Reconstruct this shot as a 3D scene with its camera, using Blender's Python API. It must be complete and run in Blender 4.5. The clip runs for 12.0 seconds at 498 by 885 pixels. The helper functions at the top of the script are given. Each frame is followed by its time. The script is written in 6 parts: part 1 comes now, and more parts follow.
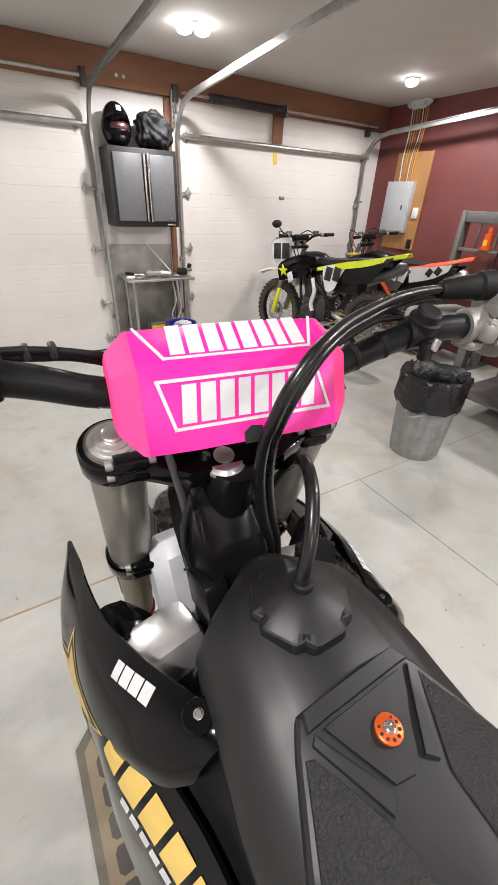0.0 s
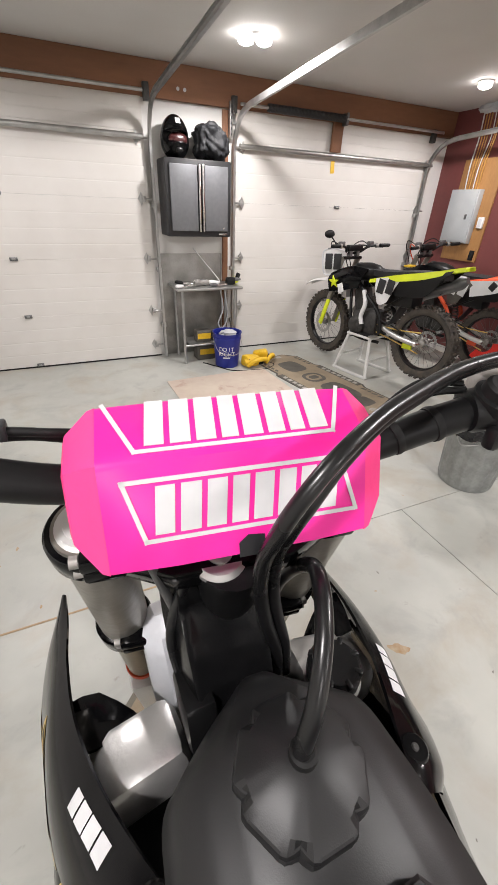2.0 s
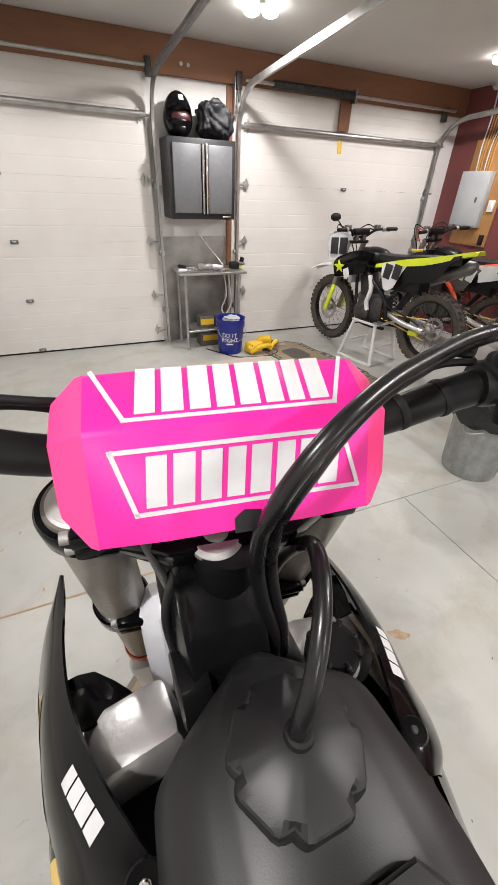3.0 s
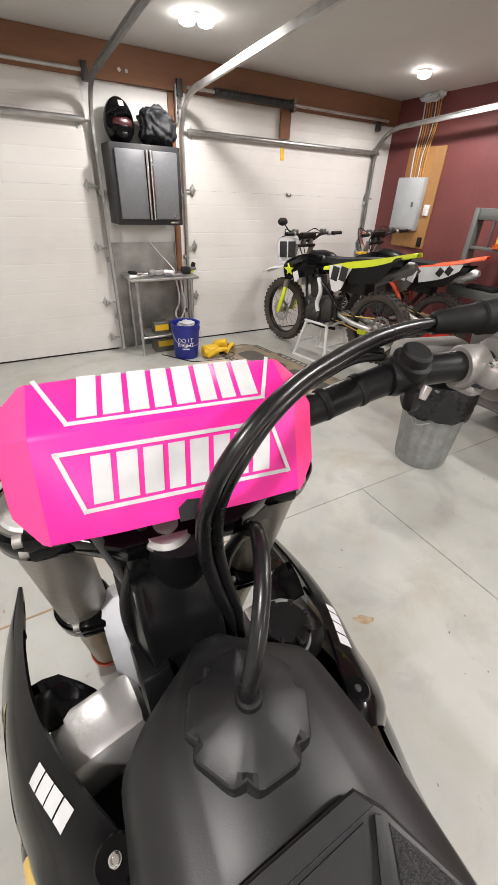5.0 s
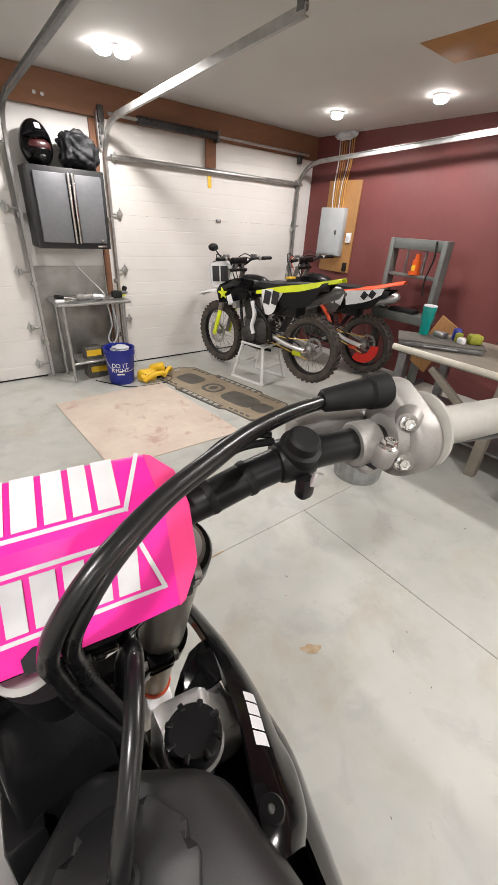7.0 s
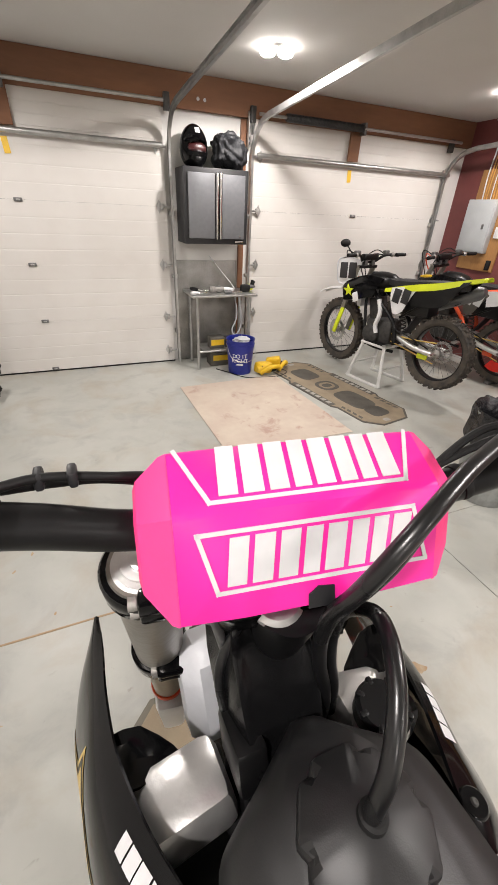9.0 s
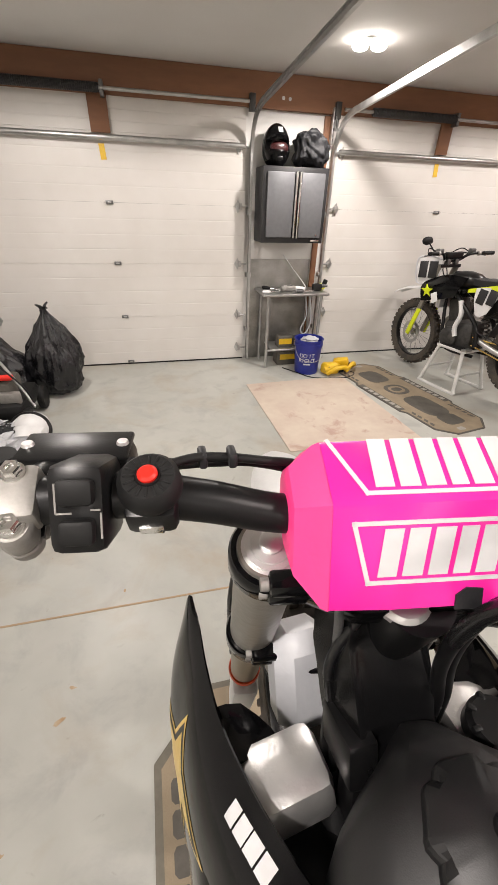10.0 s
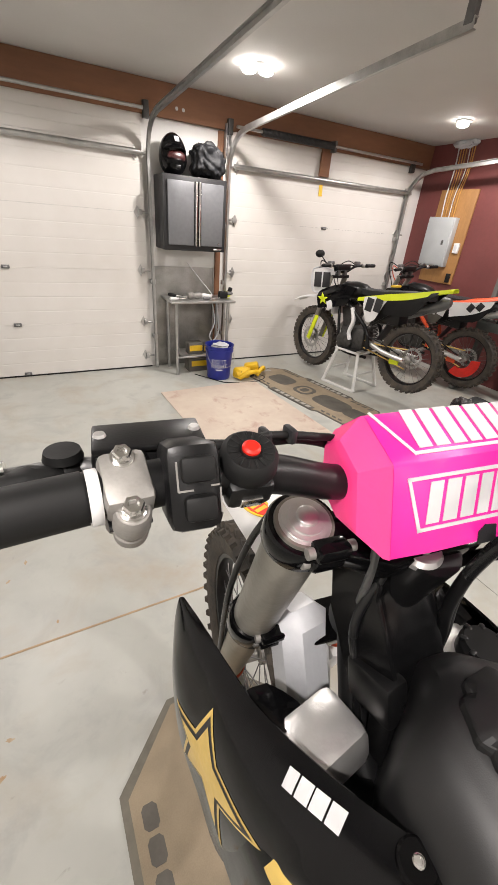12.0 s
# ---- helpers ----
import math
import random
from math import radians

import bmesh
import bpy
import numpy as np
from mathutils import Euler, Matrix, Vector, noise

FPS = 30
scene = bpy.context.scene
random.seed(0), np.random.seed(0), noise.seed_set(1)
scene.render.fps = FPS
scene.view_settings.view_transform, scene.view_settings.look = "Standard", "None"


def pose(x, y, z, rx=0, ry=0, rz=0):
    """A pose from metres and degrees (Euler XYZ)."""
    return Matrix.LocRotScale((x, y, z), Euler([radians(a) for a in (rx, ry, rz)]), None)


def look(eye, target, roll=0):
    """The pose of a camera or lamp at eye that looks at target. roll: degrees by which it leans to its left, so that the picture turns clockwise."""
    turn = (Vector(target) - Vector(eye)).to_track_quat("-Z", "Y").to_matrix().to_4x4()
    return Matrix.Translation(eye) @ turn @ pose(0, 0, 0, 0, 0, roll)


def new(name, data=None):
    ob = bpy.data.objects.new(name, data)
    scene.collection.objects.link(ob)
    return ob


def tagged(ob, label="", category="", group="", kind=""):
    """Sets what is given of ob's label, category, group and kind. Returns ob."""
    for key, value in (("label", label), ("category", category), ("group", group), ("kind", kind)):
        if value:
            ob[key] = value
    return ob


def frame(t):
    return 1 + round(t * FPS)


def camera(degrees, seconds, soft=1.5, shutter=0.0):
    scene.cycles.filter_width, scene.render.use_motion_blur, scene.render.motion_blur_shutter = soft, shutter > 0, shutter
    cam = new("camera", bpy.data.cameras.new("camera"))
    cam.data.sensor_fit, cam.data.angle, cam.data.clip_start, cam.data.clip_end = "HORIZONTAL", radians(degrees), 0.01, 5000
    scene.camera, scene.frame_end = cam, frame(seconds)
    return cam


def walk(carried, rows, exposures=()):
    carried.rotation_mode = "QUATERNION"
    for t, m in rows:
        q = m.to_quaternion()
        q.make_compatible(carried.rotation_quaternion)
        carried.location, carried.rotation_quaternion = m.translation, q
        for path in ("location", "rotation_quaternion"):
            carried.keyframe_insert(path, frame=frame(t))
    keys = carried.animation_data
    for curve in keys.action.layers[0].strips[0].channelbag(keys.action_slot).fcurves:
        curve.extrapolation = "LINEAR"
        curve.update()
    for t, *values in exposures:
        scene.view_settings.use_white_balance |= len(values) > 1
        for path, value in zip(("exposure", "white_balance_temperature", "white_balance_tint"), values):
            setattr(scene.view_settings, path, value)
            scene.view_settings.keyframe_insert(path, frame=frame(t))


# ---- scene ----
cam = camera(65.8, 12.0)
PATH = [
    (0, (-1.386, 3.737, 1.46), (-0.486, 5.172, 0.397), 2.6),
    (0.5, (-1.33, 3.743, 1.466), (-0.599, 5.29, 0.43), 1.5),
    (1, (-1.305, 3.747, 1.467), (-0.595, 5.302, 0.428), 1.3),
    (1.5, (-1.299, 3.78, 1.47), (-0.56, 5.321, 0.431), 2.3),
    (2, (-1.307, 3.819, 1.481), (-0.591, 5.365, 0.434), 2.4),
    (2.5, (-1.301, 3.822, 1.472), (-0.611, 5.359, 0.395), 2.4),
    (4.5, (-1.3, 3.809, 1.459), (-0.542, 5.279, 0.334), 2.5),
    (5, (-1.295, 3.789, 1.475), (-0.435, 5.237, 0.397), 2.5),
    (5.5, (-1.244, 3.785, 1.511), (-0.257, 5.19, 0.486), 2.8),
    (6, (-1.217, 3.792, 1.51), (-0.156, 5.154, 0.5), 3.3),
    (6.5, (-1.223, 3.814, 1.49), (-0.137, 5.147, 0.469), 3.8),
    (6.7, (-1.216, 3.815, 1.508), (-0.108, 5.146, 0.507), 3.9),
    (8.3, (-1.249, 3.818, 1.517), (-0.306, 5.263, 0.506), 3.7),
    (8.5, (-1.287, 3.835, 1.507), (-0.409, 5.32, 0.493), 3.5),
    (9, (-1.34, 3.855, 1.501), (-0.655, 5.426, 0.471), 2.9),
    (9.5, (-1.375, 3.863, 1.493), (-0.852, 5.489, 0.452), 2.3),
    (10, (-1.406, 3.865, 1.497), (-0.992, 5.52, 0.454), 1.8),
    (10.5, (-1.444, 3.855, 1.485), (-1.069, 5.511, 0.428), 1.7),
    (11, (-1.471, 3.853, 1.49), (-0.997, 5.503, 0.464), 2.5),
    (11.5, (-1.5, 3.852, 1.477), (-0.86, 5.464, 0.481), 3.4),
    (12, (-1.515, 3.876, 1.484), (-0.656, 5.389, 0.498), 4.9),
]
# the clip's white balance drifts warmer in its last quarter
WHITE = [(0.0, 0.03, 6400, 11.2), (2.5, 0.0, 6440, 10.8), (4.5, 0.0, 6480, 10.0), (8.6, 0.02, 6520, 10.0), (9.5, 0.0, 6850, 12.0), (11.0, 0.02, 6800, 11.5), (12.0, 0.06, 6700, 10.8)]
walk(cam, [(t, look(eye, target, roll)) for t, eye, target, roll in PATH], WHITE)

# ---- light ----
world = bpy.data.worlds.new("world")
scene.world = world
world.use_nodes = True
world.node_tree.nodes["Background"].inputs[0].default_value = (0.6, 0.62, 0.65, 1)
world.node_tree.nodes["Background"].inputs[1].default_value = 0.02
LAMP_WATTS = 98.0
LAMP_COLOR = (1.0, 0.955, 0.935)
# entries two to four are seen lights; the rest are added, out of view
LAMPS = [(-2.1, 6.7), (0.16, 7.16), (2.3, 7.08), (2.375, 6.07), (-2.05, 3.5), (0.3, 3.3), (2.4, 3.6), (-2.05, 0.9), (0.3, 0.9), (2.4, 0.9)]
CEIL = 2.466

# ---- materials ----


def material(name, color, rough=0.5, metal=0.0, vary=0.12, scale=8.0, fine=90.0, bump=0.05, second=None, coat=0.0, stretch=(1, 1, 1), dist=0.02):
    m = bpy.data.materials.new(name)
    m.use_nodes = True
    nt = m.node_tree
    b = nt.nodes["Principled BSDF"]
    tc = nt.nodes.new("ShaderNodeTexCoord")
    mp = nt.nodes.new("ShaderNodeMapping")
    mp.inputs["Scale"].default_value = stretch
    nt.links.new(tc.outputs["Object"], mp.inputs[0])
    n1, n2 = nt.nodes.new("ShaderNodeTexNoise"), nt.nodes.new("ShaderNodeTexNoise")
    n1.inputs["Scale"].default_value, n1.inputs["Detail"].default_value = scale, 5
    n2.inputs["Scale"].default_value, n2.inputs["Detail"].default_value = fine, 3
    nt.links.new(mp.outputs[0], n1.inputs[0])
    nt.links.new(mp.outputs[0], n2.inputs[0])
    c = second or tuple(v * (1 - 2.2 * vary) for v in color)
    ramp = nt.nodes.new("ShaderNodeValToRGB")
    ramp.color_ramp.elements[0].position, ramp.color_ramp.elements[1].position = 0.3, 0.7
    ramp.color_ramp.elements[0].color, ramp.color_ramp.elements[1].color = (*c, 1), (*color, 1)
    mix = nt.nodes.new("ShaderNodeMath")
    mix.operation = "MULTIPLY_ADD"
    mix.inputs[1].default_value, mix.inputs[2].default_value = 0.35, -0.17
    add = nt.nodes.new("ShaderNodeMath")
    nt.links.new(n2.outputs[0], mix.inputs[0])
    nt.links.new(n1.outputs[0], add.inputs[0])
    nt.links.new(mix.outputs[0], add.inputs[1])
    nt.links.new(add.outputs[0], ramp.inputs[0])
    nt.links.new(ramp.outputs[0], b.inputs["Base Color"])
    rr = nt.nodes.new("ShaderNodeMapRange")
    rr.inputs["To Min"].default_value, rr.inputs["To Max"].default_value = max(0.02, rough - 0.1), min(1, rough + 0.1)
    nt.links.new(n1.outputs[0], rr.inputs[0])
    nt.links.new(rr.outputs[0], b.inputs["Roughness"])
    b.inputs["Metallic"].default_value = metal
    b.inputs["Coat Weight"].default_value = coat
    b.inputs["Coat Roughness"].default_value = 0.08
    if bump:
        bp = nt.nodes.new("ShaderNodeBump")
        bp.inputs["Strength"].default_value, bp.inputs["Distance"].default_value = bump, dist
        nt.links.new(n2.outputs[0], bp.inputs["Height"])
        nt.links.new(bp.outputs[0], b.inputs["Normal"])
    return m


def glow(name, color, power):
    m = bpy.data.materials.new(name)
    m.use_nodes = True
    b = m.node_tree.nodes["Principled BSDF"]
    b.inputs["Emission Color"].default_value, b.inputs["Emission Strength"].default_value = (*color, 1), power
    return m


CONCRETE = material("painted_concrete", (0.465, 0.468, 0.432), 0.42, second=(0.375, 0.38, 0.348), scale=0.9, fine=7, bump=0.03)


def blotch(m, tone, scale, lo, hi, amount):
    """Lays irregular stains of their own shape over a material's colour."""
    nt = m.node_tree
    b = nt.nodes["Principled BSDF"]
    src = b.inputs["Base Color"].links[0].from_socket
    tc = nt.nodes.new("ShaderNodeTexCoord")
    n = nt.nodes.new("ShaderNodeTexNoise")
    n.inputs["Scale"].default_value, n.inputs["Detail"].default_value, n.inputs["Roughness"].default_value = scale, 7, 0.62
    n.inputs["Distortion"].default_value = 0.5
    nt.links.new(tc.outputs["Object"], n.inputs[0])
    r = nt.nodes.new("ShaderNodeMapRange")
    r.inputs["From Min"].default_value, r.inputs["From Max"].default_value = lo, hi
    r.inputs["To Max"].default_value = amount
    nt.links.new(n.outputs[0], r.inputs[0])
    mx = nt.nodes.new("ShaderNodeMix")
    mx.data_type = "RGBA"
    nt.links.new(r.outputs[0], mx.inputs["Factor"])
    nt.links.new(src, mx.inputs[6])
    mx.inputs[7].default_value = (*tone, 1)
    nt.links.new(mx.outputs[2], b.inputs["Base Color"])


blotch(CONCRETE, (0.36, 0.31, 0.24), 2.2, 0.5, 0.7, 0.7)
blotch(CONCRETE, (0.3, 0.3, 0.29), 4.2, 0.52, 0.68, 0.5)
blotch(CONCRETE, (0.22, 0.2, 0.17), 14.0, 0.66, 0.74, 0.5)
JOINT = material("joint", (0.2, 0.19, 0.17), 0.9)
CRACK = material("tan_filler", (0.42, 0.3, 0.18), 0.8)
STAIN = material("brown_stain", (0.36, 0.23, 0.12), 0.6, second=(0.44, 0.36, 0.25), scale=40)
WHITE = material("white_paint", (0.7, 0.69, 0.665), 0.55, vary=0.02, scale=3, bump=0.02)
DOORW = material("door_white", (0.66, 0.64, 0.61), 0.42, second=(0.61, 0.585, 0.55), scale=1.6, fine=7, bump=0.04, dist=0.003)
CEILW = material("ceiling_white", (0.6, 0.592, 0.575), 0.75, vary=0.03, scale=2, bump=0.05)
RED = material("red_wall_paint", (0.158, 0.041, 0.038), 0.6, second=(0.128, 0.033, 0.031), scale=2.5, fine=20, bump=0.06)
WOOD = material("stained_beam", (0.23, 0.105, 0.052), 0.7, second=(0.16, 0.07, 0.035), scale=3.5, fine=40, stretch=(0.2, 1, 1), bump=0.1)
PLY = material("plywood", (0.42, 0.21, 0.07), 0.65, vary=0.16, scale=6, stretch=(1, 1, 0.2))
STEEL = material("galvanised_steel", (0.5, 0.5, 0.49), 0.36, 0.9, vary=0.12, scale=14, fine=150)
DARKSTEEL = material("dull_steel", (0.2, 0.2, 0.2), 0.45, 0.8, vary=0.15, scale=12)
TINSHEET = material("zinc_sheet", (0.34, 0.33, 0.31), 0.42, 0.75, vary=0.2, scale=6)
CABGREY = material("cabinet_grey", (0.17, 0.175, 0.185), 0.45, 0.3, vary=0.06, scale=30, fine=400, bump=0.04, dist=0.003)
CABBLACK = material("cabinet_black", (0.018, 0.018, 0.02), 0.5, vary=0.1)
CHROME = material("bright_alloy", (0.78, 0.77, 0.75), 0.18, 1.0, vary=0.04)
ALLOY = material("cast_alloy", (0.35, 0.335, 0.315), 0.52, 0.55, vary=0.1, scale=40, fine=500, bump=0.05, dist=0.002)
SATIN = material("satin_alloy", (0.68, 0.67, 0.66), 0.33, 0.75, vary=0.06, scale=20)
GLOSSBLACK = material("gloss_black_plastic", (0.004, 0.004, 0.0045), 0.12, vary=0.2, scale=15, fine=22, bump=0.09, dist=0.006)
GLOSSBLACK.node_tree.nodes["Principled BSDF"].inputs["Specular IOR Level"].default_value = 0.24
SATINBLACK = material("satin_black_plastic", (0.005, 0.005, 0.0054), 0.22, vary=0.12, scale=10, fine=500, bump=0.03, dist=0.001)
BLACK = material("black_plastic", (0.007, 0.007, 0.0074), 0.36, vary=0.15, scale=12, fine=700, bump=0.1, dist=0.001)
TANKBLACK = material("tank_plastic", (0.011, 0.011, 0.0115), 0.47, vary=0.15, scale=9, fine=900, bump=0.1, dist=0.001)
RUBBER = material("black_rubber", (0.0075, 0.0075, 0.0075), 0.6, vary=0.15, scale=20, bump=0.1, dist=0.003)
TYRE = material("dusty_tyre", (0.035, 0.032, 0.029), 0.85, second=(0.075, 0.06, 0.045), scale=14, bump=0.15)
HOSE = material("hose_rubber", (0.008, 0.008, 0.0085), 0.28, vary=0.1, bump=0.0)
BARBLACK = material("anodised_black", (0.009, 0.009, 0.0095), 0.38, 0.2, vary=0.1, fine=400, bump=0.02, dist=0.002)
PINK = material("pink_vinyl", (0.9, 0.02, 0.33), 0.36, vary=0.05, scale=14, fine=60, bump=0.06, dist=0.004)
PINKFOAM = material("pink_foam", (0.95, 0.05, 0.25), 0.5, vary=0.03, scale=18, bump=0.04)
PRINT = material("white_print", (0.64, 0.64, 0.65), 0.45, vary=0.05, scale=30, bump=0)
FORKGREY = material("fork_grey", (0.27, 0.255, 0.225), 0.33, 0.55, vary=0.06, scale=20)
FORKTAN = material("fork_tan", (0.33, 0.29, 0.225), 0.35, 0.6, vary=0.08)
WHITEPL = material("white_plastic", (0.72, 0.72, 0.72), 0.4, vary=0.04)
GREYPL = material("grey_plastic", (0.62, 0.63, 0.66), 0.4, vary=0.05)
GRIP = material("pale_grey_grip", (0.4, 0.385, 0.35), 0.7, vary=0.1, scale=30, bump=0.1, dist=0.004)
ORANGE = material("orange_anodised", (0.8, 0.13, 0.02), 0.35, 0.4)
REDBTN = material("red_button", (0.8, 0.02, 0.01), 0.4, bump=0)
YELLOW = material("yellow_plastic", (0.8, 0.5, 0.02), 0.45)
GOLD = material("gold_decal", (0.72, 0.5, 0.13), 0.35, vary=0.1)
FLUO = material("fluo_yellow", (0.68, 0.78, 0.02), 0.4, vary=0.05)
OLIVE = material("olive_plastic", (0.3, 0.31, 0.03), 0.5, vary=0.15)
BLUE = material("blue_plastic", (0.012, 0.022, 0.24), 0.4, vary=0.08)
TEAL = material("teal_coating", (0.0, 0.3, 0.27), 0.35)
MATGREY = material("rubber_mat", (0.17, 0.155, 0.125), 0.85, second=(0.11, 0.1, 0.08), scale=5, fine=40, bump=0.15, dist=0.003)
MATDARK = material("mat_dark", (0.075, 0.07, 0.06), 0.85, second=(0.11, 0.1, 0.085), scale=7)
PALEPRINT = material("worn_print", (0.4, 0.38, 0.34), 0.8, vary=0.15, scale=12)
MATTAN = material("mat_tan", (0.3, 0.24, 0.165), 0.85, vary=0.12, scale=8, fine=300, bump=0.1, dist=0.003)
BOARD = material("stained_board", (0.6, 0.52, 0.43), 0.7, second=(0.52, 0.42, 0.35), scale=3.2, fine=16, bump=0.05)
blotch(BOARD, (0.36, 0.2, 0.16), 5.0, 0.56, 0.68, 0.6)
BAGBLACK = material("bin_bag", (0.012, 0.012, 0.014), 0.24, vary=0.2, scale=8, fine=30, bump=0.5, dist=0.02)
CLOTH = material("black_cloth", (0.012, 0.013, 0.016), 0.6, vary=0.2, scale=10, fine=120, bump=0.2)
PALECLOTH = material("pale_cloth", (0.55, 0.56, 0.58), 0.85, vary=0.12, scale=8, bump=0.2)
PANELGREY = material("panel_grey", (0.42, 0.44, 0.45), 0.45, 0.1, vary=0.04)
COPPER = material("cable_orange", (0.6, 0.3, 0.07), 0.5)
REDPL = material("orange_red_plastic", (0.75, 0.09, 0.025), 0.4)
BENCH = material("bench_timber", (0.24, 0.21, 0.17), 0.6, vary=0.15, scale=5, stretch=(1, 0.2, 1))
CREAM = material("cream_steel", (0.55, 0.52, 0.44), 0.4, 0.2, vary=0.1)
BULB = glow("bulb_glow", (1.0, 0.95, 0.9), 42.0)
STAND = material("white_stand_paint", (0.68, 0.68, 0.66), 0.45, vary=0.08)
TRASHZINC = material("ribbed_zinc", (0.36, 0.37, 0.36), 0.5, 0.6, vary=0.16, scale=12, fine=60)
PRESSGREY = material("press_grey", (0.13, 0.14, 0.13), 0.5, 0.2, vary=0.1)
TEXTURED = material("moulded_grip", (0.012, 0.012, 0.0125), 0.55, vary=0.1, scale=20, fine=420, bump=0.9, dist=0.004)
VISOR = material("visor_red", (0.05, 0.012, 0.012), 0.3)
ENGINE = material("engine_grey", (0.07, 0.068, 0.065), 0.5, 0.5, vary=0.25, scale=25)

for dull in (BLACK, SATINBLACK, RUBBER, BARBLACK):
    dull.node_tree.nodes["Principled BSDF"].inputs["Specular IOR Level"].default_value = 0.3

# ---- mesh helpers ----


def thing(name, label, category, at=(0, 0, 0), group="", kind="", rz=0.0, rx=0.0):
    ob = new(name)
    ob.empty_display_size = 0.05
    ob.matrix_world = pose(*at, rx, 0, rz)
    return tagged(ob, label, category, group, kind)


def finish(bm, sharp=38):
    bmesh.ops.remove_doubles(bm, verts=bm.verts, dist=1e-6)
    bmesh.ops.recalc_face_normals(bm, faces=bm.faces)
    for f in bm.faces:
        f.smooth = True
    for e in bm.edges:
        if len(e.link_faces) == 2 and e.calc_face_angle(0) > radians(sharp):
            e.smooth = False


def part(name, bm, mat, parent=None, label="", sharp=38, local=False):
    """One mesh object; its geometry is given in world places unless local."""
    finish(bm, sharp)
    root = parent
    while root is not None and root.parent is not None:
        root = root.parent
    if root is not None and not local:
        bm.transform(root.matrix_basis.inverted())
    me = bpy.data.meshes.new(name)
    bm.to_mesh(me)
    bm.free()
    me.materials.append(mat)
    ob = new(name, me)
    ob.parent = parent
    if label:
        ob["label"] = label
    return ob


def single(name, bm, mat, label, category, kind="", group="", sharp=38):
    return tagged(part(name, bm, mat, None, "", sharp), label, category, group, kind)


def box(c, s, bevel=0.0, m=None, bm=None, seg=2):
    own = bmesh.new()
    bmesh.ops.create_cube(own, size=1, matrix=Matrix.Translation(c) @ (m or Matrix()) @ Matrix.Diagonal((*s, 1)))
    if bevel:
        bmesh.ops.bevel(own, geom=list(own.edges), offset=bevel, segments=seg, profile=0.5, affect="EDGES")
    return merge(bm, own)


def merge(bm, own):
    if bm is None:
        return own
    me = bpy.data.meshes.new("temp")
    own.to_mesh(me)
    own.free()
    bm.from_mesh(me)
    bpy.data.meshes.remove(me)
    return bm


def ring(p, axis, r, seg, up=None, squash=1.0):
    axis = Vector(axis).normalized()
    up = Vector(up) if up is not None else (Vector((0, 0, 1)) if abs(axis.z) < 0.9 else Vector((0, 1, 0)))
    u = axis.cross(up).normalized()
    w = u.cross(axis).normalized()
    return [Vector(p) + r * (math.cos(a) * u + squash * math.sin(a) * w) for a in (2 * math.pi * i / seg for i in range(seg))]


def skin(rings, bm=None, caps=True, closed=True, loop=False):
    own = bmesh.new()
    vs = [[own.verts.new(v) for v in r] for r in rings]
    n = len(vs[0])
    pairs = list(zip(vs, vs[1:])) + ([(vs[-1], vs[0])] if loop else [])
    for a, b in pairs:
        for i in range(n if closed else n - 1):
            own.faces.new((a[i], a[(i + 1) % n], b[(i + 1) % n], b[i]))
    if caps and closed and not loop:
        own.faces.new(vs[0][::-1])
        own.faces.new(vs[-1])
    return merge(bm, own)


def lathe(p0, p1, profile, seg=24, bm=None, caps=True):
    """A body turned about the line p0-p1; profile: rows of (share along the line, radius)."""
    p0, p1 = Vector(p0), Vector(p1)
    return skin([ring(p0.lerp(p1, t), p1 - p0, max(r, 1e-5), seg) for t, r in profile], bm, caps)


def rod(p0, p1, r, r1=None, seg=16, bm=None):
    return lathe(p0, p1, [(0, r), (1, r if r1 is None else r1)], seg, bm)


def smooth_line(pts, n=6):
    pts = [Vector(p) for p in pts]
    out = []
    for i in range(len(pts) - 1):
        a, b, c, d = pts[max(i - 1, 0)], pts[i], pts[i + 1], pts[min(i + 2, len(pts) - 1)]
        for k in range(n):
            t = k / n
            out.append(0.5 * ((2 * b) + (c - a) * t + (2 * a - 5 * b + 4 * c - d) * t * t + (3 * b - a - 3 * c + d) * t ** 3))
    return out + [pts[-1]]


def tube(pts, r, seg=12, n=6, bm=None, radii=None):
    line = smooth_line(pts, n) if n > 1 else [Vector(p) for p in pts]
    rings = []
    up = None
    for i, p in enumerate(line):
        d = line[min(i + 1, len(line) - 1)] - line[max(i - 1, 0)]
        d.normalize()
        if up is None:
            up = Vector((0, 0, 1)) if abs(d.z) < 0.8 else Vector((0, 1, 0))
        u = d.cross(up).normalized()
        up = u.cross(d).normalized()
        rad = r if radii is None else radii[0] + (radii[1] - radii[0]) * i / (len(line) - 1)
        rings.append([p + rad * (math.cos(a) * u + math.sin(a) * up) for a in (2 * math.pi * k / seg for k in range(seg))])
    return skin(rings, bm)


def prism(poly, z0, z1, bm=None, m=None, bevel=0.0):
    """An upright plate over a plan polygon; m then lays it where it belongs."""
    own = bmesh.new()
    f = own.faces.new([own.verts.new((x, y, z0)) for x, y in poly])
    top = bmesh.ops.extrude_face_region(own, geom=[f])
    bmesh.ops.translate(own, verts=[v for v in top["geom"] if isinstance(v, bmesh.types.BMVert)], vec=(0, 0, z1 - z0))
    if bevel:
        bmesh.ops.bevel(own, geom=list(own.edges), offset=bevel, segments=2, profile=0.5, affect="EDGES")
    if m is not None:
        own.transform(m)
    return merge(bm, own)


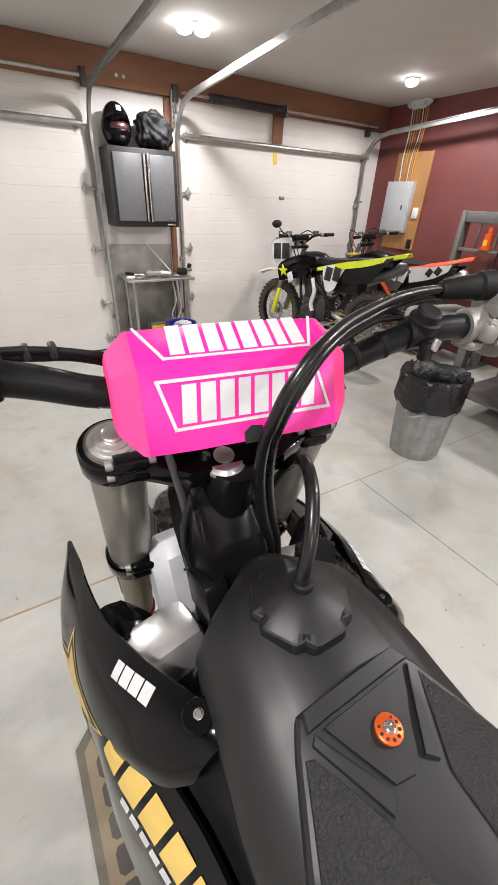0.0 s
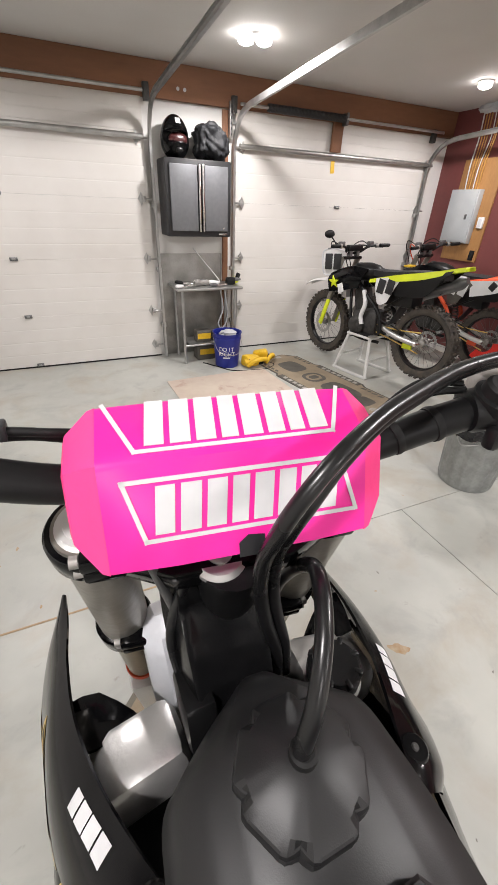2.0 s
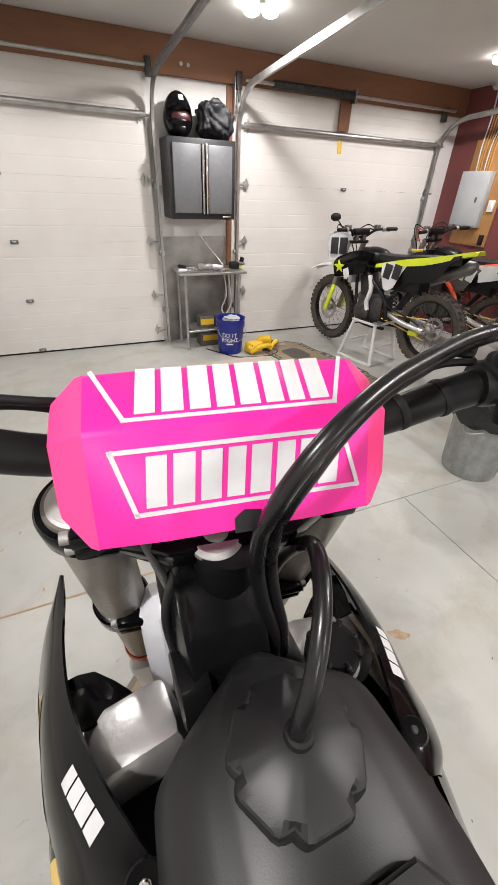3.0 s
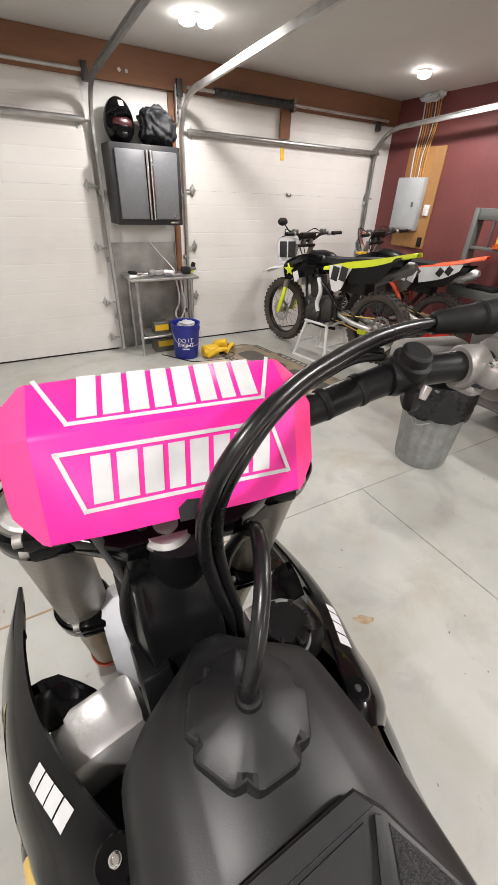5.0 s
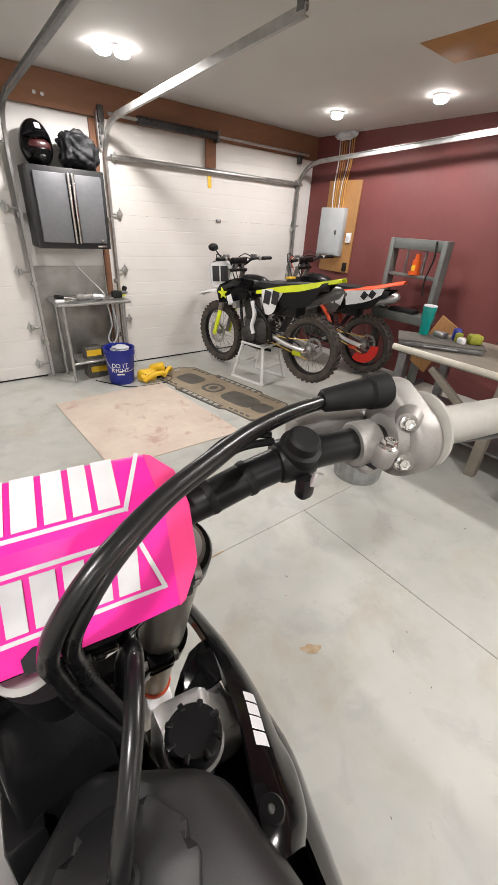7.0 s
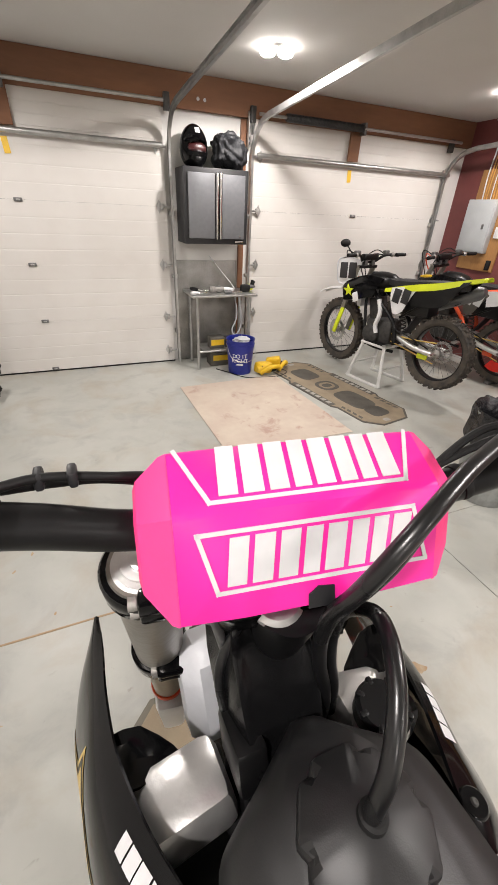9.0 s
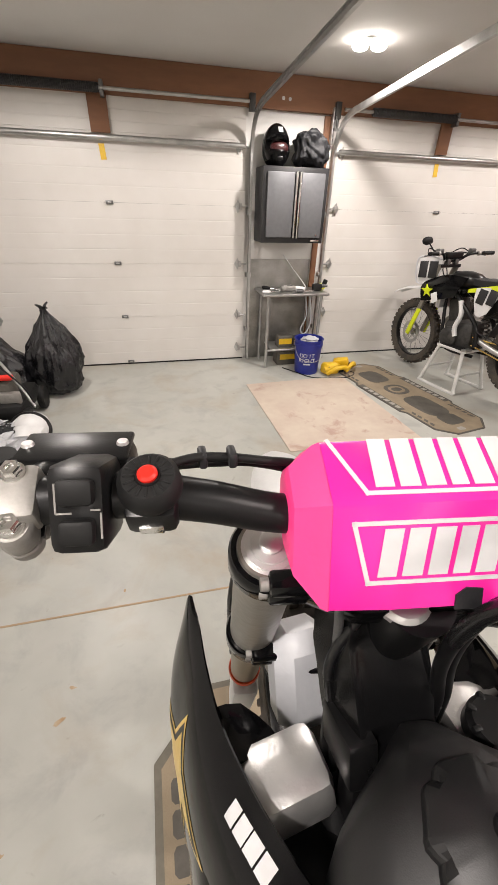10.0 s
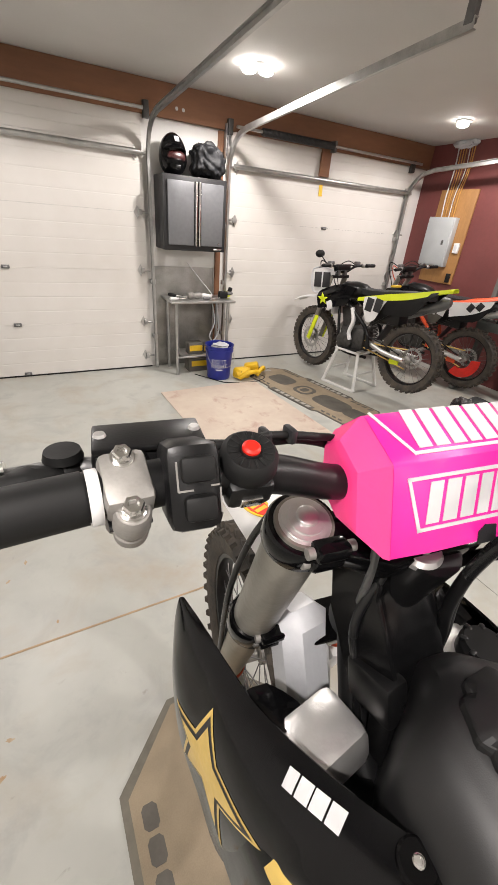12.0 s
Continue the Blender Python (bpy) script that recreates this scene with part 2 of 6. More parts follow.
def sheet(rows, thick, nu=4, nv=4, bm=None):
    """A smooth shell through rows of points."""
    rows = [smooth_line(r, nv) for r in rows]
    cols = [smooth_line([r[j] for r in rows], nu) for j in range(len(rows[0]))]
    own = skin(cols, None, caps=False, closed=False)
    bmesh.ops.recalc_face_normals(own, faces=own.faces)
    bmesh.ops.solidify(own, geom=list(own.faces), thickness=thick)
    return merge(bm, own)


def loft(sections, n=4, bm=None):
    """A closed body through rings of equal count."""
    cols = [smooth_line([s[j] for s in sections], n) for j in range(len(sections[0]))]
    return skin([[c[i] for c in cols] for i in range(len(cols[0]))], bm)


def basis(origin, x, y):
    x, y = Vector(x).normalized(), Vector(y).normalized()
    z = x.cross(y).normalized()
    y = z.cross(x)
    return Matrix.Translation(origin) @ Matrix((x, y, z)).transposed().to_4x4()


def lump(c, size, seed, rough=0.25, sub=3, freq=3.0):
    bm = bmesh.new()
    bmesh.ops.create_icosphere(bm, subdivisions=sub, radius=1)
    for v in bm.verts:
        d = v.co.normalized()
        k = 1 + rough * noise.fractal(d * freq + Vector((seed, seed * 2.1, 0)), 0.6, 2.0, 4)
        v.co = Vector((d.x * size[0], d.y * size[1], d.z * size[2])) * k + Vector(c)
    return bm


def drape(poly, m, tree, lift, cuts=5, thick=0.0004):
    """A thin decal: a flat outline laid at m, let down on to a curved surface."""
    bm = bmesh.new()
    f = bm.faces.new([bm.verts.new((x, y, 0)) for x, y in poly])
    bmesh.ops.triangulate(bm, faces=[f])
    for k in range(2):
        bmesh.ops.subdivide_edges(bm, edges=list(bm.edges), cuts=cuts // 2, use_grid_fill=True)
    bm.transform(m)
    n = (m.to_3x3() @ Vector((0, 0, 1))).normalized()
    for v in bm.verts:
        hit, nor, idx, d = tree.ray_cast(v.co + n * 0.06, -n, 0.2)
        if hit is not None:
            v.co = hit + n * lift
    bmesh.ops.recalc_face_normals(bm, faces=bm.faces)
    return bm


def tree_of(ob):
    from mathutils.bvhtree import BVHTree
    root = ob
    while root.parent is not None:
        root = root.parent
    return BVHTree.FromPolygons([root.matrix_basis @ v.co for v in ob.data.vertices], [list(p.vertices) for p in ob.data.polygons])

# ---- room ----
WY, RX, LX, BY = 8.12, 3.1, -3.5, -0.6
DOORS = [(-1.7, 1.235), (1.63, 1.23)]

floor = thing("floor", "pale grey painted concrete garage floor with saw joints", "floor", kind="structure")
for x0, x1, y0, y1 in ((LX, 0.245, BY, 5.012), (0.245, RX, BY, 5.012), (LX, RX, 5.012, WY)):
    part("slab", box(((x0 + x1) / 2, (y0 + y1) / 2, -0.06), (x1 - x0 - 0.0035, y1 - y0 - 0.0035, 0.12), 0.0012, seg=1), CONCRETE, floor)
part("joint", box(((LX + RX) / 2, (BY + WY) / 2, -0.07), (RX - LX, WY - BY, 0.13)), JOINT, floor)
part("joint_filler", box((-1.9, 5.012, -0.0005), (3.1, 0.008, 0.005)), CRACK, floor, "tan-stained filled stretch of the joint")
MARKS = [(-0.36, 4.36, 0.042, STAIN), (-2.3, 3.9, 0.05, STAIN), (-2.0, 4.3, 0.03, STAIN), (-1.75, 4.05, 0.045, STAIN), (-1.85, 4.6, 0.02, STAIN)]
rnd = random.Random(5)
for k in range(46):
    MARKS.append((rnd.uniform(-0.9, 1.1), rnd.uniform(3.7, 5.6), rnd.uniform(0.003, 0.009), JOINT if k % 3 else STAIN))
for k in range(24):
    MARKS.append((rnd.uniform(-2.9, -1.6), rnd.uniform(3.9, 6.2), rnd.uniform(0.004, 0.014), STAIN))
for k, (sx, sy, r, mt) in enumerate(MARKS):
    bm = bmesh.new()
    rnd = random.Random(k)
    turn = rnd.uniform(0, 3.1)
    pts = []
    for i in range(16):
        a = 2 * math.pi * i / 16
        d = r * (0.65 + 0.6 * rnd.random())
        u, v = d * math.cos(a), 0.5 * d * math.sin(a)
        pts.append((sx + u * math.cos(turn) - v * math.sin(turn), sy + u * math.sin(turn) + v * math.cos(turn)))
    bm.faces.new([bm.verts.new((x, y, 0.0012)) for x, y in pts])
    part("floor_stain", bm, mt, floor)

bm = None
for x0, x1 in ((LX, -1.7 - 1.2), (-1.7 + 1.2, 1.63 - 1.19), (1.63 + 1.19, RX)):
    bm = box(((x0 + x1) / 2, WY + 0.1, 1.2), (x1 - x0, 0.2, 2.4), bm=bm)
bm = box(((LX + RX) / 2, WY + 0.1, 2.43), (RX - LX, 0.2, 0.07), bm=bm)
single("wall_north", bm, WHITE, "white painted wall between the garage doors", "wall", "structure")
single("wall_east", box((RX + 0.1, (WY + BY) / 2 + 0.1, CEIL / 2), (0.2, WY - BY + 0.2, CEIL)), RED, "dark red painted side wall", "wall", "structure")
single("wall_west", box((LX - 0.1, (WY + BY) / 2 + 0.1, CEIL / 2), (0.2, WY - BY + 0.2, CEIL)), WHITE, "plain white side wall", "wall", "structure")
single("wall_south", box(((LX + RX) / 2, BY - 0.1, CEIL / 2), (RX - LX + 0.4, 0.2, CEIL)), WHITE, "plain white back wall", "wall", "structure")
HX, HY = (1.41, 1.83), (5.05, 5.69)
bm = None
for x0, x1, y0, y1 in ((LX - 0.2, HX[0], BY - 0.2, WY + 0.2), (HX[1], RX + 0.2, BY - 0.2, WY + 0.2), (HX[0], HX[1], BY - 0.2, HY[0]), (HX[0], HX[1], HY[1], WY + 0.2)):
    bm = box(((x0 + x1) / 2, (y0 + y1) / 2, CEIL + 0.1), (x1 - x0, y1 - y0, 0.2), bm=bm)
single("ceiling", bm, CEILW, "flat white painted garage ceiling", "ceiling", "structure")
single("attic_hatch", box(((HX[0] + HX[1]) / 2, (HY[0] + HY[1]) / 2, CEIL + 0.013), (HX[1] - HX[0] - 0.004, HY[1] - HY[0] - 0.004, 0.03), 0.004), PLY, "brown wooden attic hatch in the ceiling", "hatch", "structure")
single("header_beam", box(((LX + RX) / 2, WY - 0.03, 2.346), (RX - LX, 0.056, 0.236), 0.004), WOOD, "brown stained timber header above the doors", "beam", "structure")
for x in (0.3,):
    single("trim", box((x, WY - 0.012, 1.11), (0.06, 0.02, 2.22), 0.003), WOOD, "brown stained upright board beside the door", "trim", "structure")


def garage_door(index, cx, hw, mid):
    d = thing(f"door_{index}", "closed white sectional garage door with ribbed steel sections", "garage door", (cx, WY, 0), kind="structure")
    y1, levels = 8.085, (0.012, 0.5, 1.0, 1.5, 2.0, 2.3)
    for z0, z1 in zip(levels, levels[1:]):
        prof = [(y1 + 0.03, z0 + 0.0006), (y1, z0 + 0.0006)]
        n = 4
        for k in range(1, n):
            z = z0 + (z1 - z0) * k / n
            prof += [(y1, z - 0.006), (y1 + 0.0011, z - 0.003), (y1 + 0.0011, z + 0.003), (y1, z + 0.006)]
        prof += [(y1, z1 - 0.0006), (y1 + 0.03, z1 - 0.0006)]
        rings = [[Vector((x, y, z)) for y, z in prof] for x in (cx - hw, cx + hw)]
        part("panel", skin(rings), DOORW, d, sharp=20)
    for z in (0.03, 0.506, 1.005, 1.5):
        h = part("lift_handle", box((cx, y1 - 0.008, z), (0.065, 0.016, 0.03), 0.004), DARKSTEEL, d, "small dull metal centre hinge")
        part("rivet", box((cx, y1 - 0.018, z), (0.03, 0.008, 0.012), 0.002), STEEL, h)
    part("yellow_tag", box((mid + 0.01 - 0.02 * (2 - index), y1 - 0.004, 1.862), (0.046, 0.003, 0.11), m=pose(0, 0, 0, 0, -4, 0)), YELLOW, d, "hanging yellow warning tag")
    part("strut", rod((cx - hw + 0.02, y1 - 0.05, 1.956), (cx + hw - 0.02, y1 - 0.05, 1.956), 0.021), STEEL, d, "galvanised stiffening bar")
    part("centre_board", box((mid, y1 - 0.035, 2.11), (0.15 if index == 1 else 0.12, 0.03, 0.25), 0.003), WOOD, d, "brown stained mounting board")
    part("torsion_shaft", rod((cx - hw, y1 - 0.11, 2.25), (cx + hw, y1 - 0.11, 2.25), 0.013), STEEL, d)
    bm = rod((mid - 0.83, y1 - 0.11, 2.25), (mid + 0.03, y1 - 0.11, 2.25), 0.03)
    for k in range(56):
        x = mid - 0.82 + k * 0.015
        bm = lathe((x, y1 - 0.11, 2.25), (x + 0.012, y1 - 0.11, 2.25), [(0, 0.03), (0.5, 0.034), (1, 0.03)], 12, bm)
    part("torsion_spring", bm, CABBLACK, d, "black wound torsion spring")
    part("centre_bracket", box((mid + 0.05, y1 - 0.075, 2.25), (0.03, 0.09, 0.1), 0.004), DARKSTEEL, d)
    part("bottom_seal", box((cx, y1 + 0.01, 0.008), (2 * hw, 0.03, 0.014), 0.003), RUBBER, d)
    for side in (-1, 1):
        for z in (0.14, 0.5, 1.0, 1.5, 1.95):
            x = cx + side * (hw - 0.07)
            bm = prism([(-0.03, 0), (0, -0.055), (0.03, 0), (0, 0.055)], 0, 0.012, m=basis((x, y1, z), (1, 0, 0), (0, 0, 1)))
            bm = rod((x + side * 0.02, y1 - 0.03, z), (x + side * 0.09, y1 - 0.03, z), 0.009, bm=bm)
            bm = box((x + side * 0.02, y1 - 0.025, z), (0.03, 0.03, 0.05), 0.003, bm=bm)
            part("hinge", bm, STEEL, d, "grey roller hinge")
    return d


def door_track(x, inward, z_bend, z_end, y_end, dark=False):
    t = thing("door_track", "galvanised steel garage door track curving under the ceiling", "track", (x, 8.0, 0), "garage door tracks")
    y = 8.03
    line = [(x, y, 0.01), (x, y, z_bend - 0.33)]
    line += [(x, y - 0.3 * (1 - math.cos(a)), z_bend - 0.33 + 0.3 * math.sin(a)) for a in (radians(k) for k in range(10, 86, 15))]
    line += [(x, y - 0.34, z_bend - 0.02), (x, y_end, z_end)]
    ln = [Vector(p) for p in line]
    prof = [(-0.022, -0.012), (0.022, -0.012), (0.022, 0.012), (0.018, 0.012), (0.018, -0.007), (-0.018, -0.007), (-0.018, 0.012), (-0.022, 0.012)]
    rings = []
    for i, p in enumerate(ln):
        dr = (ln[min(i + 1, len(ln) - 1)] - ln[max(i - 1, 0)]).normalized()
        side = Vector((1, 0, 0))
        nrm = dr.cross(side).normalized()
        rings.append([p + nrm * a + side * (b * inward) for a, b in prof])
    part("rail", skin(rings), STEEL, t)
    for z in (0.35, 0.9, 1.45):
        part("bracket", box((x, y + 0.028, z), (0.05, 0.055, 0.04), 0.003), STEEL, t)
    e = Vector((x, y_end + 0.03, z_end))
    bm = box((x, y_end + 0.03, (z_end + CEIL) / 2), (0.03, 0.045, CEIL - z_end), 0.002)
    part("hanger", bm, DARKSTEEL, t, "perforated angle hanger")
    bm = box((x, y + 0.015, z_bend + 0.03), (0.05, 0.05, 0.12), 0.004)
    part("bearing_plate", bm, ENGINE, t)
    return t


for i, (cx, hw) in enumerate(DOORS):
    garage_door(i + 1, cx, hw, (-1.69, 1.5)[i])
door_track(-0.425, -1, 2.225, 2.3, 5.55)
door_track(0.362, 1, 2.22, 2.305, 5.53)
door_track(2.785, -1, 2.19, 2.275, 5.6)
door_track(-2.95, 1, 2.2, 2.26, 5.6)

angle = thing("angle_bracket", "perforated galvanised angle beside the door track", "bracket", (0.335, 8.06, 2.03))
part("upright", box((0.335, 8.056, 2.14), (0.036, 0.008, 0.26), 0.002), STEEL, angle)
part("flange", box((0.32, 8.035, 2.14), (0.006, 0.04, 0.26), 0.001), STEEL, angle)
for k in range(6):
    part("slot", box((0.338, 8.0515, 2.04 + 0.04 * k), (0.011, 0.002, 0.022), 0.0005), CABBLACK, angle)
part("gusset", prism([(0, 0), (0.07, 0.0), (0.05, 0.05), (0, 0.11)], -0.002, 0.002, m=basis((0.345, 8.02, 2.1), (0, -1, 0), (0, 0, 1))), STEEL, angle)
# two small pale spots on the header's face
for x, z in ((-0.145, 2.305), (-0.085, 2.303)):
    single("header_patch", lathe((x, WY - 0.0585, z), (x, WY - 0.0605, z), [(0, 0.014), (1, 0.011)], 12), PALECLOTH, "small pale spot on the timber header", "patch")

# seven of the ten, fixture and spot alike, are unseen additions
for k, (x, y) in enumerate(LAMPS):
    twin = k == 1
    lamp = thing("downlight", "twin-bulb ceiling light with two lit white bulbs" if twin else "round ceiling light with a lit white bulb, from a set mostly added unseen", "ceiling light", (x, y, CEIL), "ceiling downlights")
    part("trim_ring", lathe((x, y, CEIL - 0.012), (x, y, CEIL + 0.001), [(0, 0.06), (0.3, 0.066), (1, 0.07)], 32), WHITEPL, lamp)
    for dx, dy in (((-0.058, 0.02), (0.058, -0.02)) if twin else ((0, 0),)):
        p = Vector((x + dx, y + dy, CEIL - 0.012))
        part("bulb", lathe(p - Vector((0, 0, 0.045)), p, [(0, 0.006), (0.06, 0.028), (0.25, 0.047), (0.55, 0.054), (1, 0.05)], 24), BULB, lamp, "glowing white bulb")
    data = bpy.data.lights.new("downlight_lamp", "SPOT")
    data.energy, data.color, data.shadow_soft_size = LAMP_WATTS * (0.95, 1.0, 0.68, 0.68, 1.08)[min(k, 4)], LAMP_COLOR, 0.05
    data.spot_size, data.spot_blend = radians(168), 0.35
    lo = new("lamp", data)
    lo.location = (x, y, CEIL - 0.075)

# ---- wall cabinet and the corner between the doors ----
cab = thing("wall_cabinet", "black and grey steel wall cabinet with two doors", "cabinet", (-0.055, 8.1, 1.21))
part("body", box((-0.055, 7.965, 1.512), (0.615, 0.29, 0.6), 0.008), CABBLACK, cab)
for x0, x1 in ((-0.325, -0.075), (-0.008, 0.215)):
    dr = part("cabinet_door", box(((x0 + x1) / 2, 7.81, 1.515), (x1 - x0, 0.024, 0.51), 0.006), CABGREY, cab, "textured grey steel door")
    hx = x1 + 0.017 if x0 < -0.2 else x0 - 0.017
    part("handle", box((hx, 7.797, 1.515), (0.02, 0.03, 0.52), 0.006), CHROME, dr, "full-height bright handle strip")
part("badge", box((0.17, 7.814, 1.235), (0.085, 0.012, 0.016), 0.003), CHROME, cab, "small bright maker badge")
part("lock", rod((0.17, 7.8, 1.285), (0.17, 7.79, 1.285), 0.007), CHROME, cab)

helm = thing("motocross_helmet", "black motocross helmet with peak on the wall cabinet", "helmet", (-0.225, 7.93, 1.8))
c = Vector((-0.225, 7.95, 1.94))
bm = bmesh.new()
bmesh.ops.create_uvsphere(bm, u_segments=28, v_segments=18, radius=1)
for v in bm.verts:
    x, y, z = v.co
    if y < -0.3 and z < -0.05:
        y *= 1.25
        z = max(z, -0.95)
    if y < -0.45 and -0.15 < z < 0.35:
        y *= 0.72
    v.co = Vector((c.x + x * 0.122, c.y + y * 0.125, c.z + z * (0.178 if z > 0 else 0.15)))
part("shell", bm, GLOSSBLACK, helm, sharp=60)
part("visor_opening", lump((c.x + 0.005, c.y - 0.088, c.z + 0.0), (0.082, 0.03, 0.05), 3, 0.04, 4), VISOR, helm, "dark red eye port", sharp=90)
part("brow", sheet([[(c.x - 0.105, c.y - 0.03, c.z + 0.06), (c.x, c.y - 0.1, c.z + 0.085), (c.x + 0.105, c.y - 0.03, c.z + 0.06)], [(c.x - 0.1, c.y - 0.08, c.z + 0.05), (c.x, c.y - 0.15, c.z + 0.062), (c.x + 0.1, c.y - 0.08, c.z + 0.05)]], 0.006), GLOSSBLACK, helm)
part("logo", box((c.x + 0.008, c.y - 0.096, c.z + 0.125), (0.04, 0.05, 0.006), 0.002, pose(0, 0, 0, 48, 0, 0)), PRINT, helm, "small white logo patch")
part("chin_vent", box((c.x, c.y - 0.148, c.z - 0.075), (0.05, 0.02, 0.03), 0.006), BLACK, helm)

bm = lump((0.085, 7.93, 1.92), (0.165, 0.155, 0.15), 5, 0.06, 5, 1.2)
for v in bm.verts:
    d = v.co - Vector((0.085, 7.93, 1.92))
    n_ = d.normalized()
    v.co = Vector((0.085, 7.93, 1.92)) + Vector((math.copysign(abs(n_.x) ** 0.72, n_.x) * 0.15, math.copysign(abs(n_.y) ** 0.8, n_.y) * 0.14, math.copysign(abs(n_.z) ** 0.72, n_.z) * 0.135))
    k = noise.noise(Vector((d.x * 16 + d.z * 9, d.y * 8, d.z * 7)))
    v.co -= n_ * (0.16 * max(0, 0.3 - abs(k)) ** 1.5 + 0.035 * noise.fractal(n_ * 1.7 + Vector((3, 1, 7)), 0.6, 2.0, 3))
    v.co.z += max(0, -d.y) * 0.25 - max(0, d.x) * 0.35 + 0.02
    if v.co.y > 7.82:
        v.co.z = max(v.co.z, 1.8)
single("duffel_bag", bm, CLOTH, "slumped black fabric bag on the wall cabinet", "bag", sharp=120)
single("wall_sheet", box((-0.075, WY - 0.006, 0.52), (0.67, 0.008, 1.04), 0.001), TINSHEET, "scuffed zinc splash sheet behind the bench", "wall panel", "structure")

TX0, TX1, TY0, TY1, TZ = -0.34, 0.352, 7.7, 8.08, 0.768
tb = thing("metal_table", "small steel work table with a lower shelf", "table", ((TX0 + TX1) / 2, (TY0 + TY1) / 2, 0))
part("tabletop", box(((TX0 + TX1) / 2, (TY0 + TY1) / 2, TZ - 0.012), (TX1 - TX0, TY1 - TY0, 0.024), 0.005), STEEL, tb)
for x in (TX0 + 0.06, TX1 - 0.07):
    for y in (TY0 + 0.04, TY1 - 0.04):
        part("leg", rod((x, y, 0), (x, y, TZ - 0.024), 0.016, seg=12), STEEL, tb)
part("shelf", box((0.04, 7.9, 0.19), (0.52, 0.3, 0.014), 0.003), STEEL, tb)
part("rail", rod((TX0 + 0.06, TY0 + 0.04, 0.19), (TX1 - 0.07, TY0 + 0.04, 0.19), 0.012), STEEL, tb)
for k, (x, y, s) in enumerate(((-0.05, 7.86, (0.16, 0.12, 0.12)), (0.1, 7.88, (0.1, 0.12, 0.09)))):
    bx = thing("parts_box", "yellow and black box of parts on the lower shelf", "box", (x, y, 0.197), "boxes on the shelf")
    part("carton", box((x, y, 0.197 + s[2] / 2), s, 0.004), MATDARK, bx)
    part("label_band", box((x, y - s[1] / 2 - 0.001, 0.197 + s[2] * 0.55), (s[0] * 0.9, 0.003, s[2] * 0.5)), YELLOW, bx)
part_bin = thing("floor_box", "yellow and black carton under the table", "box", (0.0, 7.86, 0))
part("carton", box((0.0, 7.88, 0.075), (0.26, 0.16, 0.15), 0.004), MATDARK, part_bin)
part("label_band", box((0.0, 7.798, 0.09), (0.2, 0.003, 0.06)), YELLOW, part_bin)

gun = thing("die_grinder", "silver air die grinder lying on the steel table", "power tool", (-0.02, 7.86, TZ))
part("body", lathe((-0.13, 7.82, TZ + 0.036), (0.03, 7.87, TZ + 0.028), [(0, 0.016), (0.1, 0.034), (0.35, 0.03), (0.4, 0.024), (0.55, 0.026), (0.7, 0.036), (1, 0.022)], 16), ALLOY, gun)
part("grip", lathe((0.03, 7.87, TZ + 0.028), (0.13, 7.84, TZ + 0.025), [(0, 0.018), (0.3, 0.024), (1, 0.016)], 14), WHITEPL, gun)
part("trigger", box((-0.04, 7.84, TZ + 0.058), (0.07, 0.014, 0.008), 0.002), DARKSTEEL, gun)
drl = thing("cordless_tool", "dark cordless tool standing on the steel table", "power tool", (0.27, 7.86, TZ))
part("body", box((0.27, 7.86, TZ + 0.035), (0.1, 0.06, 0.07), 0.015), RUBBER, drl)
part("nose", lathe((0.3, 7.86, TZ + 0.05), (0.38, 7.85, TZ + 0.05), [(0, 0.022), (0.6, 0.018), (1, 0.01)], 14), DARKSTEEL, drl)
wr = thing("cordless_tool", "small yellow-green cordless tool on the steel table", "power tool", (0.35, 7.92, TZ))
part("body", box((0.34, 7.93, TZ + 0.03), (0.09, 0.06, 0.06), 0.014, pose(0, 0, 0, 0, 0, 25)), FLUO, wr)
part("grip", box((0.37, 7.9, TZ + 0.075), (0.04, 0.04, 0.06), 0.01, pose(0, 0, 0, 0, 20, 0)), RUBBER, wr)
for k, (x, y, a) in enumerate(((-0.2, 7.8, 20), (-0.16, 7.92, -35), (0.16, 7.79, 8))):
    hw = thing("hand_tool", "short steel hand tool lying on the table", "tool", (x, y, TZ), "tools on the table")
    part("shaft", rod(pose(x, y, TZ + 0.012, 0, 0, a) @ Vector((-0.07, 0, 0)), pose(x, y, TZ + 0.012, 0, 0, a) @ Vector((0.05, 0, 0)), 0.008), CHROME, hw)
    part("handle", lathe(pose(x, y, TZ + 0.018, 0, 0, a) @ Vector((-0.15, 0, 0)), pose(x, y, TZ + 0.014, 0, 0, a) @ Vector((-0.06, 0, 0)), [(0, 0.012), (0.2, 0.018), (0.8, 0.015), (1, 0.009)], 12), (WHITEPL, RUBBER, DARKSTEEL)[k], hw)
single("drain_hose", tube([(0.2, 7.98, 0.71), (0.22, 7.95, 0.5), (0.16, 7.93, 0.36), (0.2, 7.92, 0.3), (0.27, 7.94, 0.42), (0.25, 7.98, 0.7)], 0.008, 8), GREYPL, "looped grey hose hanging under the table", "hose")
single("air_hose", tube([(0.13, 7.84, TZ + 0.02), (0.17, 7.95, TZ + 0.04), (0.05, 8.06, TZ + 0.2), (-0.05, 8.09, TZ + 0.32)], 0.005, 8), WHITEPL, "thin pale hose hanging behind the table", "hose")

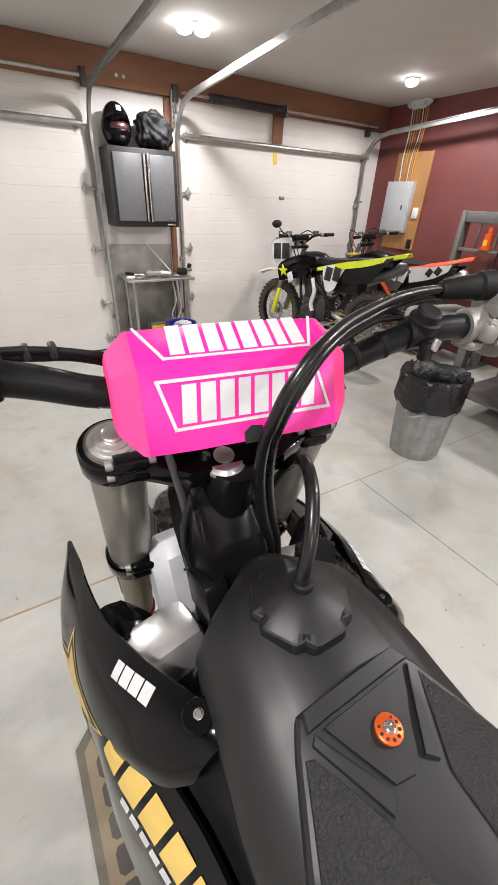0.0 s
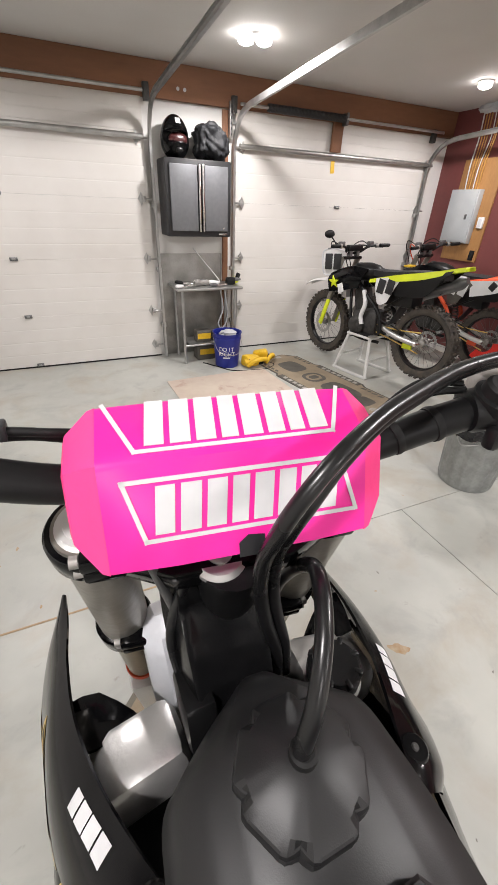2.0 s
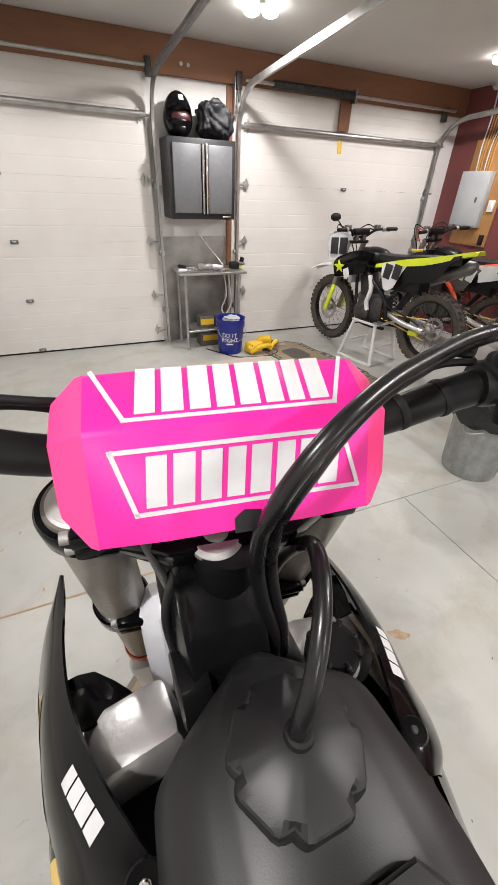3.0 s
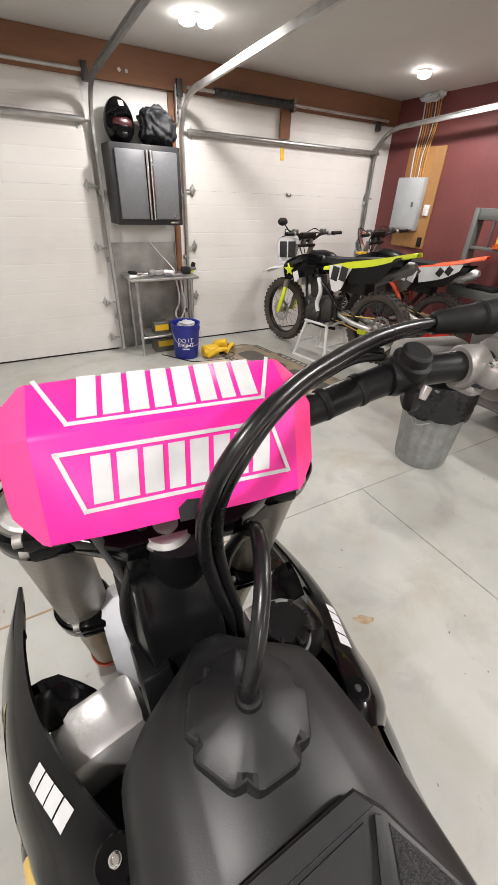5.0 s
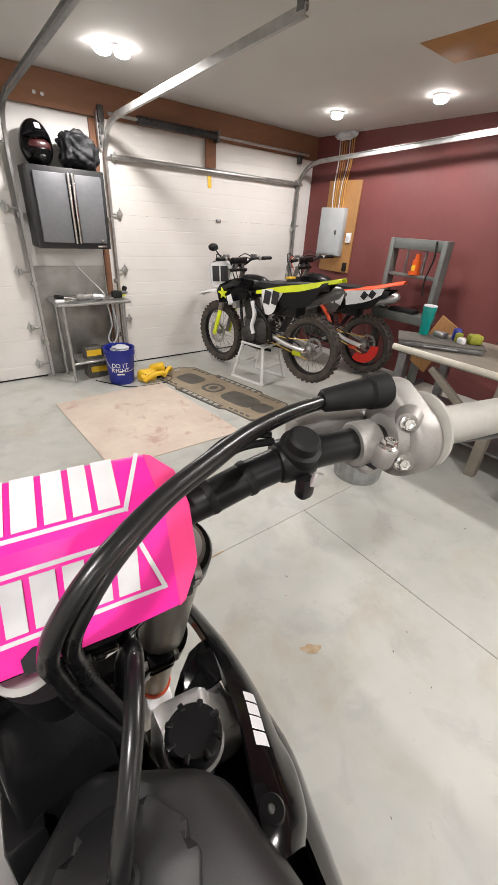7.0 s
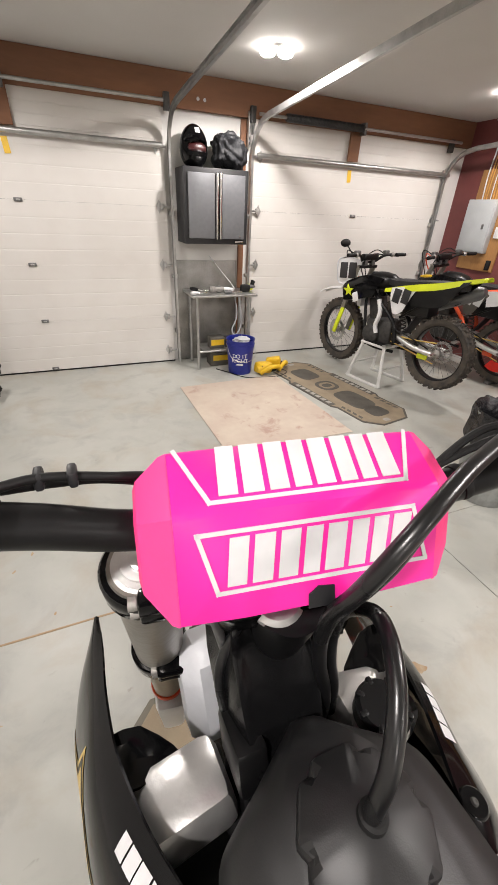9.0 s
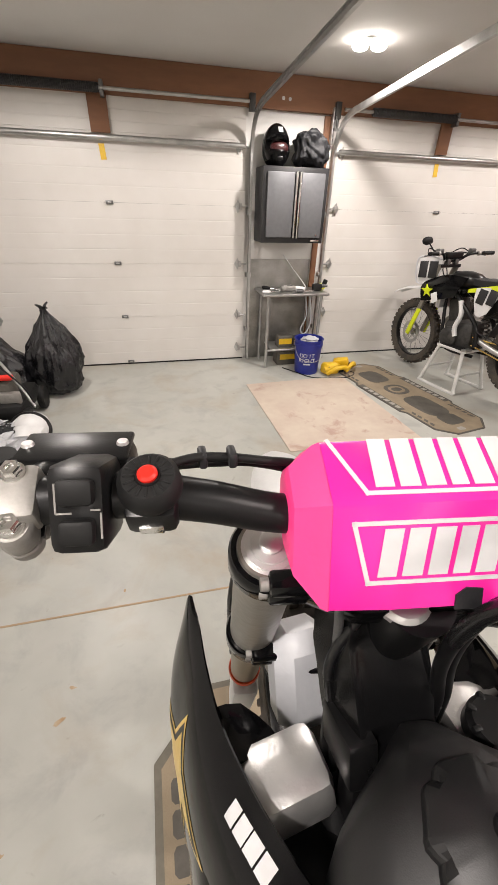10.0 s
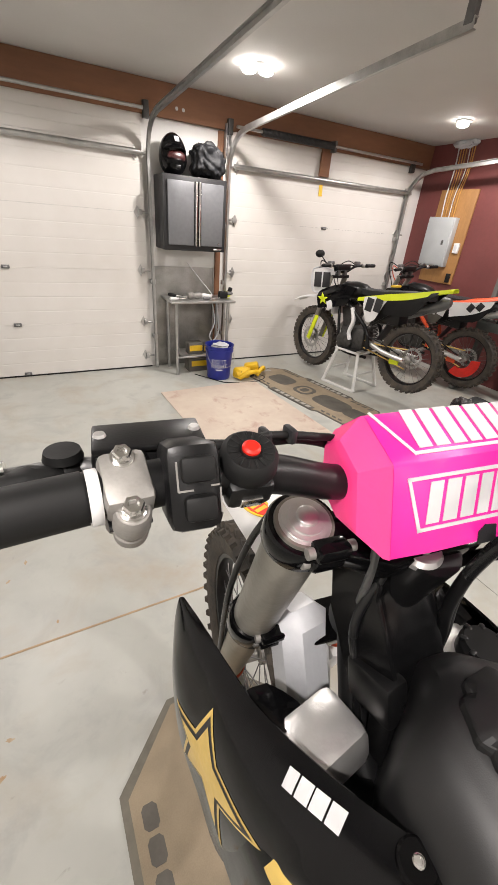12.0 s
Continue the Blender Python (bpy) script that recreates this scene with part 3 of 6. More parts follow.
bk = thing("bucket", "blue plastic bucket with white lettering on the floor", "bucket", (0.13, 7.58, 0))
bx, by = 0.13, 7.58
prof = [(0, 0.118), (0.02, 0.122), (0.8, 0.142), (0.805, 0.149), (0.88, 0.15), (0.885, 0.144), (0.97, 0.146), (0.975, 0.152), (1, 0.152)]
bm = lathe((bx, by, 0), (bx, by, 0.36), prof, 36, caps=False)
bm = lathe((bx, by, 0.36), (bx, by, 0.02), [(0, 0.152), (0.01, 0.14), (0.9, 0.118), (1, 0.01)], 36, bm, caps=False)
bm = lathe((bx, by, 0.0), (bx, by, 0.004), [(0, 0.001), (0.1, 0.118), (1, 0.118)], 36, bm)
part("pail", bm, BLUE, bk)
part("handle", tube([(bx - 0.15, by, 0.3), (bx - 0.13, by - 0.1, 0.19), (bx, by - 0.16, 0.15), (bx + 0.13, by - 0.1, 0.19), (bx + 0.15, by, 0.3)], 0.003, 6), STEEL, bk, "thin wire bail handle")
part("rag", lump((bx + 0.02, by + 0.02, 0.33), (0.09, 0.08, 0.04), 8, 0.3), PALECLOTH, bk, "pale rag in the bucket")


def lettering(text, size, m, mat, parent, depth=0.0008):
    cu = bpy.data.curves.new("lettering", "FONT")
    cu.body, cu.size, cu.extrude, cu.align_x, cu.align_y = text, size, depth, "CENTER", "CENTER"
    tmp = bpy.data.objects.new("lettering", cu)
    scene.collection.objects.link(tmp)
    me = bpy.data.meshes.new_from_object(tmp.evaluated_get(bpy.context.evaluated_depsgraph_get()))
    bpy.data.objects.remove(tmp)
    bm = bmesh.new()
    bm.from_mesh(me)
    bm.transform(m)
    return bm


def wrap(bm, cx, cy, r):
    """Bends flat lettering at its place round an upright body."""
    for v in bm.verts:
        a = v.co.x / r
        v.co = Vector((cx + (r + v.co.y) * math.sin(a + BEND), cy - (r + v.co.y) * math.cos(a + BEND), v.co.z))
    return bm


BEND = radians(-22)
STEP = {"I": 0.022, " ": 0.018}
for text, z, r in (("DO IT", 0.205, 0.139), ("RIGHT", 0.155, 0.136)):
    x = -sum(STEP.get(ch, 0.04) for ch in text) / 2
    for ch in text:
        x += STEP.get(ch, 0.04) / 2
        if ch != " ":
            bm = lettering(ch, 0.058, pose(x, 0, z, 90, 0, 0), PRINT, bk)
            for v in bm.verts:
                v.co.y = 0.0016 - v.co.y
            part("letter", wrap(bm, bx, by, r), PRINT, bk, "white letter")
        x += STEP.get(ch, 0.04) / 2
bm = box((0, 0.0012, 0.115), (0.07, 0.001, 0.014))
part("logo_bar", wrap(bm, bx, by, 0.133), PRINT, bk, "white maker mark")

yl = thing("tool_heap", "yellow cordless tools and a cable heaped on the floor", "power tool", (0.4, 7.45, 0))
part("tool", box((0.36, 7.47, 0.06), (0.2, 0.12, 0.12), 0.035, pose(0, 0, 0, 0, 8, 20)), YELLOW, yl)
part("handle", tube([(0.3, 7.4, 0.025), (0.38, 7.36, 0.09), (0.5, 7.4, 0.08), (0.56, 7.48, 0.025)], 0.025, 10), YELLOW, yl)
part("tool", box((0.5, 7.52, 0.1), (0.16, 0.09, 0.09), 0.025, pose(0, 0, 0, 12, -14, -35)), YELLOW, yl)
part("tool", lathe((0.27, 7.43, 0.05), (0.42, 7.4, 0.12), [(0, 0.02), (0.1, 0.04), (0.6, 0.038), (0.7, 0.025), (1, 0.018)], 14), YELLOW, yl)
part("handle", tube([(0.52, 7.42, 0.03), (0.6, 7.45, 0.1), (0.66, 7.52, 0.06), (0.64, 7.58, 0.02)], 0.022, 10), YELLOW, yl)
part("battery", box((0.58, 7.56, 0.04), (0.1, 0.08, 0.07), 0.008, pose(0, 0, 0, 0, 0, 25)), RUBBER, yl, "black battery")
part("motor_vent", box((0.33, 7.405, 0.075), (0.06, 0.02, 0.05), 0.006, pose(0, 0, 0, 0, 8, 20)), RUBBER, yl)
part("battery", box((0.47, 7.5, 0.03), (0.1, 0.08, 0.06), 0.008, pose(0, 0, 0, 0, 0, -15)), RUBBER, yl, "black battery")
part("grip", box((0.42, 7.42, 0.075), (0.08, 0.04, 0.03), 0.008), RUBBER, yl)
single("extension_cord", tube([(-0.1, 7.7, 0.006), (0.0, 7.55, 0.006), (0.12, 7.38, 0.006), (0.3, 7.33, 0.006), (0.5, 7.32, 0.006), (0.62, 7.42, 0.006), (0.55, 7.55, 0.006)], 0.005, 8), RUBBER, "black power cord lying on the floor", "cable")

bm = prism([(-0.52, -0.64), (0.55, -0.69), (0.51, 0.63), (-0.53, 0.61)], 0, 0.006, m=pose(-0.045, 6.71, 0.0005, 0, 0, 1.5), bevel=0.001)
single("plywood_sheet", bm, BOARD, "pinkish stained thin board lying on the floor", "board")


def pit_mat(m, length, width, label, tan=False):
    """A chamfered rubber bike mat; its long axis is y."""
    t = tagged(new("floor_mat"), label, "mat", "rubber bike mats")
    t.matrix_world = m
    w, l, c = width / 2, length / 2, 0.2
    if tan:
        half = [(w - c, l), (w, l - c), (w, -l + c), (w - c, -l)]
    else:
        half = [(w - 0.16, l), (w - 0.035, l - 0.13), (w - 0.035, 0.36), (w, 0.31), (w, -0.31), (w - 0.035, -0.36), (w - 0.035, -l + 0.13), (w - 0.16, -l)]
    poly = half + [(-x, y) for x, y in half[::-1]]
    part("mat_base", prism(poly, 0.0005, 0.005), MATGREY if tan else MATDARK, t, local=True)
    inner = [(x * 0.93, y * (1 - 0.02)) for x, y in poly]
    part("printed_field", prism(inner, 0.005, 0.0062), MATTAN, t, local=True)

    def mark(name, pts, z, mat, lab=""):
        part(name, prism(pts, z, z + 0.0008, ), mat, t, lab, local=True)

    n = 28
    blob = lambda x, y, rx, ry, p=0.55: [(x + rx * math.copysign(abs(math.cos(a)) ** p, math.cos(a)), y + ry * math.copysign(abs(math.sin(a)) ** p, math.sin(a))) for a in (2 * math.pi * k / n for k in range(n))]
    oct_ = [(-0.022, -0.02), (-0.012, -0.031), (0.014, -0.031), (0.022, -0.02), (0.022, 0.02), (0.012, 0.031), (-0.014, 0.031), (-0.022, 0.02)]
    if tan:
        for y in (-l * 0.55, 0, l * 0.55):
            mark("emblem", [(-0.05, y - 0.1), (0.05, y - 0.1), (0.05, y + 0.1), (-0.05, y + 0.1)], 0.0062, MATDARK, "dark printed emblem")
        for s in (-1, 1):
            for k in range(17):
                mark("mat_slot", [(s * 0.252 + x, 0.781 - 0.075 * k + y) for x, y in oct_], 0.0062, MATDARK, "dark rounded slot")
        return t
    for y, rx, ry in ((0.43, 0.12, 0.15), (-0.3, 0.13, 0.2), (-0.58, 0.1, 0.09)):
        mark("emblem", blob(0, y, rx, ry), 0.0062, MATDARK, "dark printed emblem")
    mark("emblem", blob(0, 0.08, 0.115, 0.115, 0.8), 0.0062, MATDARK, "dark printed emblem")
    mark("emblem_centre", blob(0, 0.08, 0.08, 0.075, 0.8), 0.007, MATTAN)
    mark("emblem_centre", blob(0, 0.08, 0.055, 0.04, 0.8), 0.0078, MATDARK)
    for s in (-1, 1):
        mark("print_band", [(s * (w - 0.075), 0.3), (s * (w - 0.012), 0.3), (s * (w - 0.012), -0.3), (s * (w - 0.075), -0.3)], 0.0062, MATDARK, "dark printed band")
        for k in range(7):
            y = -0.26 + 0.075 * k
            mark("logo_bar", [(s * (w - 0.065), y), (s * (w - 0.024), y), (s * (w - 0.024), y + 0.05), (s * (w - 0.065), y + 0.05)], 0.007, PALEPRINT, "pale printed mark")
        for k in range(4):
            for e in (-1, 1):
                y = e * (0.4 + 0.07 * k)
                mark("mat_stripe", [(s * (w - 0.1), y), (s * (w - 0.07), y - 0.02), (s * (w - 0.07), y + 0.025), (s * (w - 0.1), y + 0.045)], 0.0062, MATDARK)
    for e in (-1, 1):
        mark("end_badge", blob(0.05 * e, e * (l - 0.065), 0.035, 0.025), 0.0062, PALEPRINT, "pale end badge")
    return t


pit_mat(pose(0.855, 6.86, 0, 0, 0, 10.5), 1.6, 0.62, "grey rubber bike mat with worn print on the floor")
pit_mat(pose(-1.22, 3.55, 0, 0, 0, 0), 2.12, 0.646, "tan and grey rubber mat under the motorcycle", True)

# ---- trash can ----
tc = thing("trash_can", "ribbed galvanised trash can with a black liner", "trash can", (0.855, 5.1, 0))
tx, ty, th = 0.855, 5.1, 0.57
rings = []
for t, r in ((0, 0.156), (0.02, 0.16), (0.05, 0.16), (0.5, 0.178), (0.9, 0.196), (0.93, 0.2), (1, 0.2)):
    rr = ring((tx, ty, th * t), (0, 0, 1), 1, 72)
    rings.append([Vector((tx, ty, th * t)) + (p - Vector((tx, ty, th * t))) * (r + (0.004 * (1 if (i // 2) % 2 else -1) if 0.03 < t < 0.92 else 0)) for i, p in enumerate(rr)])
part("can", skin(rings, caps=False), TRASHZINC, tc, sharp=50)
rings = []
for t, r in ((0.66, 0.21), (0.72, 0.214), (0.85, 0.212), (0.98, 0.214), (1.03, 0.206), (1.0, 0.184), (0.8, 0.17), (0.5, 0.16), (0.45, 0.02)):
    rr = []
    for i in range(72):
        a = 2 * math.pi * i / 72
        k = noise.noise(Vector((math.cos(a) * 4, math.sin(a) * 4, t * 5))) * 0.02
        rr.append(Vector((tx + (r + k) * math.cos(a), ty + (r + k) * math.sin(a), th * (t + (k * 4 if t < 0.7 else k)))))
    rings.append(rr)
part("bin_liner", skin(rings, caps=False), BAGBLACK, tc, "black plastic liner folded over the rim", sharp=80)
for a in (0.3, 3.4):
    part("side_handle", tube([(tx + 0.2 * math.cos(a - 0.3), ty + 0.2 * math.sin(a - 0.3), 0.36), (tx + 0.25 * math.cos(a), ty + 0.25 * math.sin(a), 0.35), (tx + 0.2 * math.cos(a + 0.3), ty + 0.2 * math.sin(a + 0.3), 0.36)], 0.006, 8), STEEL, tc)

# ---- foreground motorcycle ----
NB = thing("dirt_bike", "black motocross bike with a pink handlebar pad", "motorcycle", (-1.219, 3.9, 0))
U, V = Vector((0.9901, -0.1405, 0)), Vector((0.1405, 0.9901, 0))
B0 = Vector((-1.2235, 4.002, 0))
MX = -1.219


def S(a, b, z):
    """A place by the turned steering: along the bar, forwards, up."""
    return B0 + a * U + b * V + Vector((0, 0, z))


def mirrored(pts):
    return [[Vector((2 * MX - p[0], p[1], p[2])) for p in r] for r in pts]


# handlebar and pad
BAR = [(-0.43, -0.012, 1.350), (-0.36, 0.0, 1.352), (-0.28, 0.013, 1.353), (-0.215, 0.022, 1.35), (-0.17, 0.03, 1.337), (-0.12, 0.038, 1.317), (-0.07, 0.041, 1.311), (0, 0.042, 1.31)]
BAR = BAR + [(-a, b, z) for a, b, z in BAR[-2::-1]]
bar = part("handlebar", tube([S(*p) for p in BAR], 0.0138, 20, 5), BARBLACK, NB, "matt black tapered handlebar")
SEC = [(-0.013, 1.275), (0.011, 1.345), (0.056, 1.363), (0.084, 1.338), (0.074, 1.284), (0.03, 1.266)]
ctr = Vector((0.04, 1.317))


def pad_ring(a, k, shift=0.0):
    return [S(a, ctr.x + (b - ctr.x) * k, ctr.y + (z - ctr.y) * k + shift) for b, z in SEC]


bm = skin([pad_ring(a, 1) for a in (-0.091, -0.05, 0, 0.05, 0.091)])
bmesh.ops.bevel(bm, geom=[e for e in bm.edges if abs((e.verts[0].co - e.verts[1].co).normalized().dot(U)) > 0.9], offset=0.004, segments=2, profile=0.5, affect="EDGES")
pad = part("bar_pad", bm, PINK, NB, "bright pink vinyl handlebar pad", sharp=30)
for s in (-1, 1):
    bm = skin([pad_ring(s * a, k) for a, k in ((0.0911, 0.985), (0.096, 0.95), (0.112, 0.64), (0.114, 0.52))])
    part("foam_end", bm, PINKFOAM, pad, "pink foam end of the pad", sharp=25)


def pad_face(i):
    p, q = S(0, *SEC[i]), S(0, *SEC[i + 1])
    return basis(p, U, q - p), (q - p).length


def strip(p, q, w, m, z0=0.0003, z1=0.0008, bm=None):
    p, q = Vector((*p, 0)), Vector((*q, 0))
    n = (q - p).normalized().cross(Vector((0, 0, 1))) * w / 2
    d = (q - p).normalized() * w / 2
    return prism([(v.x, v.y) for v in (p + n - d, q + n + d, q - n + d, p - n - d)], z0, z1, bm, m)


WIDTHS = [0.0125, 0.0135, 0.0132, 0.0115, 0.0135, 0.0122, 0.0108, 0.0135]


def mark_bars(m, parent, a0, s0, s1, lean, widths, gap, mat=PRINT, tops=None):
    """A maker's word as plain slanted bars."""
    x = a0
    for k, w in enumerate(widths):
        low = s0 - (tops[k] if tops else 0)
        bar_ = part("logo_bar", prism([(x, low), (x + w, low), (x + w + lean, s1), (x + lean, s1)], 0.0003, 0.0008, m=m), mat, parent)
        x += w + gap


m, h = pad_face(0)
poly = [(-0.0775, 0.0615), (0.0705, 0.0615), (0.083, 0.0205), (-0.0665, 0.0205)]
for p, q in zip(poly, poly[1:] + poly[:1]):
    part("logo_outline", strip(p, q, 0.003, m), PRINT, pad, "white printed outline")
mark_bars(m, pad, -0.0605, 0.0245, 0.0575, 0.003, WIDTHS, 0.0038)
m, h = pad_face(1)
poly = [(-0.086, 0.048), (-0.068, 0.0075), (0.068, 0.0075), (0.086, 0.048)]
for p, q in zip(poly, poly[1:]):
    part("logo_outline", strip(p, q, 0.003, m), PRINT, pad, "white printed outline")
mark_bars(m, pad, -0.0615, 0.0115, 0.049, 0.003, WIDTHS, 0.0038)
m, h = pad_face(0)
# black plate laid on the vinyl to stand for the notch
part("pad_notch_patch", prism([(-0.006, -0.002), (0.013, -0.002), (0.0125, 0.0125), (0.001, 0.014), (-0.006, 0.0085)], 0.0002, 0.0012, m=m), CABBLACK, pad, "black patch put on for the notch in the lower edge")

# left controls
cl = S(-0.27, 0.014, 1.352)
dv = (S(-0.30, 0.01, 1.353) - S(-0.25, 0.017, 1.352)).normalized()
ub = (Vector((0, -0.42, 0.91)) - dv * dv.dot(Vector((0, -0.42, 0.91)))).normalized()
fb = dv.cross(ub).normalized()
fb = fb if fb.y < 0 else -fb
M = Matrix((dv, fb, ub)).transposed().to_4x4()
perch = part("clutch_perch", box(cl + ub * 0.005 - fb * 0.001, (0.026, 0.033, 0.022), 0.0045, M), ALLOY, NB, "cast alloy clutch perch clamp")
part("clamp_half", box(cl - ub * 0.0155 - fb * 0.001, (0.025, 0.033, 0.012), 0.004, M), ALLOY, perch)
# the split's shade is put in as a thin black strip
part("clamp_gap_shade", box(cl - ub * 0.0095, (0.023, 0.034, 0.003), 0, M), CABBLACK, perch)
part("bolt_boss", lathe(cl + fb * 0.0165 - ub * 0.0085, cl + fb * 0.0165 + ub * 0.0085, [(0, 0.0095), (0.1, 0.0102), (0.85, 0.0098), (1, 0.0085)], 24), ALLOY, perch)
part("bolt_boss", lathe(cl + fb * 0.0165 - ub * 0.0205, cl + fb * 0.0165 - ub * 0.0105, [(0, 0.0078), (0.2, 0.0095), (0.9, 0.0098), (1, 0.009)], 24), ALLOY, perch)
part("spacer", lathe(cl + dv * 0.0133, cl + dv * 0.0195, [(0, 0.015), (0.1, 0.0154), (0.9, 0.0154), (1, 0.015)], 28), WHITEPL, perch, "white plastic collar")


def bolt(c, axis, r, hgt, parent, name="bolt", mat=CHROME):
    axis = Vector(axis).normalized()
    bm = lathe(c, Vector(c) + axis * hgt, [(0, r * 1.15), (0.25, r * 1.15), (0.3, r), (0.85, r), (1, r * 0.8), (0.999, r * 0.55), (0.6, r * 0.5)], 12)
    return part(name, bm, mat, parent, sharp=25)



def flange_bolt(c, axis, r, hgt, parent):
    """A flanged hexagon head with a socket."""
    c, axis = Vector(c), Vector(axis).normalized()
    b_ = part("bolt", lathe(c, c + axis * hgt * 0.3, [(0, r * 1.25), (0.7, r * 1.22), (1, r)], 20), CHROME, parent, sharp=25)
    part("bolt_head", lathe(c + axis * hgt * 0.25, c + axis * hgt, [(0, r), (0.8, r), (1, r * 0.86), (0.99, r * 0.55), (0.5, r * 0.5)], 6), CHROME, b_, sharp=20)


flange_bolt(cl + fb * 0.0165 + ub * 0.0085, ub, 0.0058, 0.007, perch)
flange_bolt(cl - fb * 0.0115 + ub * 0.0155, ub, 0.0052, 0.007, perch)
grip = part("grip_sleeve", tube([S(-0.2905, 0.0112, 1.353), S(-0.36, 0.0, 1.352), S(-0.435, -0.0125, 1.35)], 0.0146, 20, 4), RUBBER, NB, "black bar grip")
res = part("clutch_reservoir", box(S(-0.252, 0.062, 1.346), (0.072, 0.036, 0.022), 0.007, Matrix.Rotation(radians(-8), 4, "Z")), BLACK, NB, "black clutch fluid reservoir")
part("reservoir_lid", box(S(-0.252, 0.062, 1.359), (0.07, 0.034, 0.005), 0.002, Matrix.Rotation(radians(-8), 4, "Z")), BLACK, res)
for a in (-0.282, -0.222):
    part("lid_screw", lathe(S(a, 0.062, 1.3615), S(a, 0.062, 1.3635), [(0, 0.0042), (1, 0.0035)], 12), SATIN, res)
part("reservoir_neck", rod(S(-0.268, 0.035, 1.348), S(-0.262, 0.06, 1.346), 0.013), BLACK, res)
lev = part("clutch_lever", tube([S(-0.265, 0.05, 1.341), S(-0.3, 0.066, 1.338), S(-0.34, 0.064, 1.336), S(-0.40, 0.052, 1.342), S(-0.46, 0.042, 1.34)], 0.007, 12, 5), DARKSTEEL, NB, "dark clutch lever")
part("pivot_boot", lathe(S(-0.305, 0.066, 1.325), S(-0.305, 0.066, 1.352), [(0, 0.016), (0.4, 0.017), (0.75, 0.01), (0.8, 0.0125), (1, 0.011)], 20), RUBBER, lev, "rubber pivot cover")
part("dust_boot", lump(S(-0.325, 0.05, 1.338), (0.024, 0.013, 0.012), 4, 0.15), RUBBER, lev)
part("adjuster", rod(S(-0.36, 0.052, 1.347), S(-0.335, 0.055, 1.348), 0.006), CHROME, lev)

sw = S(-0.2345, 0.0165, 1.351)
m = basis(sw, U, Vector((0.05, 0.42, 0.9)))
bm = box((0, 0.0, 0), (0.031, 0.05, 0.043), 0.007)
bm.transform(m)
house = part("switch_housing", bm, BLACK, NB, "black handlebar switch housing")
for yy, sx in ((0.0105, 0.019), (-0.0105, 0.018)):
    bm = box((0.0015, yy, 0.0235), (sx, 0.014, 0.008), 0.003)
    bm.transform(m)
    part("rocker", bm, RUBBER, house)
for xx, yy, wx, wy in ((-0.0095, 0.007, 0.001, 0.016), (-0.0055, -0.001, 0.008, 0.001), (0.0105, 0.0005, 0.005, 0.0009), (0.0132, -0.008, 0.0009, 0.014)):
    bm = box((xx, yy, 0.0216), (wx, wy, 0.0008))
    bm.transform(m)
    part("switch_mark", bm, ALLOY, house, "pale printed switch mark")

kc = S(-0.1985, 0.021, 1.3495)
ku = Vector((-0.05, -0.34, 0.94)).normalized()
km = part("kill_switch", lathe(kc + ku * 0.006, kc + ku * 0.0215, [(0, 0.017), (0.3, 0.0185), (0.8, 0.0175), (1, 0.0145)], 28), RUBBER, NB, "round black kill switch")
for k in range(16):
    a = 2 * math.pi * k / 16
    e1, e2 = ku.cross(U).normalized(), U
    er = (math.cos(a) * e1 + math.sin(a) * e2).normalized()
    mm = Matrix((er, ku.cross(er), ku)).transposed().to_4x4()
    part("rib", box(kc + ku * 0.0216 + er * 0.0105, (0.0065, 0.0016, 0.0012), 0.0004, mm, seg=1), RUBBER, km)
part("button_ring", lathe(kc + ku * 0.0205, kc + ku * 0.0225, [(0, 0.0078), (1, 0.0068)], 24), BLACK, km)
part("red_button", lathe(kc + ku * 0.021, kc + ku * 0.0255, [(0, 0.0058), (0.7, 0.0056), (1, 0.004)], 20), REDBTN, km, "red push button")
part("bar_clamp", box(kc - ku * 0.004, (0.03, 0.036, 0.022), 0.005, Matrix((U, ku.cross(U), ku)).transposed().to_4x4()), BLACK, km)
part("clamp_plate", box(kc - ku * 0.006 - ku.cross(U) * 0.0185 * (1 if ku.cross(U).y > 0 else -1), (0.014, 0.003, 0.0075), 0.0008, Matrix((U, ku.cross(U), ku)).transposed().to_4x4()), CHROME, km, "bright metal clamp plate")
part("control_wire", tube([S(-0.245, 0.05, 1.358), S(-0.2, 0.05, 1.352), S(-0.165, 0.062, 1.345), S(-0.13, 0.07, 1.338), S(-0.09, 0.078, 1.318), S(-0.04, 0.085, 1.27)], 0.0042, 10), RUBBER, NB, "black control cable")
part("control_wire", tube([S(-0.195, 0.035, 1.36), S(-0.17, 0.056, 1.353), S(-0.13, 0.062, 1.345), S(-0.09, 0.075, 1.327), S(-0.06, 0.085, 1.28)], 0.0032, 10), RUBBER, NB, "black control cable")
for a in (-0.15, -0.17):
    part("cable_tie", box(S(a, 0.06, 1.35), (0.006, 0.014, 0.012), 0.002), CABBLACK, NB)

# right controls
cr = S(0.27, 0.014, 1.352)
dr = (S(0.30, 0.01, 1.353) - S(0.25, 0.017, 1.352)).normalized()
bp = part("brake_perch", lathe(cr - dr * 0.012, cr + dr * 0.009, [(0, 0.018), (0.1, 0.0198), (0.9, 0.0198), (1, 0.018)], 28), ALLOY, NB, "cast alloy brake perch clamp")
part("clamp_half", box(cr + Vector((0, -0.003, -0.017)), (0.021, 0.03, 0.012), 0.005), ALLOY, bp)
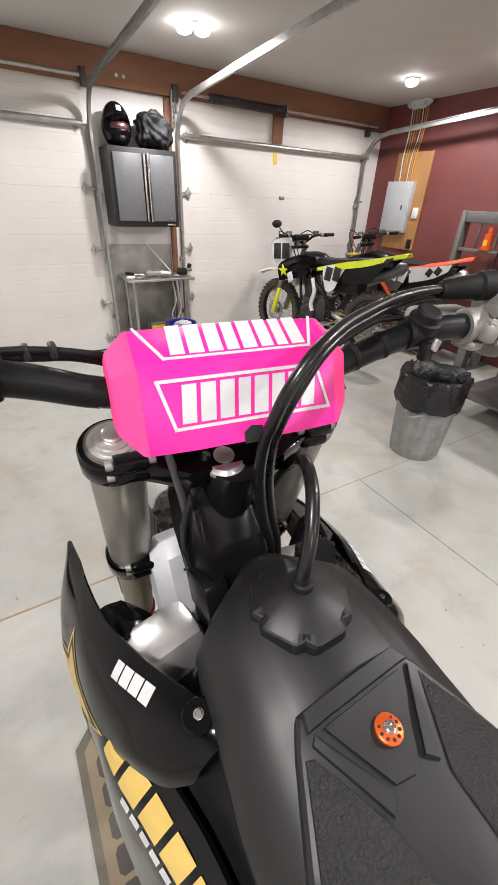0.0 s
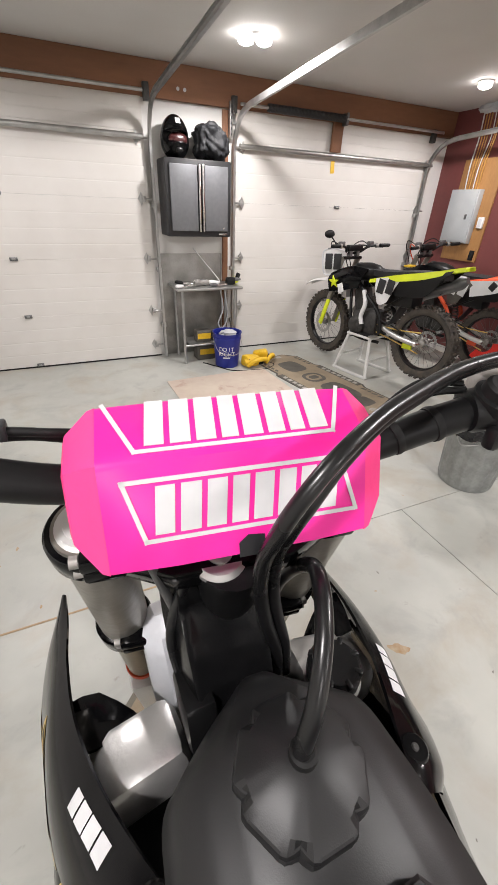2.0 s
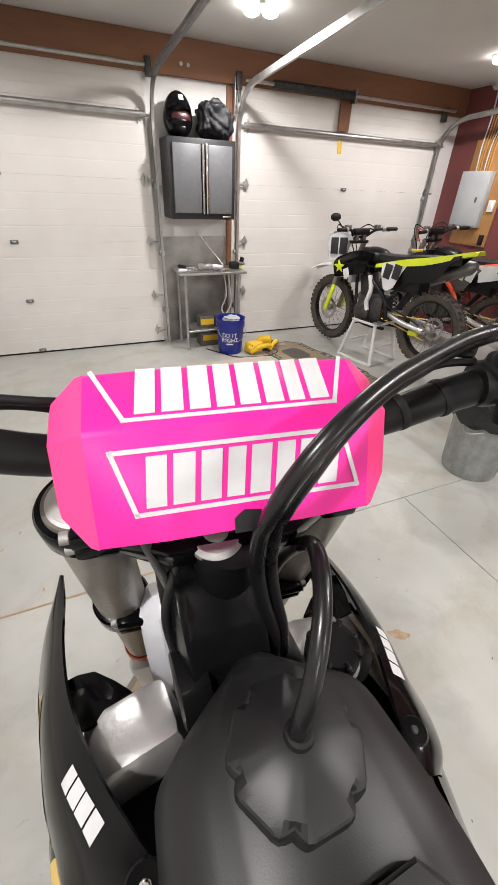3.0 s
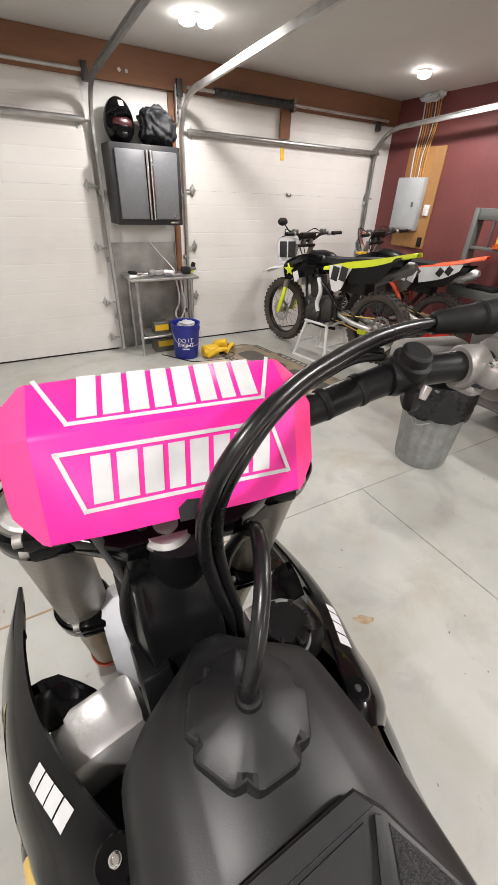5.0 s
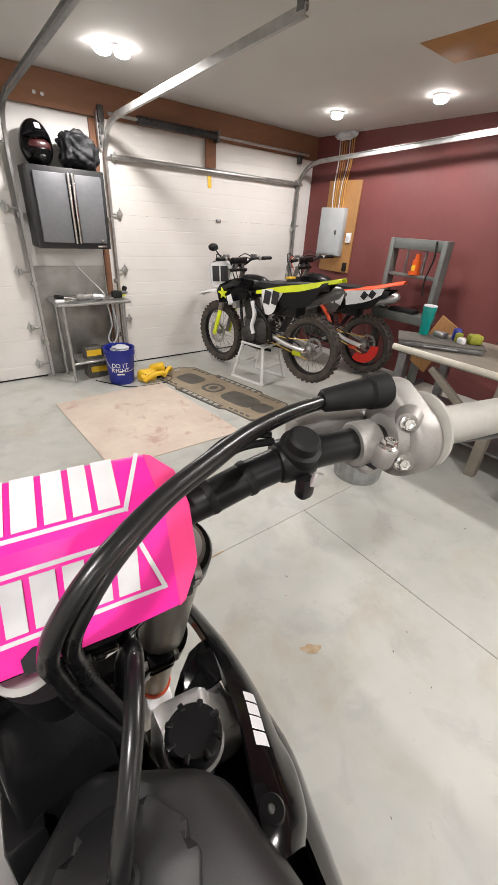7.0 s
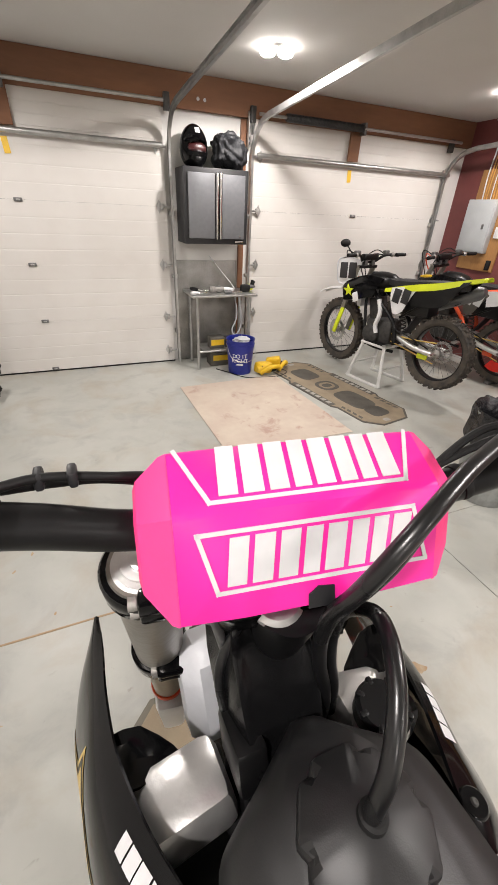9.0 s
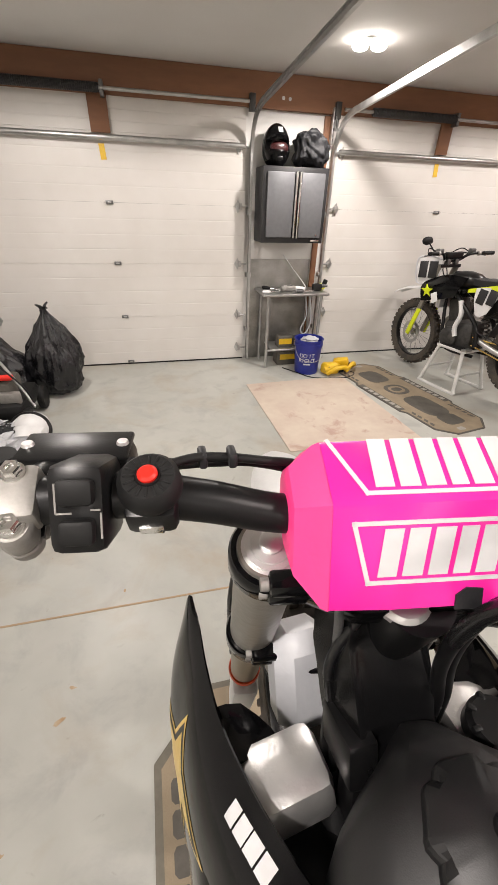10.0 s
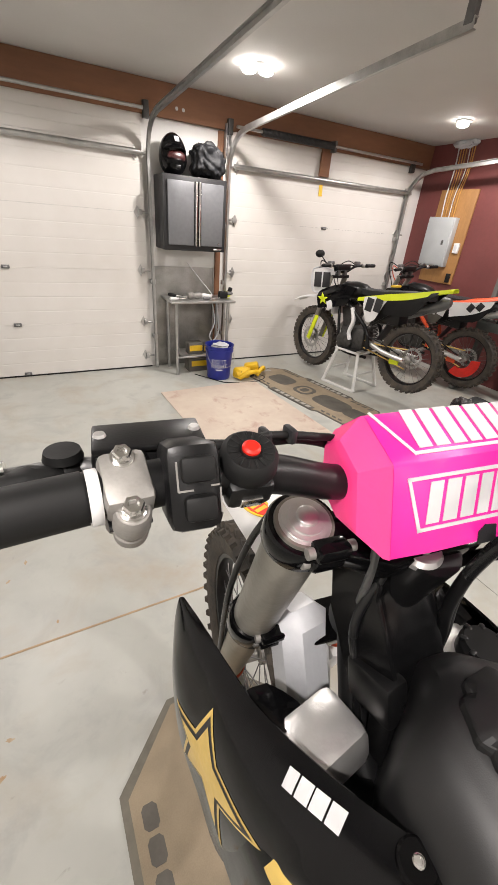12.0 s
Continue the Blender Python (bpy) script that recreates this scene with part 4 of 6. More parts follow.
part("bolt_boss", lathe(cr + Vector((0, -0.02, -0.009)), cr + Vector((0, -0.0235, 0.008)), [(0, 0.009), (0.1, 0.0098), (0.9, 0.0095), (1, 0.0085)], 22), ALLOY, bp)
# black strip draws the shaded split of this clamp too
part("clamp_gap_shade", box(cr + Vector((0, -0.008, -0.0105)), (0.0215, 0.03, 0.0015)), CABBLACK, bp)
flange_bolt(cr + Vector((0, -0.0235, 0.008)), (0, -0.2, 0.98), 0.006, 0.007, bp)
part("master_cylinder", box(S(0.262, 0.055, 1.352), (0.075, 0.03, 0.026), 0.008, Matrix.Rotation(radians(-14), 4, "Z")), ALLOY, bp, "grey brake master cylinder")
part("brake_lever", tube([S(0.3, 0.062, 1.346), S(0.33, 0.072, 1.342), S(0.37, 0.062, 1.338), S(0.46, 0.045, 1.334)], 0.007, 12, 5), DARKSTEEL, bp, "dark brake lever")
part("start_button", lathe(S(0.2036, 0.02, 1.354), S(0.2036, 0.012, 1.374), [(0, 0.0165), (0.5, 0.017), (0.55, 0.0135), (0.9, 0.013), (1, 0.0105)], 26), RUBBER, NB, "round black starter button")
part("start_clamp", lathe(S(0.188, 0.025, 1.347), S(0.216, 0.021, 1.351), [(0, 0.0165), (0.15, 0.018), (0.85, 0.018), (1, 0.0165)], 24), BLACK, NB)
part("start_lug", box(S(0.203, 0.004, 1.333), (0.014, 0.012, 0.02), 0.004), BLACK, NB)
part("start_plate", box(S(0.209, -0.001, 1.341), (0.01, 0.004, 0.012), 0.001, Matrix.Rotation(radians(25), 4, "Y")), SATIN, NB, "bright metal contact plate")
for k, (dz, db) in enumerate(((0.004, 0.004), (0.012, 0.009))):
    part("starter_wire", tube([S(0.19, 0.03 + db, 1.36 + dz * 0.4), S(0.165, 0.036 + db, 1.355 + dz), S(0.145, 0.04 + db, 1.345 + dz), S(0.115, 0.046, 1.332)], 0.0032, 8), RUBBER, NB)
for a, b, z in ((0.135, 0.036, 1.323), (0.165, 0.031, 1.335)):
    part("bar_strap", lathe(S(a - 0.003, b, z - 0.001), S(a + 0.003, b, z + 0.001), [(0, 0.0146), (0.5, 0.0152), (1, 0.0146)], 20), RUBBER, NB)

hz = S(0.303, 0.008, 1.356)
VB, VZ = V, Vector((0, 0, 1))


def cam_outline(k, n=40):
    """Hull of the drum circle and the smaller cable exit above it."""
    big, small = (0.0, -0.001, 0.0345), (0.021, 0.031, 0.0165)
    pts = []
    for i in range(n):
        a = 2 * math.pi * i / n
        d = (math.cos(a), math.sin(a))
        best = max((big, small), key=lambda c_: c_[0] * d[0] + c_[1] * d[1] + c_[2])
        pts.append((best[0] + best[2] * d[0], best[1] + best[2] * d[1]))
    return [(0.006 + (x - 0.006) * k, 0.008 + (y - 0.008) * k) for x, y in pts]


rings = [[hz + dr * o + VB * x + VZ * (y - 0.003) for x, y in cam_outline(k)] for o, k in ((-0.0075, 0.84), (-0.006, 0.93), (-0.0035, 0.985), (0.0, 1.0), (0.0135, 1.0), (0.0175, 0.97), (0.0195, 0.92), (0.02, 0.84))]
th_ = part("throttle_housing", skin(rings), ALLOY, NB, "cast alloy throttle housing", sharp=60)
for b, z in ((-0.012, 1.378), (-0.018, 1.343)):
    q0 = S(0.29, b + 0.003, z)
    part("bolt_boss", lathe(q0 + Vector((0.012, 0.006, 0)), q0, [(0, 0.0115), (0.75, 0.0098), (1, 0.0085)], 18), ALLOY, th_)
    flange_bolt(q0, (-0.6, -0.75, 0.28), 0.0052, 0.0065, th_)
part("inner_collar", lathe(hz - dr * 0.017, hz - dr * 0.006, [(0, 0.0165), (0.15, 0.021), (1, 0.024)], 28), ALLOY, th_)
part("throttle_flange", lathe(hz + dr * 0.024, hz + dr * 0.033, [(0, 0.024), (0.08, 0.0325), (0.3, 0.0355), (0.6, 0.0355), (0.85, 0.031), (1, 0.022)], 40), GRIP, th_, "grey grip flange")
part("throttle_grip", lathe(hz + dr * 0.03, hz + dr * 0.15, [(0, 0.021), (0.05, 0.0185), (0.3, 0.018), (0.95, 0.018), (1, 0.02)], 28), GRIP, th_, "pale grey rubber throttle grip")
boot = part("cable_boot", lathe(S(0.238, 0.039, 1.3865), S(0.302, 0.028, 1.392), [(0, 0.0075), (0.04, 0.0098), (0.5, 0.0125), (0.68, 0.0135), (0.7, 0.0152), (0.95, 0.0158), (1, 0.012)], 24), RUBBER, NB, "black rubber cable boot")

CABLE = [(-0.976, 4.006, 1.387), (-1.0, 4.005, 1.388), (-1.03, 4.004, 1.387), (-1.065, 4.0, 1.384), (-1.105, 3.989, 1.38), (-1.145, 3.977, 1.374), (-1.185, 3.963, 1.361), (-1.21, 3.96, 1.335), (-1.218, 3.967, 1.305), (-1.217, 3.981, 1.27), (-1.211, 3.993, 1.22), (-1.199, 4.0, 1.165), (-1.185, 4.0, 1.11), (-1.18, 4.0, 1.06)]
part("throttle_cable", tube(CABLE, 0.0062, 14, 6, radii=(0.0046, 0.0066)), HOSE, NB, "glossy black throttle cable")
off = [(0, 0.006, -0.0075), (0, 0.006, -0.0075), (0, 0.005, -0.008), (0.002, 0.005, -0.009), (0.004, 0.005, -0.0095), (0.006, 0.006, -0.0095), (0.009, 0.006, -0.009), (0.012, 0.004, -0.005), (0.0125, 0.003, 0), (0.0125, 0.003, 0), (0.0125, 0.003, 0), (0.012, 0.003, 0), (0.011, 0.003, 0), (0.011, 0.003, 0)]
part("throttle_cable", tube([Vector(p) + Vector(o) for p, o in zip(CABLE, off)], 0.0062, 14, 6, radii=(0.0042, 0.0064)), HOSE, NB, "glossy black throttle cable")
part("breather_hose", tube([(-1.222, 3.902, 1.155), (-1.219, 3.903, 1.18), (-1.212, 3.908, 1.205), (-1.202, 3.92, 1.225), (-1.19, 3.938, 1.24), (-1.178, 3.962, 1.247), (-1.169, 3.985, 1.24), (-1.164, 4.008, 1.215), (-1.162, 4.03, 1.18), (-1.165, 4.045, 1.14), (-1.17, 4.05, 1.08)], 0.0066, 14, 6), HOSE, NB, "black fuel breather hose")

# tank, cap and seat nose
def tank_ring(y, hw, top, low, edge=0.055):
    prof = [(-0.88, low), (-1.0, top - edge), (-0.86, top - edge * 0.42), (-0.62, top - edge * 0.14), (-0.5, top - 0.0035), (-0.45, top + 0.0005), (0, top + 0.002), (0.45, top + 0.0005), (0.5, top - 0.0035), (0.62, top - edge * 0.14), (0.86, top - edge * 0.42), (1.0, top - edge), (0.88, low)]
    return [Vector((MX + hw * a, y, z)) for a, z in prof]


TANK = [(3.992, 0.012, 1.1, 1.0), (3.978, 0.03, 1.126, 0.97), (3.952, 0.07, 1.136, 0.93), (3.93, 0.095, 1.139, 0.91), (3.89, 0.102, 1.139, 0.89), (3.84, 0.109, 1.131, 0.87), (3.8, 0.114, 1.118, 0.86), (3.72, 0.114, 1.105, 0.86), (3.6, 0.103, 1.095, 0.86), (3.45, 0.095, 1.09, 0.88)]
tank = part("fuel_tank", loft([tank_ring(*t) for t in TANK], 4), TANKBLACK, NB, "matt black plastic fuel tank", sharp=50)
cx, cy, cz = -1.2185, 3.902, 1.144


def flute(r, z, dr, dz, seg=72, n=6, half=0.21):
    """One ring of the cap: wide lobes with V-shaped cuts between them."""
    out = []
    for i in range(seg):
        a = 2 * math.pi * i / seg
        u = abs((a * n / (2 * math.pi) + 0.5) % 1 - 0.5)
        k = max(0.0, 1 - u / half)
        phi = (a - math.pi / n) % (2 * math.pi / n)
        phi = min(phi, 2 * math.pi / n - phi)
        rr = min(r, r * 0.935 / math.cos(phi)) - dr * k if dr or dz else r
        out.append(Vector((cx + rr * math.cos(a), cy + rr * math.sin(a), z - dz * k)))
    return out


cap = part("fuel_cap", skin([flute(0.05, cz - 0.016, 0.004, 0), flute(0.05, cz + 0.001, 0.006, 0), flute(0.0493, cz + 0.0045, 0.0075, 0), flute(0.0478, cz + 0.006, 0.0075, 0.0005), flute(0.0405, cz + 0.0105, 0.0012, 0.0002), flute(0.022, cz + 0.0185, 0, 0), flute(0.011, cz + 0.0215, 0, 0), flute(0.004, cz + 0.022, 0, 0)]), TANKBLACK, NB, "black faceted fuel cap", sharp=12)
part("hose_collar", lathe((cx, cy, cz + 0.02), (cx, cy, cz + 0.029), [(0, 0.0105), (0.8, 0.0098), (1, 0.0075)], 20), RUBBER, cap)

nose = [(-0.058, 3.828), (0.042, 3.83), (0.056, 3.814), (0.094, 3.74), (0.106, 3.64), (0.1, 3.45), (-0.1, 3.45), (-0.106, 3.64), (-0.099, 3.75), (-0.068, 3.812)]


def surf(x, y):
    """Height of the tank's crown at a plan point."""
    ys = [t[0] for t in TANK][::-1]
    top = float(np.interp(y, ys, [t[2] for t in TANK][::-1]))
    hw = float(np.interp(y, ys, [t[1] for t in TANK][::-1]))
    u = min(1, abs(x - MX) / hw)
    return top - 0.055 * max(0, u - 0.3) ** 2 * 1.2


def panel_over(poly, lift, thick, shrink=0.0, n=10):
    """A plate that follows the tank's crown."""
    c0 = Vector((sum(p[0] for p in poly) / len(poly), sum(p[1] for p in poly) / len(poly)))
    out = []
    for p, q in zip(poly, poly[1:] + poly[:1]):
        for k in range(n):
            v = Vector(p).lerp(Vector(q), k / n)
            out.append(v)
    rings = []
    for s, z in ((1.0, lift - thick), (1.0, lift - 0.002), (0.975, lift), (0.7, lift), (0.35, lift), (0.02, lift)):
        rings.append([Vector((MX + c0.x + (v.x - c0.x) * s, c0.y + (v.y - c0.y) * s, surf(MX + c0.x + (v.x - c0.x) * s, c0.y + (v.y - c0.y) * s) + z)) for v in out])
    return skin(rings)


sn = part("seat_nose", panel_over(nose, 0.014, 0.026), TANKBLACK, NB, "moulded black seat nose", sharp=30)
part("nose_recess", panel_over([(-0.045, 3.812), (0.037, 3.814), (0.008, 3.768), (-0.003, 3.76), (-0.02, 3.763)], 0.0165, 0.006), TANKBLACK, sn, "smooth inset panel", sharp=30)
part("nose_rim", panel_over([(-0.055, 3.8255), (0.04, 3.8275), (0.048, 3.8165), (-0.058, 3.8145)], 0.0195, 0.008), TANKBLACK, sn, "raised front rim", sharp=30)
part("nose_rim", panel_over([(0.046, 3.8135), (0.05, 3.811), (0.019, 3.757), (0.011, 3.764)], 0.0185, 0.008), TANKBLACK, sn, sharp=30)
part("nose_rim", panel_over([(-0.054, 3.8115), (-0.058, 3.808), (-0.033, 3.752), (-0.024, 3.759)], 0.0185, 0.008), TANKBLACK, sn, sharp=30)
for poly in ([(-0.066, 3.805), (-0.06, 3.803), (-0.036, 3.75), (-0.02, 3.67), (-0.095, 3.66), (-0.092, 3.75)], [(0.053, 3.807), (0.087, 3.745), (0.097, 3.66), (0.02, 3.67), (0.022, 3.75)]):
    part("grip_patch", panel_over(poly, 0.0155, 0.005), TEXTURED, sn, "textured black grip patch", sharp=30)
bz = 3.788
bc = Vector((-1.2215, bz, surf(-1.2215, bz) + 0.0172))
badge = part("screw_washer", lathe(bc, bc + Vector((0, -0.0002, 0.0035)), [(0, 0.0105), (0.8, 0.0105), (1, 0.0095)], 32), ORANGE, NB, "orange anodised dished washer")
for k in range(10):
    a = 2 * math.pi * k / 10
    part("washer_hole", lathe(bc + Vector((0.0077 * math.cos(a), 0.0077 * math.sin(a), 0.0034)), bc + Vector((0.0077 * math.cos(a), 0.0077 * math.sin(a), 0.0038)), [(0, 0.0014), (1, 0.0013)], 10), CABBLACK, badge)
bolt(bc + Vector((0, 0, 0.003)), (0, 0, 1), 0.0042, 0.0035, badge, "screw")

# side shrouds
SHL = [
    [(-1.391, 4.252, 0.986), (-1.397, 4.256, 0.983), (-1.403, 4.254, 0.962), (-1.409, 4.249, 0.93), (-1.412, 4.242, 0.89)],
    [(-1.388, 4.19, 1.006), (-1.402, 4.19, 0.996), (-1.416, 4.19, 0.97), (-1.427, 4.195, 0.93), (-1.428, 4.2, 0.885)],
    [(-1.387, 4.12, 1.027), (-1.404, 4.12, 1.01), (-1.42, 4.12, 0.975), (-1.436, 4.13, 0.92), (-1.438, 4.14, 0.85)],
    [(-1.380, 4.05, 1.043), (-1.405, 4.05, 1.016), (-1.42, 4.05, 0.975), (-1.432, 4.06, 0.9), (-1.434, 4.08, 0.82)],
    [(-1.362, 3.985, 1.059), (-1.392, 3.985, 1.03), (-1.412, 3.985, 0.982), (-1.424, 3.99, 0.9), (-1.426, 4.01, 0.79)],
    [(-1.341, 3.935, 1.069), (-1.369, 3.935, 1.046), (-1.386, 3.93, 1.02), (-1.398, 3.93, 0.995), (-1.402, 3.935, 0.965)],
    [(-1.316, 3.885, 1.079), (-1.338, 3.885, 1.071), (-1.358, 3.88, 1.05), (-1.37, 3.88, 1.03), (-1.374, 3.88, 1.01)],
    [(-1.312, 3.863, 1.076), (-1.326, 3.86, 1.069), (-1.338, 3.86, 1.055), (-1.346, 3.86, 1.042), (-1.35, 3.86, 1.032)],
]


for side in (-1, 1):
    rows = SHL if side < 0 else [[p + Vector((0.003, 0, 0.012)) for p in r] for r in mirrored(SHL)]
    shr = part("radiator_shroud", sheet(rows, 0.0035, 5, 4), GLOSSBLACK, NB, "glossy black side shroud with decals", sharp=45)
    sgn = -1 if side < 0 else 1

    def at_face(p, q, r, lift=0.001):
        """A frame on the shroud from three of its places, facing outwards."""
        x, y = (Vector(q) - Vector(p)), (Vector(r) - Vector(p))
        mm = basis(p, x, y)
        n = mm.to_3x3() @ Vector((0, 0, 1))
        if n.z < 0:
            mm = mm @ Matrix.Diagonal((1, 1, -1, 1))
            n = -n
        return Matrix.Translation(n * lift) @ mm

    fx = (lambda p: Vector(p)) if side < 0 else (lambda p: Vector((2 * MX - p[0] + 0.003, p[1], p[2] + 0.012)))
    tree = tree_of(shr)
    mm = at_face(fx((-1.388, 3.983, 1.034)), fx((-1.366, 3.928, 1.049)), fx((-1.376, 3.99, 1.05)), 0.004)
    for k, w in enumerate((0.0115, 0.0135, 0.014, 0.014)):
        x = (0, 0.0135, 0.0285, 0.0445)[k]
        part("logo_bar", drape([(x, 0.0), (x + w, 0.0), (x + w + 0.002, 0.0185), (x + 0.002, 0.0185)], mm, tree, 0.0007), PRINT, shr, "white printed mark")
    mm = basis(fx((-1.424, 4.03, 0.95)), (0, 1, 0), (0, 0, 1)) if side > 0 else basis(fx((-1.424, 4.03, 0.95)), (0, -1, 0), (0, 0, 1))
    for scale, mat, lift in ((1.0, GOLD, 0.0006), (0.88, CABBLACK, 0.0010), (0.72, GOLD, 0.0014)):
        star = ((-0.053, 0.04), (-0.064, -0.016), (-0.119, -0.043), (-0.075, -0.055), (-0.085, -0.112), (-0.034, -0.066), (0.018, -0.118), (0.004, -0.045), (0.062, 0.004), (-0.016, -0.002))
        sx, sy = -0.032, -0.03
        star = [(u * 1.06, v + 0.009) for u, v in star]
        pts = [((sx + (u - sx) * scale) * -side, sy + (v - sy) * scale) for u, v in star]
        part("star_decal", drape(pts, mm, tree, lift), mat, shr, "gold star decal" if mat is GOLD else "")
    wing = [[fx((MX - a, y, z)) for a, z in r] for y, r in ((4.06, ((0.185, 0.975), (0.203, 0.92), (0.21, 0.81))), (3.95, ((0.166, 1.0), (0.196, 0.953), (0.208, 0.82))), (3.87, ((0.142, 0.997), (0.176, 0.94), (0.197, 0.79))), (3.79, ((0.128, 0.99), (0.158, 0.925), (0.185, 0.76))), (3.6, ((0.116, 0.965), (0.14, 0.895), (0.172, 0.72))), (3.45, ((0.1, 0.945), (0.132, 0.88), (0.166, 0.7))))]
    wg = part("side_wing", sheet(wing, 0.005, 5, 4), GLOSSBLACK, NB, "black lower side wing with lettering blocks", sharp=45)
    mm = at_face(fx((MX - 0.193, 3.957, 0.957)), fx((MX - 0.153, 3.8, 0.93)), fx((MX - 0.168, 3.957, 0.997)), 0.012)
    # black sheet closes the open gap from tank to wing
    inner = [[fx((MX - a, y, z)) for a, z in r] for y, r in ((4.01, ((0.04, 0.945), (0.09, 0.955), (0.165, 0.945))), (3.93, ((0.07, 0.985), (0.11, 0.98), (0.165, 0.965))), (3.87, ((0.085, 1.02), (0.11, 0.995), (0.15, 0.965))), (3.79, ((0.09, 1.02), (0.108, 0.99), (0.135, 0.955))), (3.6, ((0.09, 1.0), (0.096, 0.97), (0.102, 0.95))), (3.45, ((0.08, 0.99), (0.088, 0.96), (0.095, 0.93))))]
    part("gap_fill_sheet", sheet(inner, 0.004, 4, 4), BLACK, NB, "black sheet filling the gap between tank and wing", sharp=45)
    tree = tree_of(wg)
    for k in range(6 if side < 0 else 0):
        part("logo_bar", drape([(0.0 + k * 0.035, 0.0), (0.028 + k * 0.035, 0.0), (0.03 + k * 0.035, 0.042), (0.002 + k * 0.035, 0.042)], mm, tree, 0.0008), GOLD, wg, "gold printed mark")
    for k in range(9 if side < 0 else 0):
        part("logo_bar", drape([(0.045 + k * 0.017, -0.024), (0.058 + k * 0.017, -0.024), (0.059 + k * 0.017, -0.007), (0.046 + k * 0.017, -0.007)], mm, tree, 0.0008), PRINT, wg, "white printed mark")
    bpos = fx((-1.33, 3.889, 1.0745))
    part("bolt_recess", lathe(bpos + Vector((0, 0, -0.003)), bpos + Vector((sgn * 0.0005, 0, 0.0025)), [(0, 0.016), (0.7, 0.0155), (1, 0.0135)] if side < 0 else [(0, 0.0125), (0.7, 0.012), (1, 0.0105)], 28), GLOSSBLACK, shr, "round bolt recess")
    bolt(bpos + Vector((0, 0, 0.0025)), (sgn * 0.3, -0.1, 0.95), 0.0042 if side < 0 else 0.003, 0.004 if side < 0 else 0.002, shr, mat=CHROME if side < 0 else ENGINE)

    # radiators behind the shrouds
    rad = part("radiator", box(fx((-1.325, 4.002, 1.006)), (0.09, 0.07, 0.056), 0.014, pose(0, 0, 0, -12, sgn * 8, sgn * -6), seg=2), SATIN, NB, "bare alloy radiator end tank")
    part("shroud_bracket", sheet([[fx((-1.384, 4.075, 1.025)), fx((-1.355, 4.07, 1.032)), fx((-1.325, 4.05, 1.008))], [fx((-1.379, 4.045, 1.03)), fx((-1.348, 4.045, 1.018)), fx((-1.318, 4.04, 1.0))], [fx((-1.371, 4.02, 1.03)), fx((-1.345, 4.022, 1.02)), fx((-1.315, 4.03, 0.985))]], 0.004, 2, 2), GLOSSBLACK, shr, "black bracket behind the shroud", sharp=20)
    part("radiator_core", box(fx((-1.322, 4.03, 0.83)), (0.1, 0.05, 0.26), 0.004), MATDARK, rad, "dark finned core")

rc = Vector((-1.128, 3.976, 1.078))
rcap = part("radiator_cap", lathe(rc - Vector((0, 0, 0.012)), rc + Vector((0, 0, 0.014)), [(0, 0.021), (0.2, 0.0275), (0.75, 0.0275), (0.85, 0.025), (1, 0.0235)], 32), BLACK, NB, "ribbed black radiator cap")
for k in range(8):
    a = 2 * math.pi * k / 8
    part("cap_rib", box(rc + Vector((0.0235 * math.cos(a), 0.0235 * math.sin(a), 0.011)), (0.009, 0.006, 0.008), 0.002, Matrix.Rotation(a, 4, "Z")), BLACK, rcap)
part("filler_neck", lathe(rc - Vector((0, 0, 0.05)), rc - Vector((0, 0, 0.01)), [(0, 0.024), (0.8, 0.024), (1, 0.03)], 28), SATIN, NB)

# frame head and triple clamps
AX = (Vector((0, 0, -1)) + V * 0.33).normalized()


def along(a, d, b=0.07, z=1.25):
    return S(a, b, z) + AX * d


HEAD = [(4.05, 1.222, 0.036, 0.0), (4.042, 1.214, 0.04, 0.002), (4.033, 1.185, 0.041, 0.006), (4.031, 1.171, 0.041, 0.0045), (4.014, 1.15, 0.041, 0.011), (3.992, 1.115, 0.04, 0.0125), (3.972, 1.085, 0.036, 0.008), (3.962, 1.07, 0.032, 0.002)]
rows = []
for y, z, hw, dip in HEAD:
    row = []
    for k in (-1.16, -1.06, -0.93, -0.7, -0.35, 0, 0.35, 0.7, 0.93, 1.06, 1.16):
        out = max(0.0, abs(k) - 0.93) / 0.23
        fall = dip * (1 - min(1, abs(k) / 0.9) ** 2)
        row.append((MX - 0.012 + k * hw, y + fall * 0.7 + 0.045 * out, z - fall * 0.7 - 0.05 * out ** 1.4))
    rows.append(row)
part("head_cover", sheet(rows, 0.004, 3, 2), SATINBLACK, NB, "satin black moulded steering head cover", sharp=50)
part("head_tube", rod(along(0, -0.005, 0.03, 1.225), along(0, 0.2, 0.03, 1.225), 0.032, seg=24), BLACK, NB)
sn_ = part("stem_nut", lathe(along(-0.012, -0.009, 0.03, 1.229), along(-0.012, 0.004, 0.03, 1.229), [(0, 0.009), (0.1, 0.011), (0.5, 0.011), (0.55, 0.016), (1, 0.016)], 24), ALLOY, NB, "bright steering stem nut")
part("clamp_washer", lathe(along(-0.012, -0.006, 0.03, 1.229), along(-0.012, 0.004, 0.03, 1.229), [(0, 0.02), (0.4, 0.024), (1, 0.024)], 32), SATIN, sn_, "bright dished washer")
part("nut_hex", lathe(along(-0.012, -0.012, 0.03, 1.222), along(-0.012, -0.003, 0.03, 1.222), [(0, 0.0095), (1, 0.0095)], 6), CHROME, sn_)
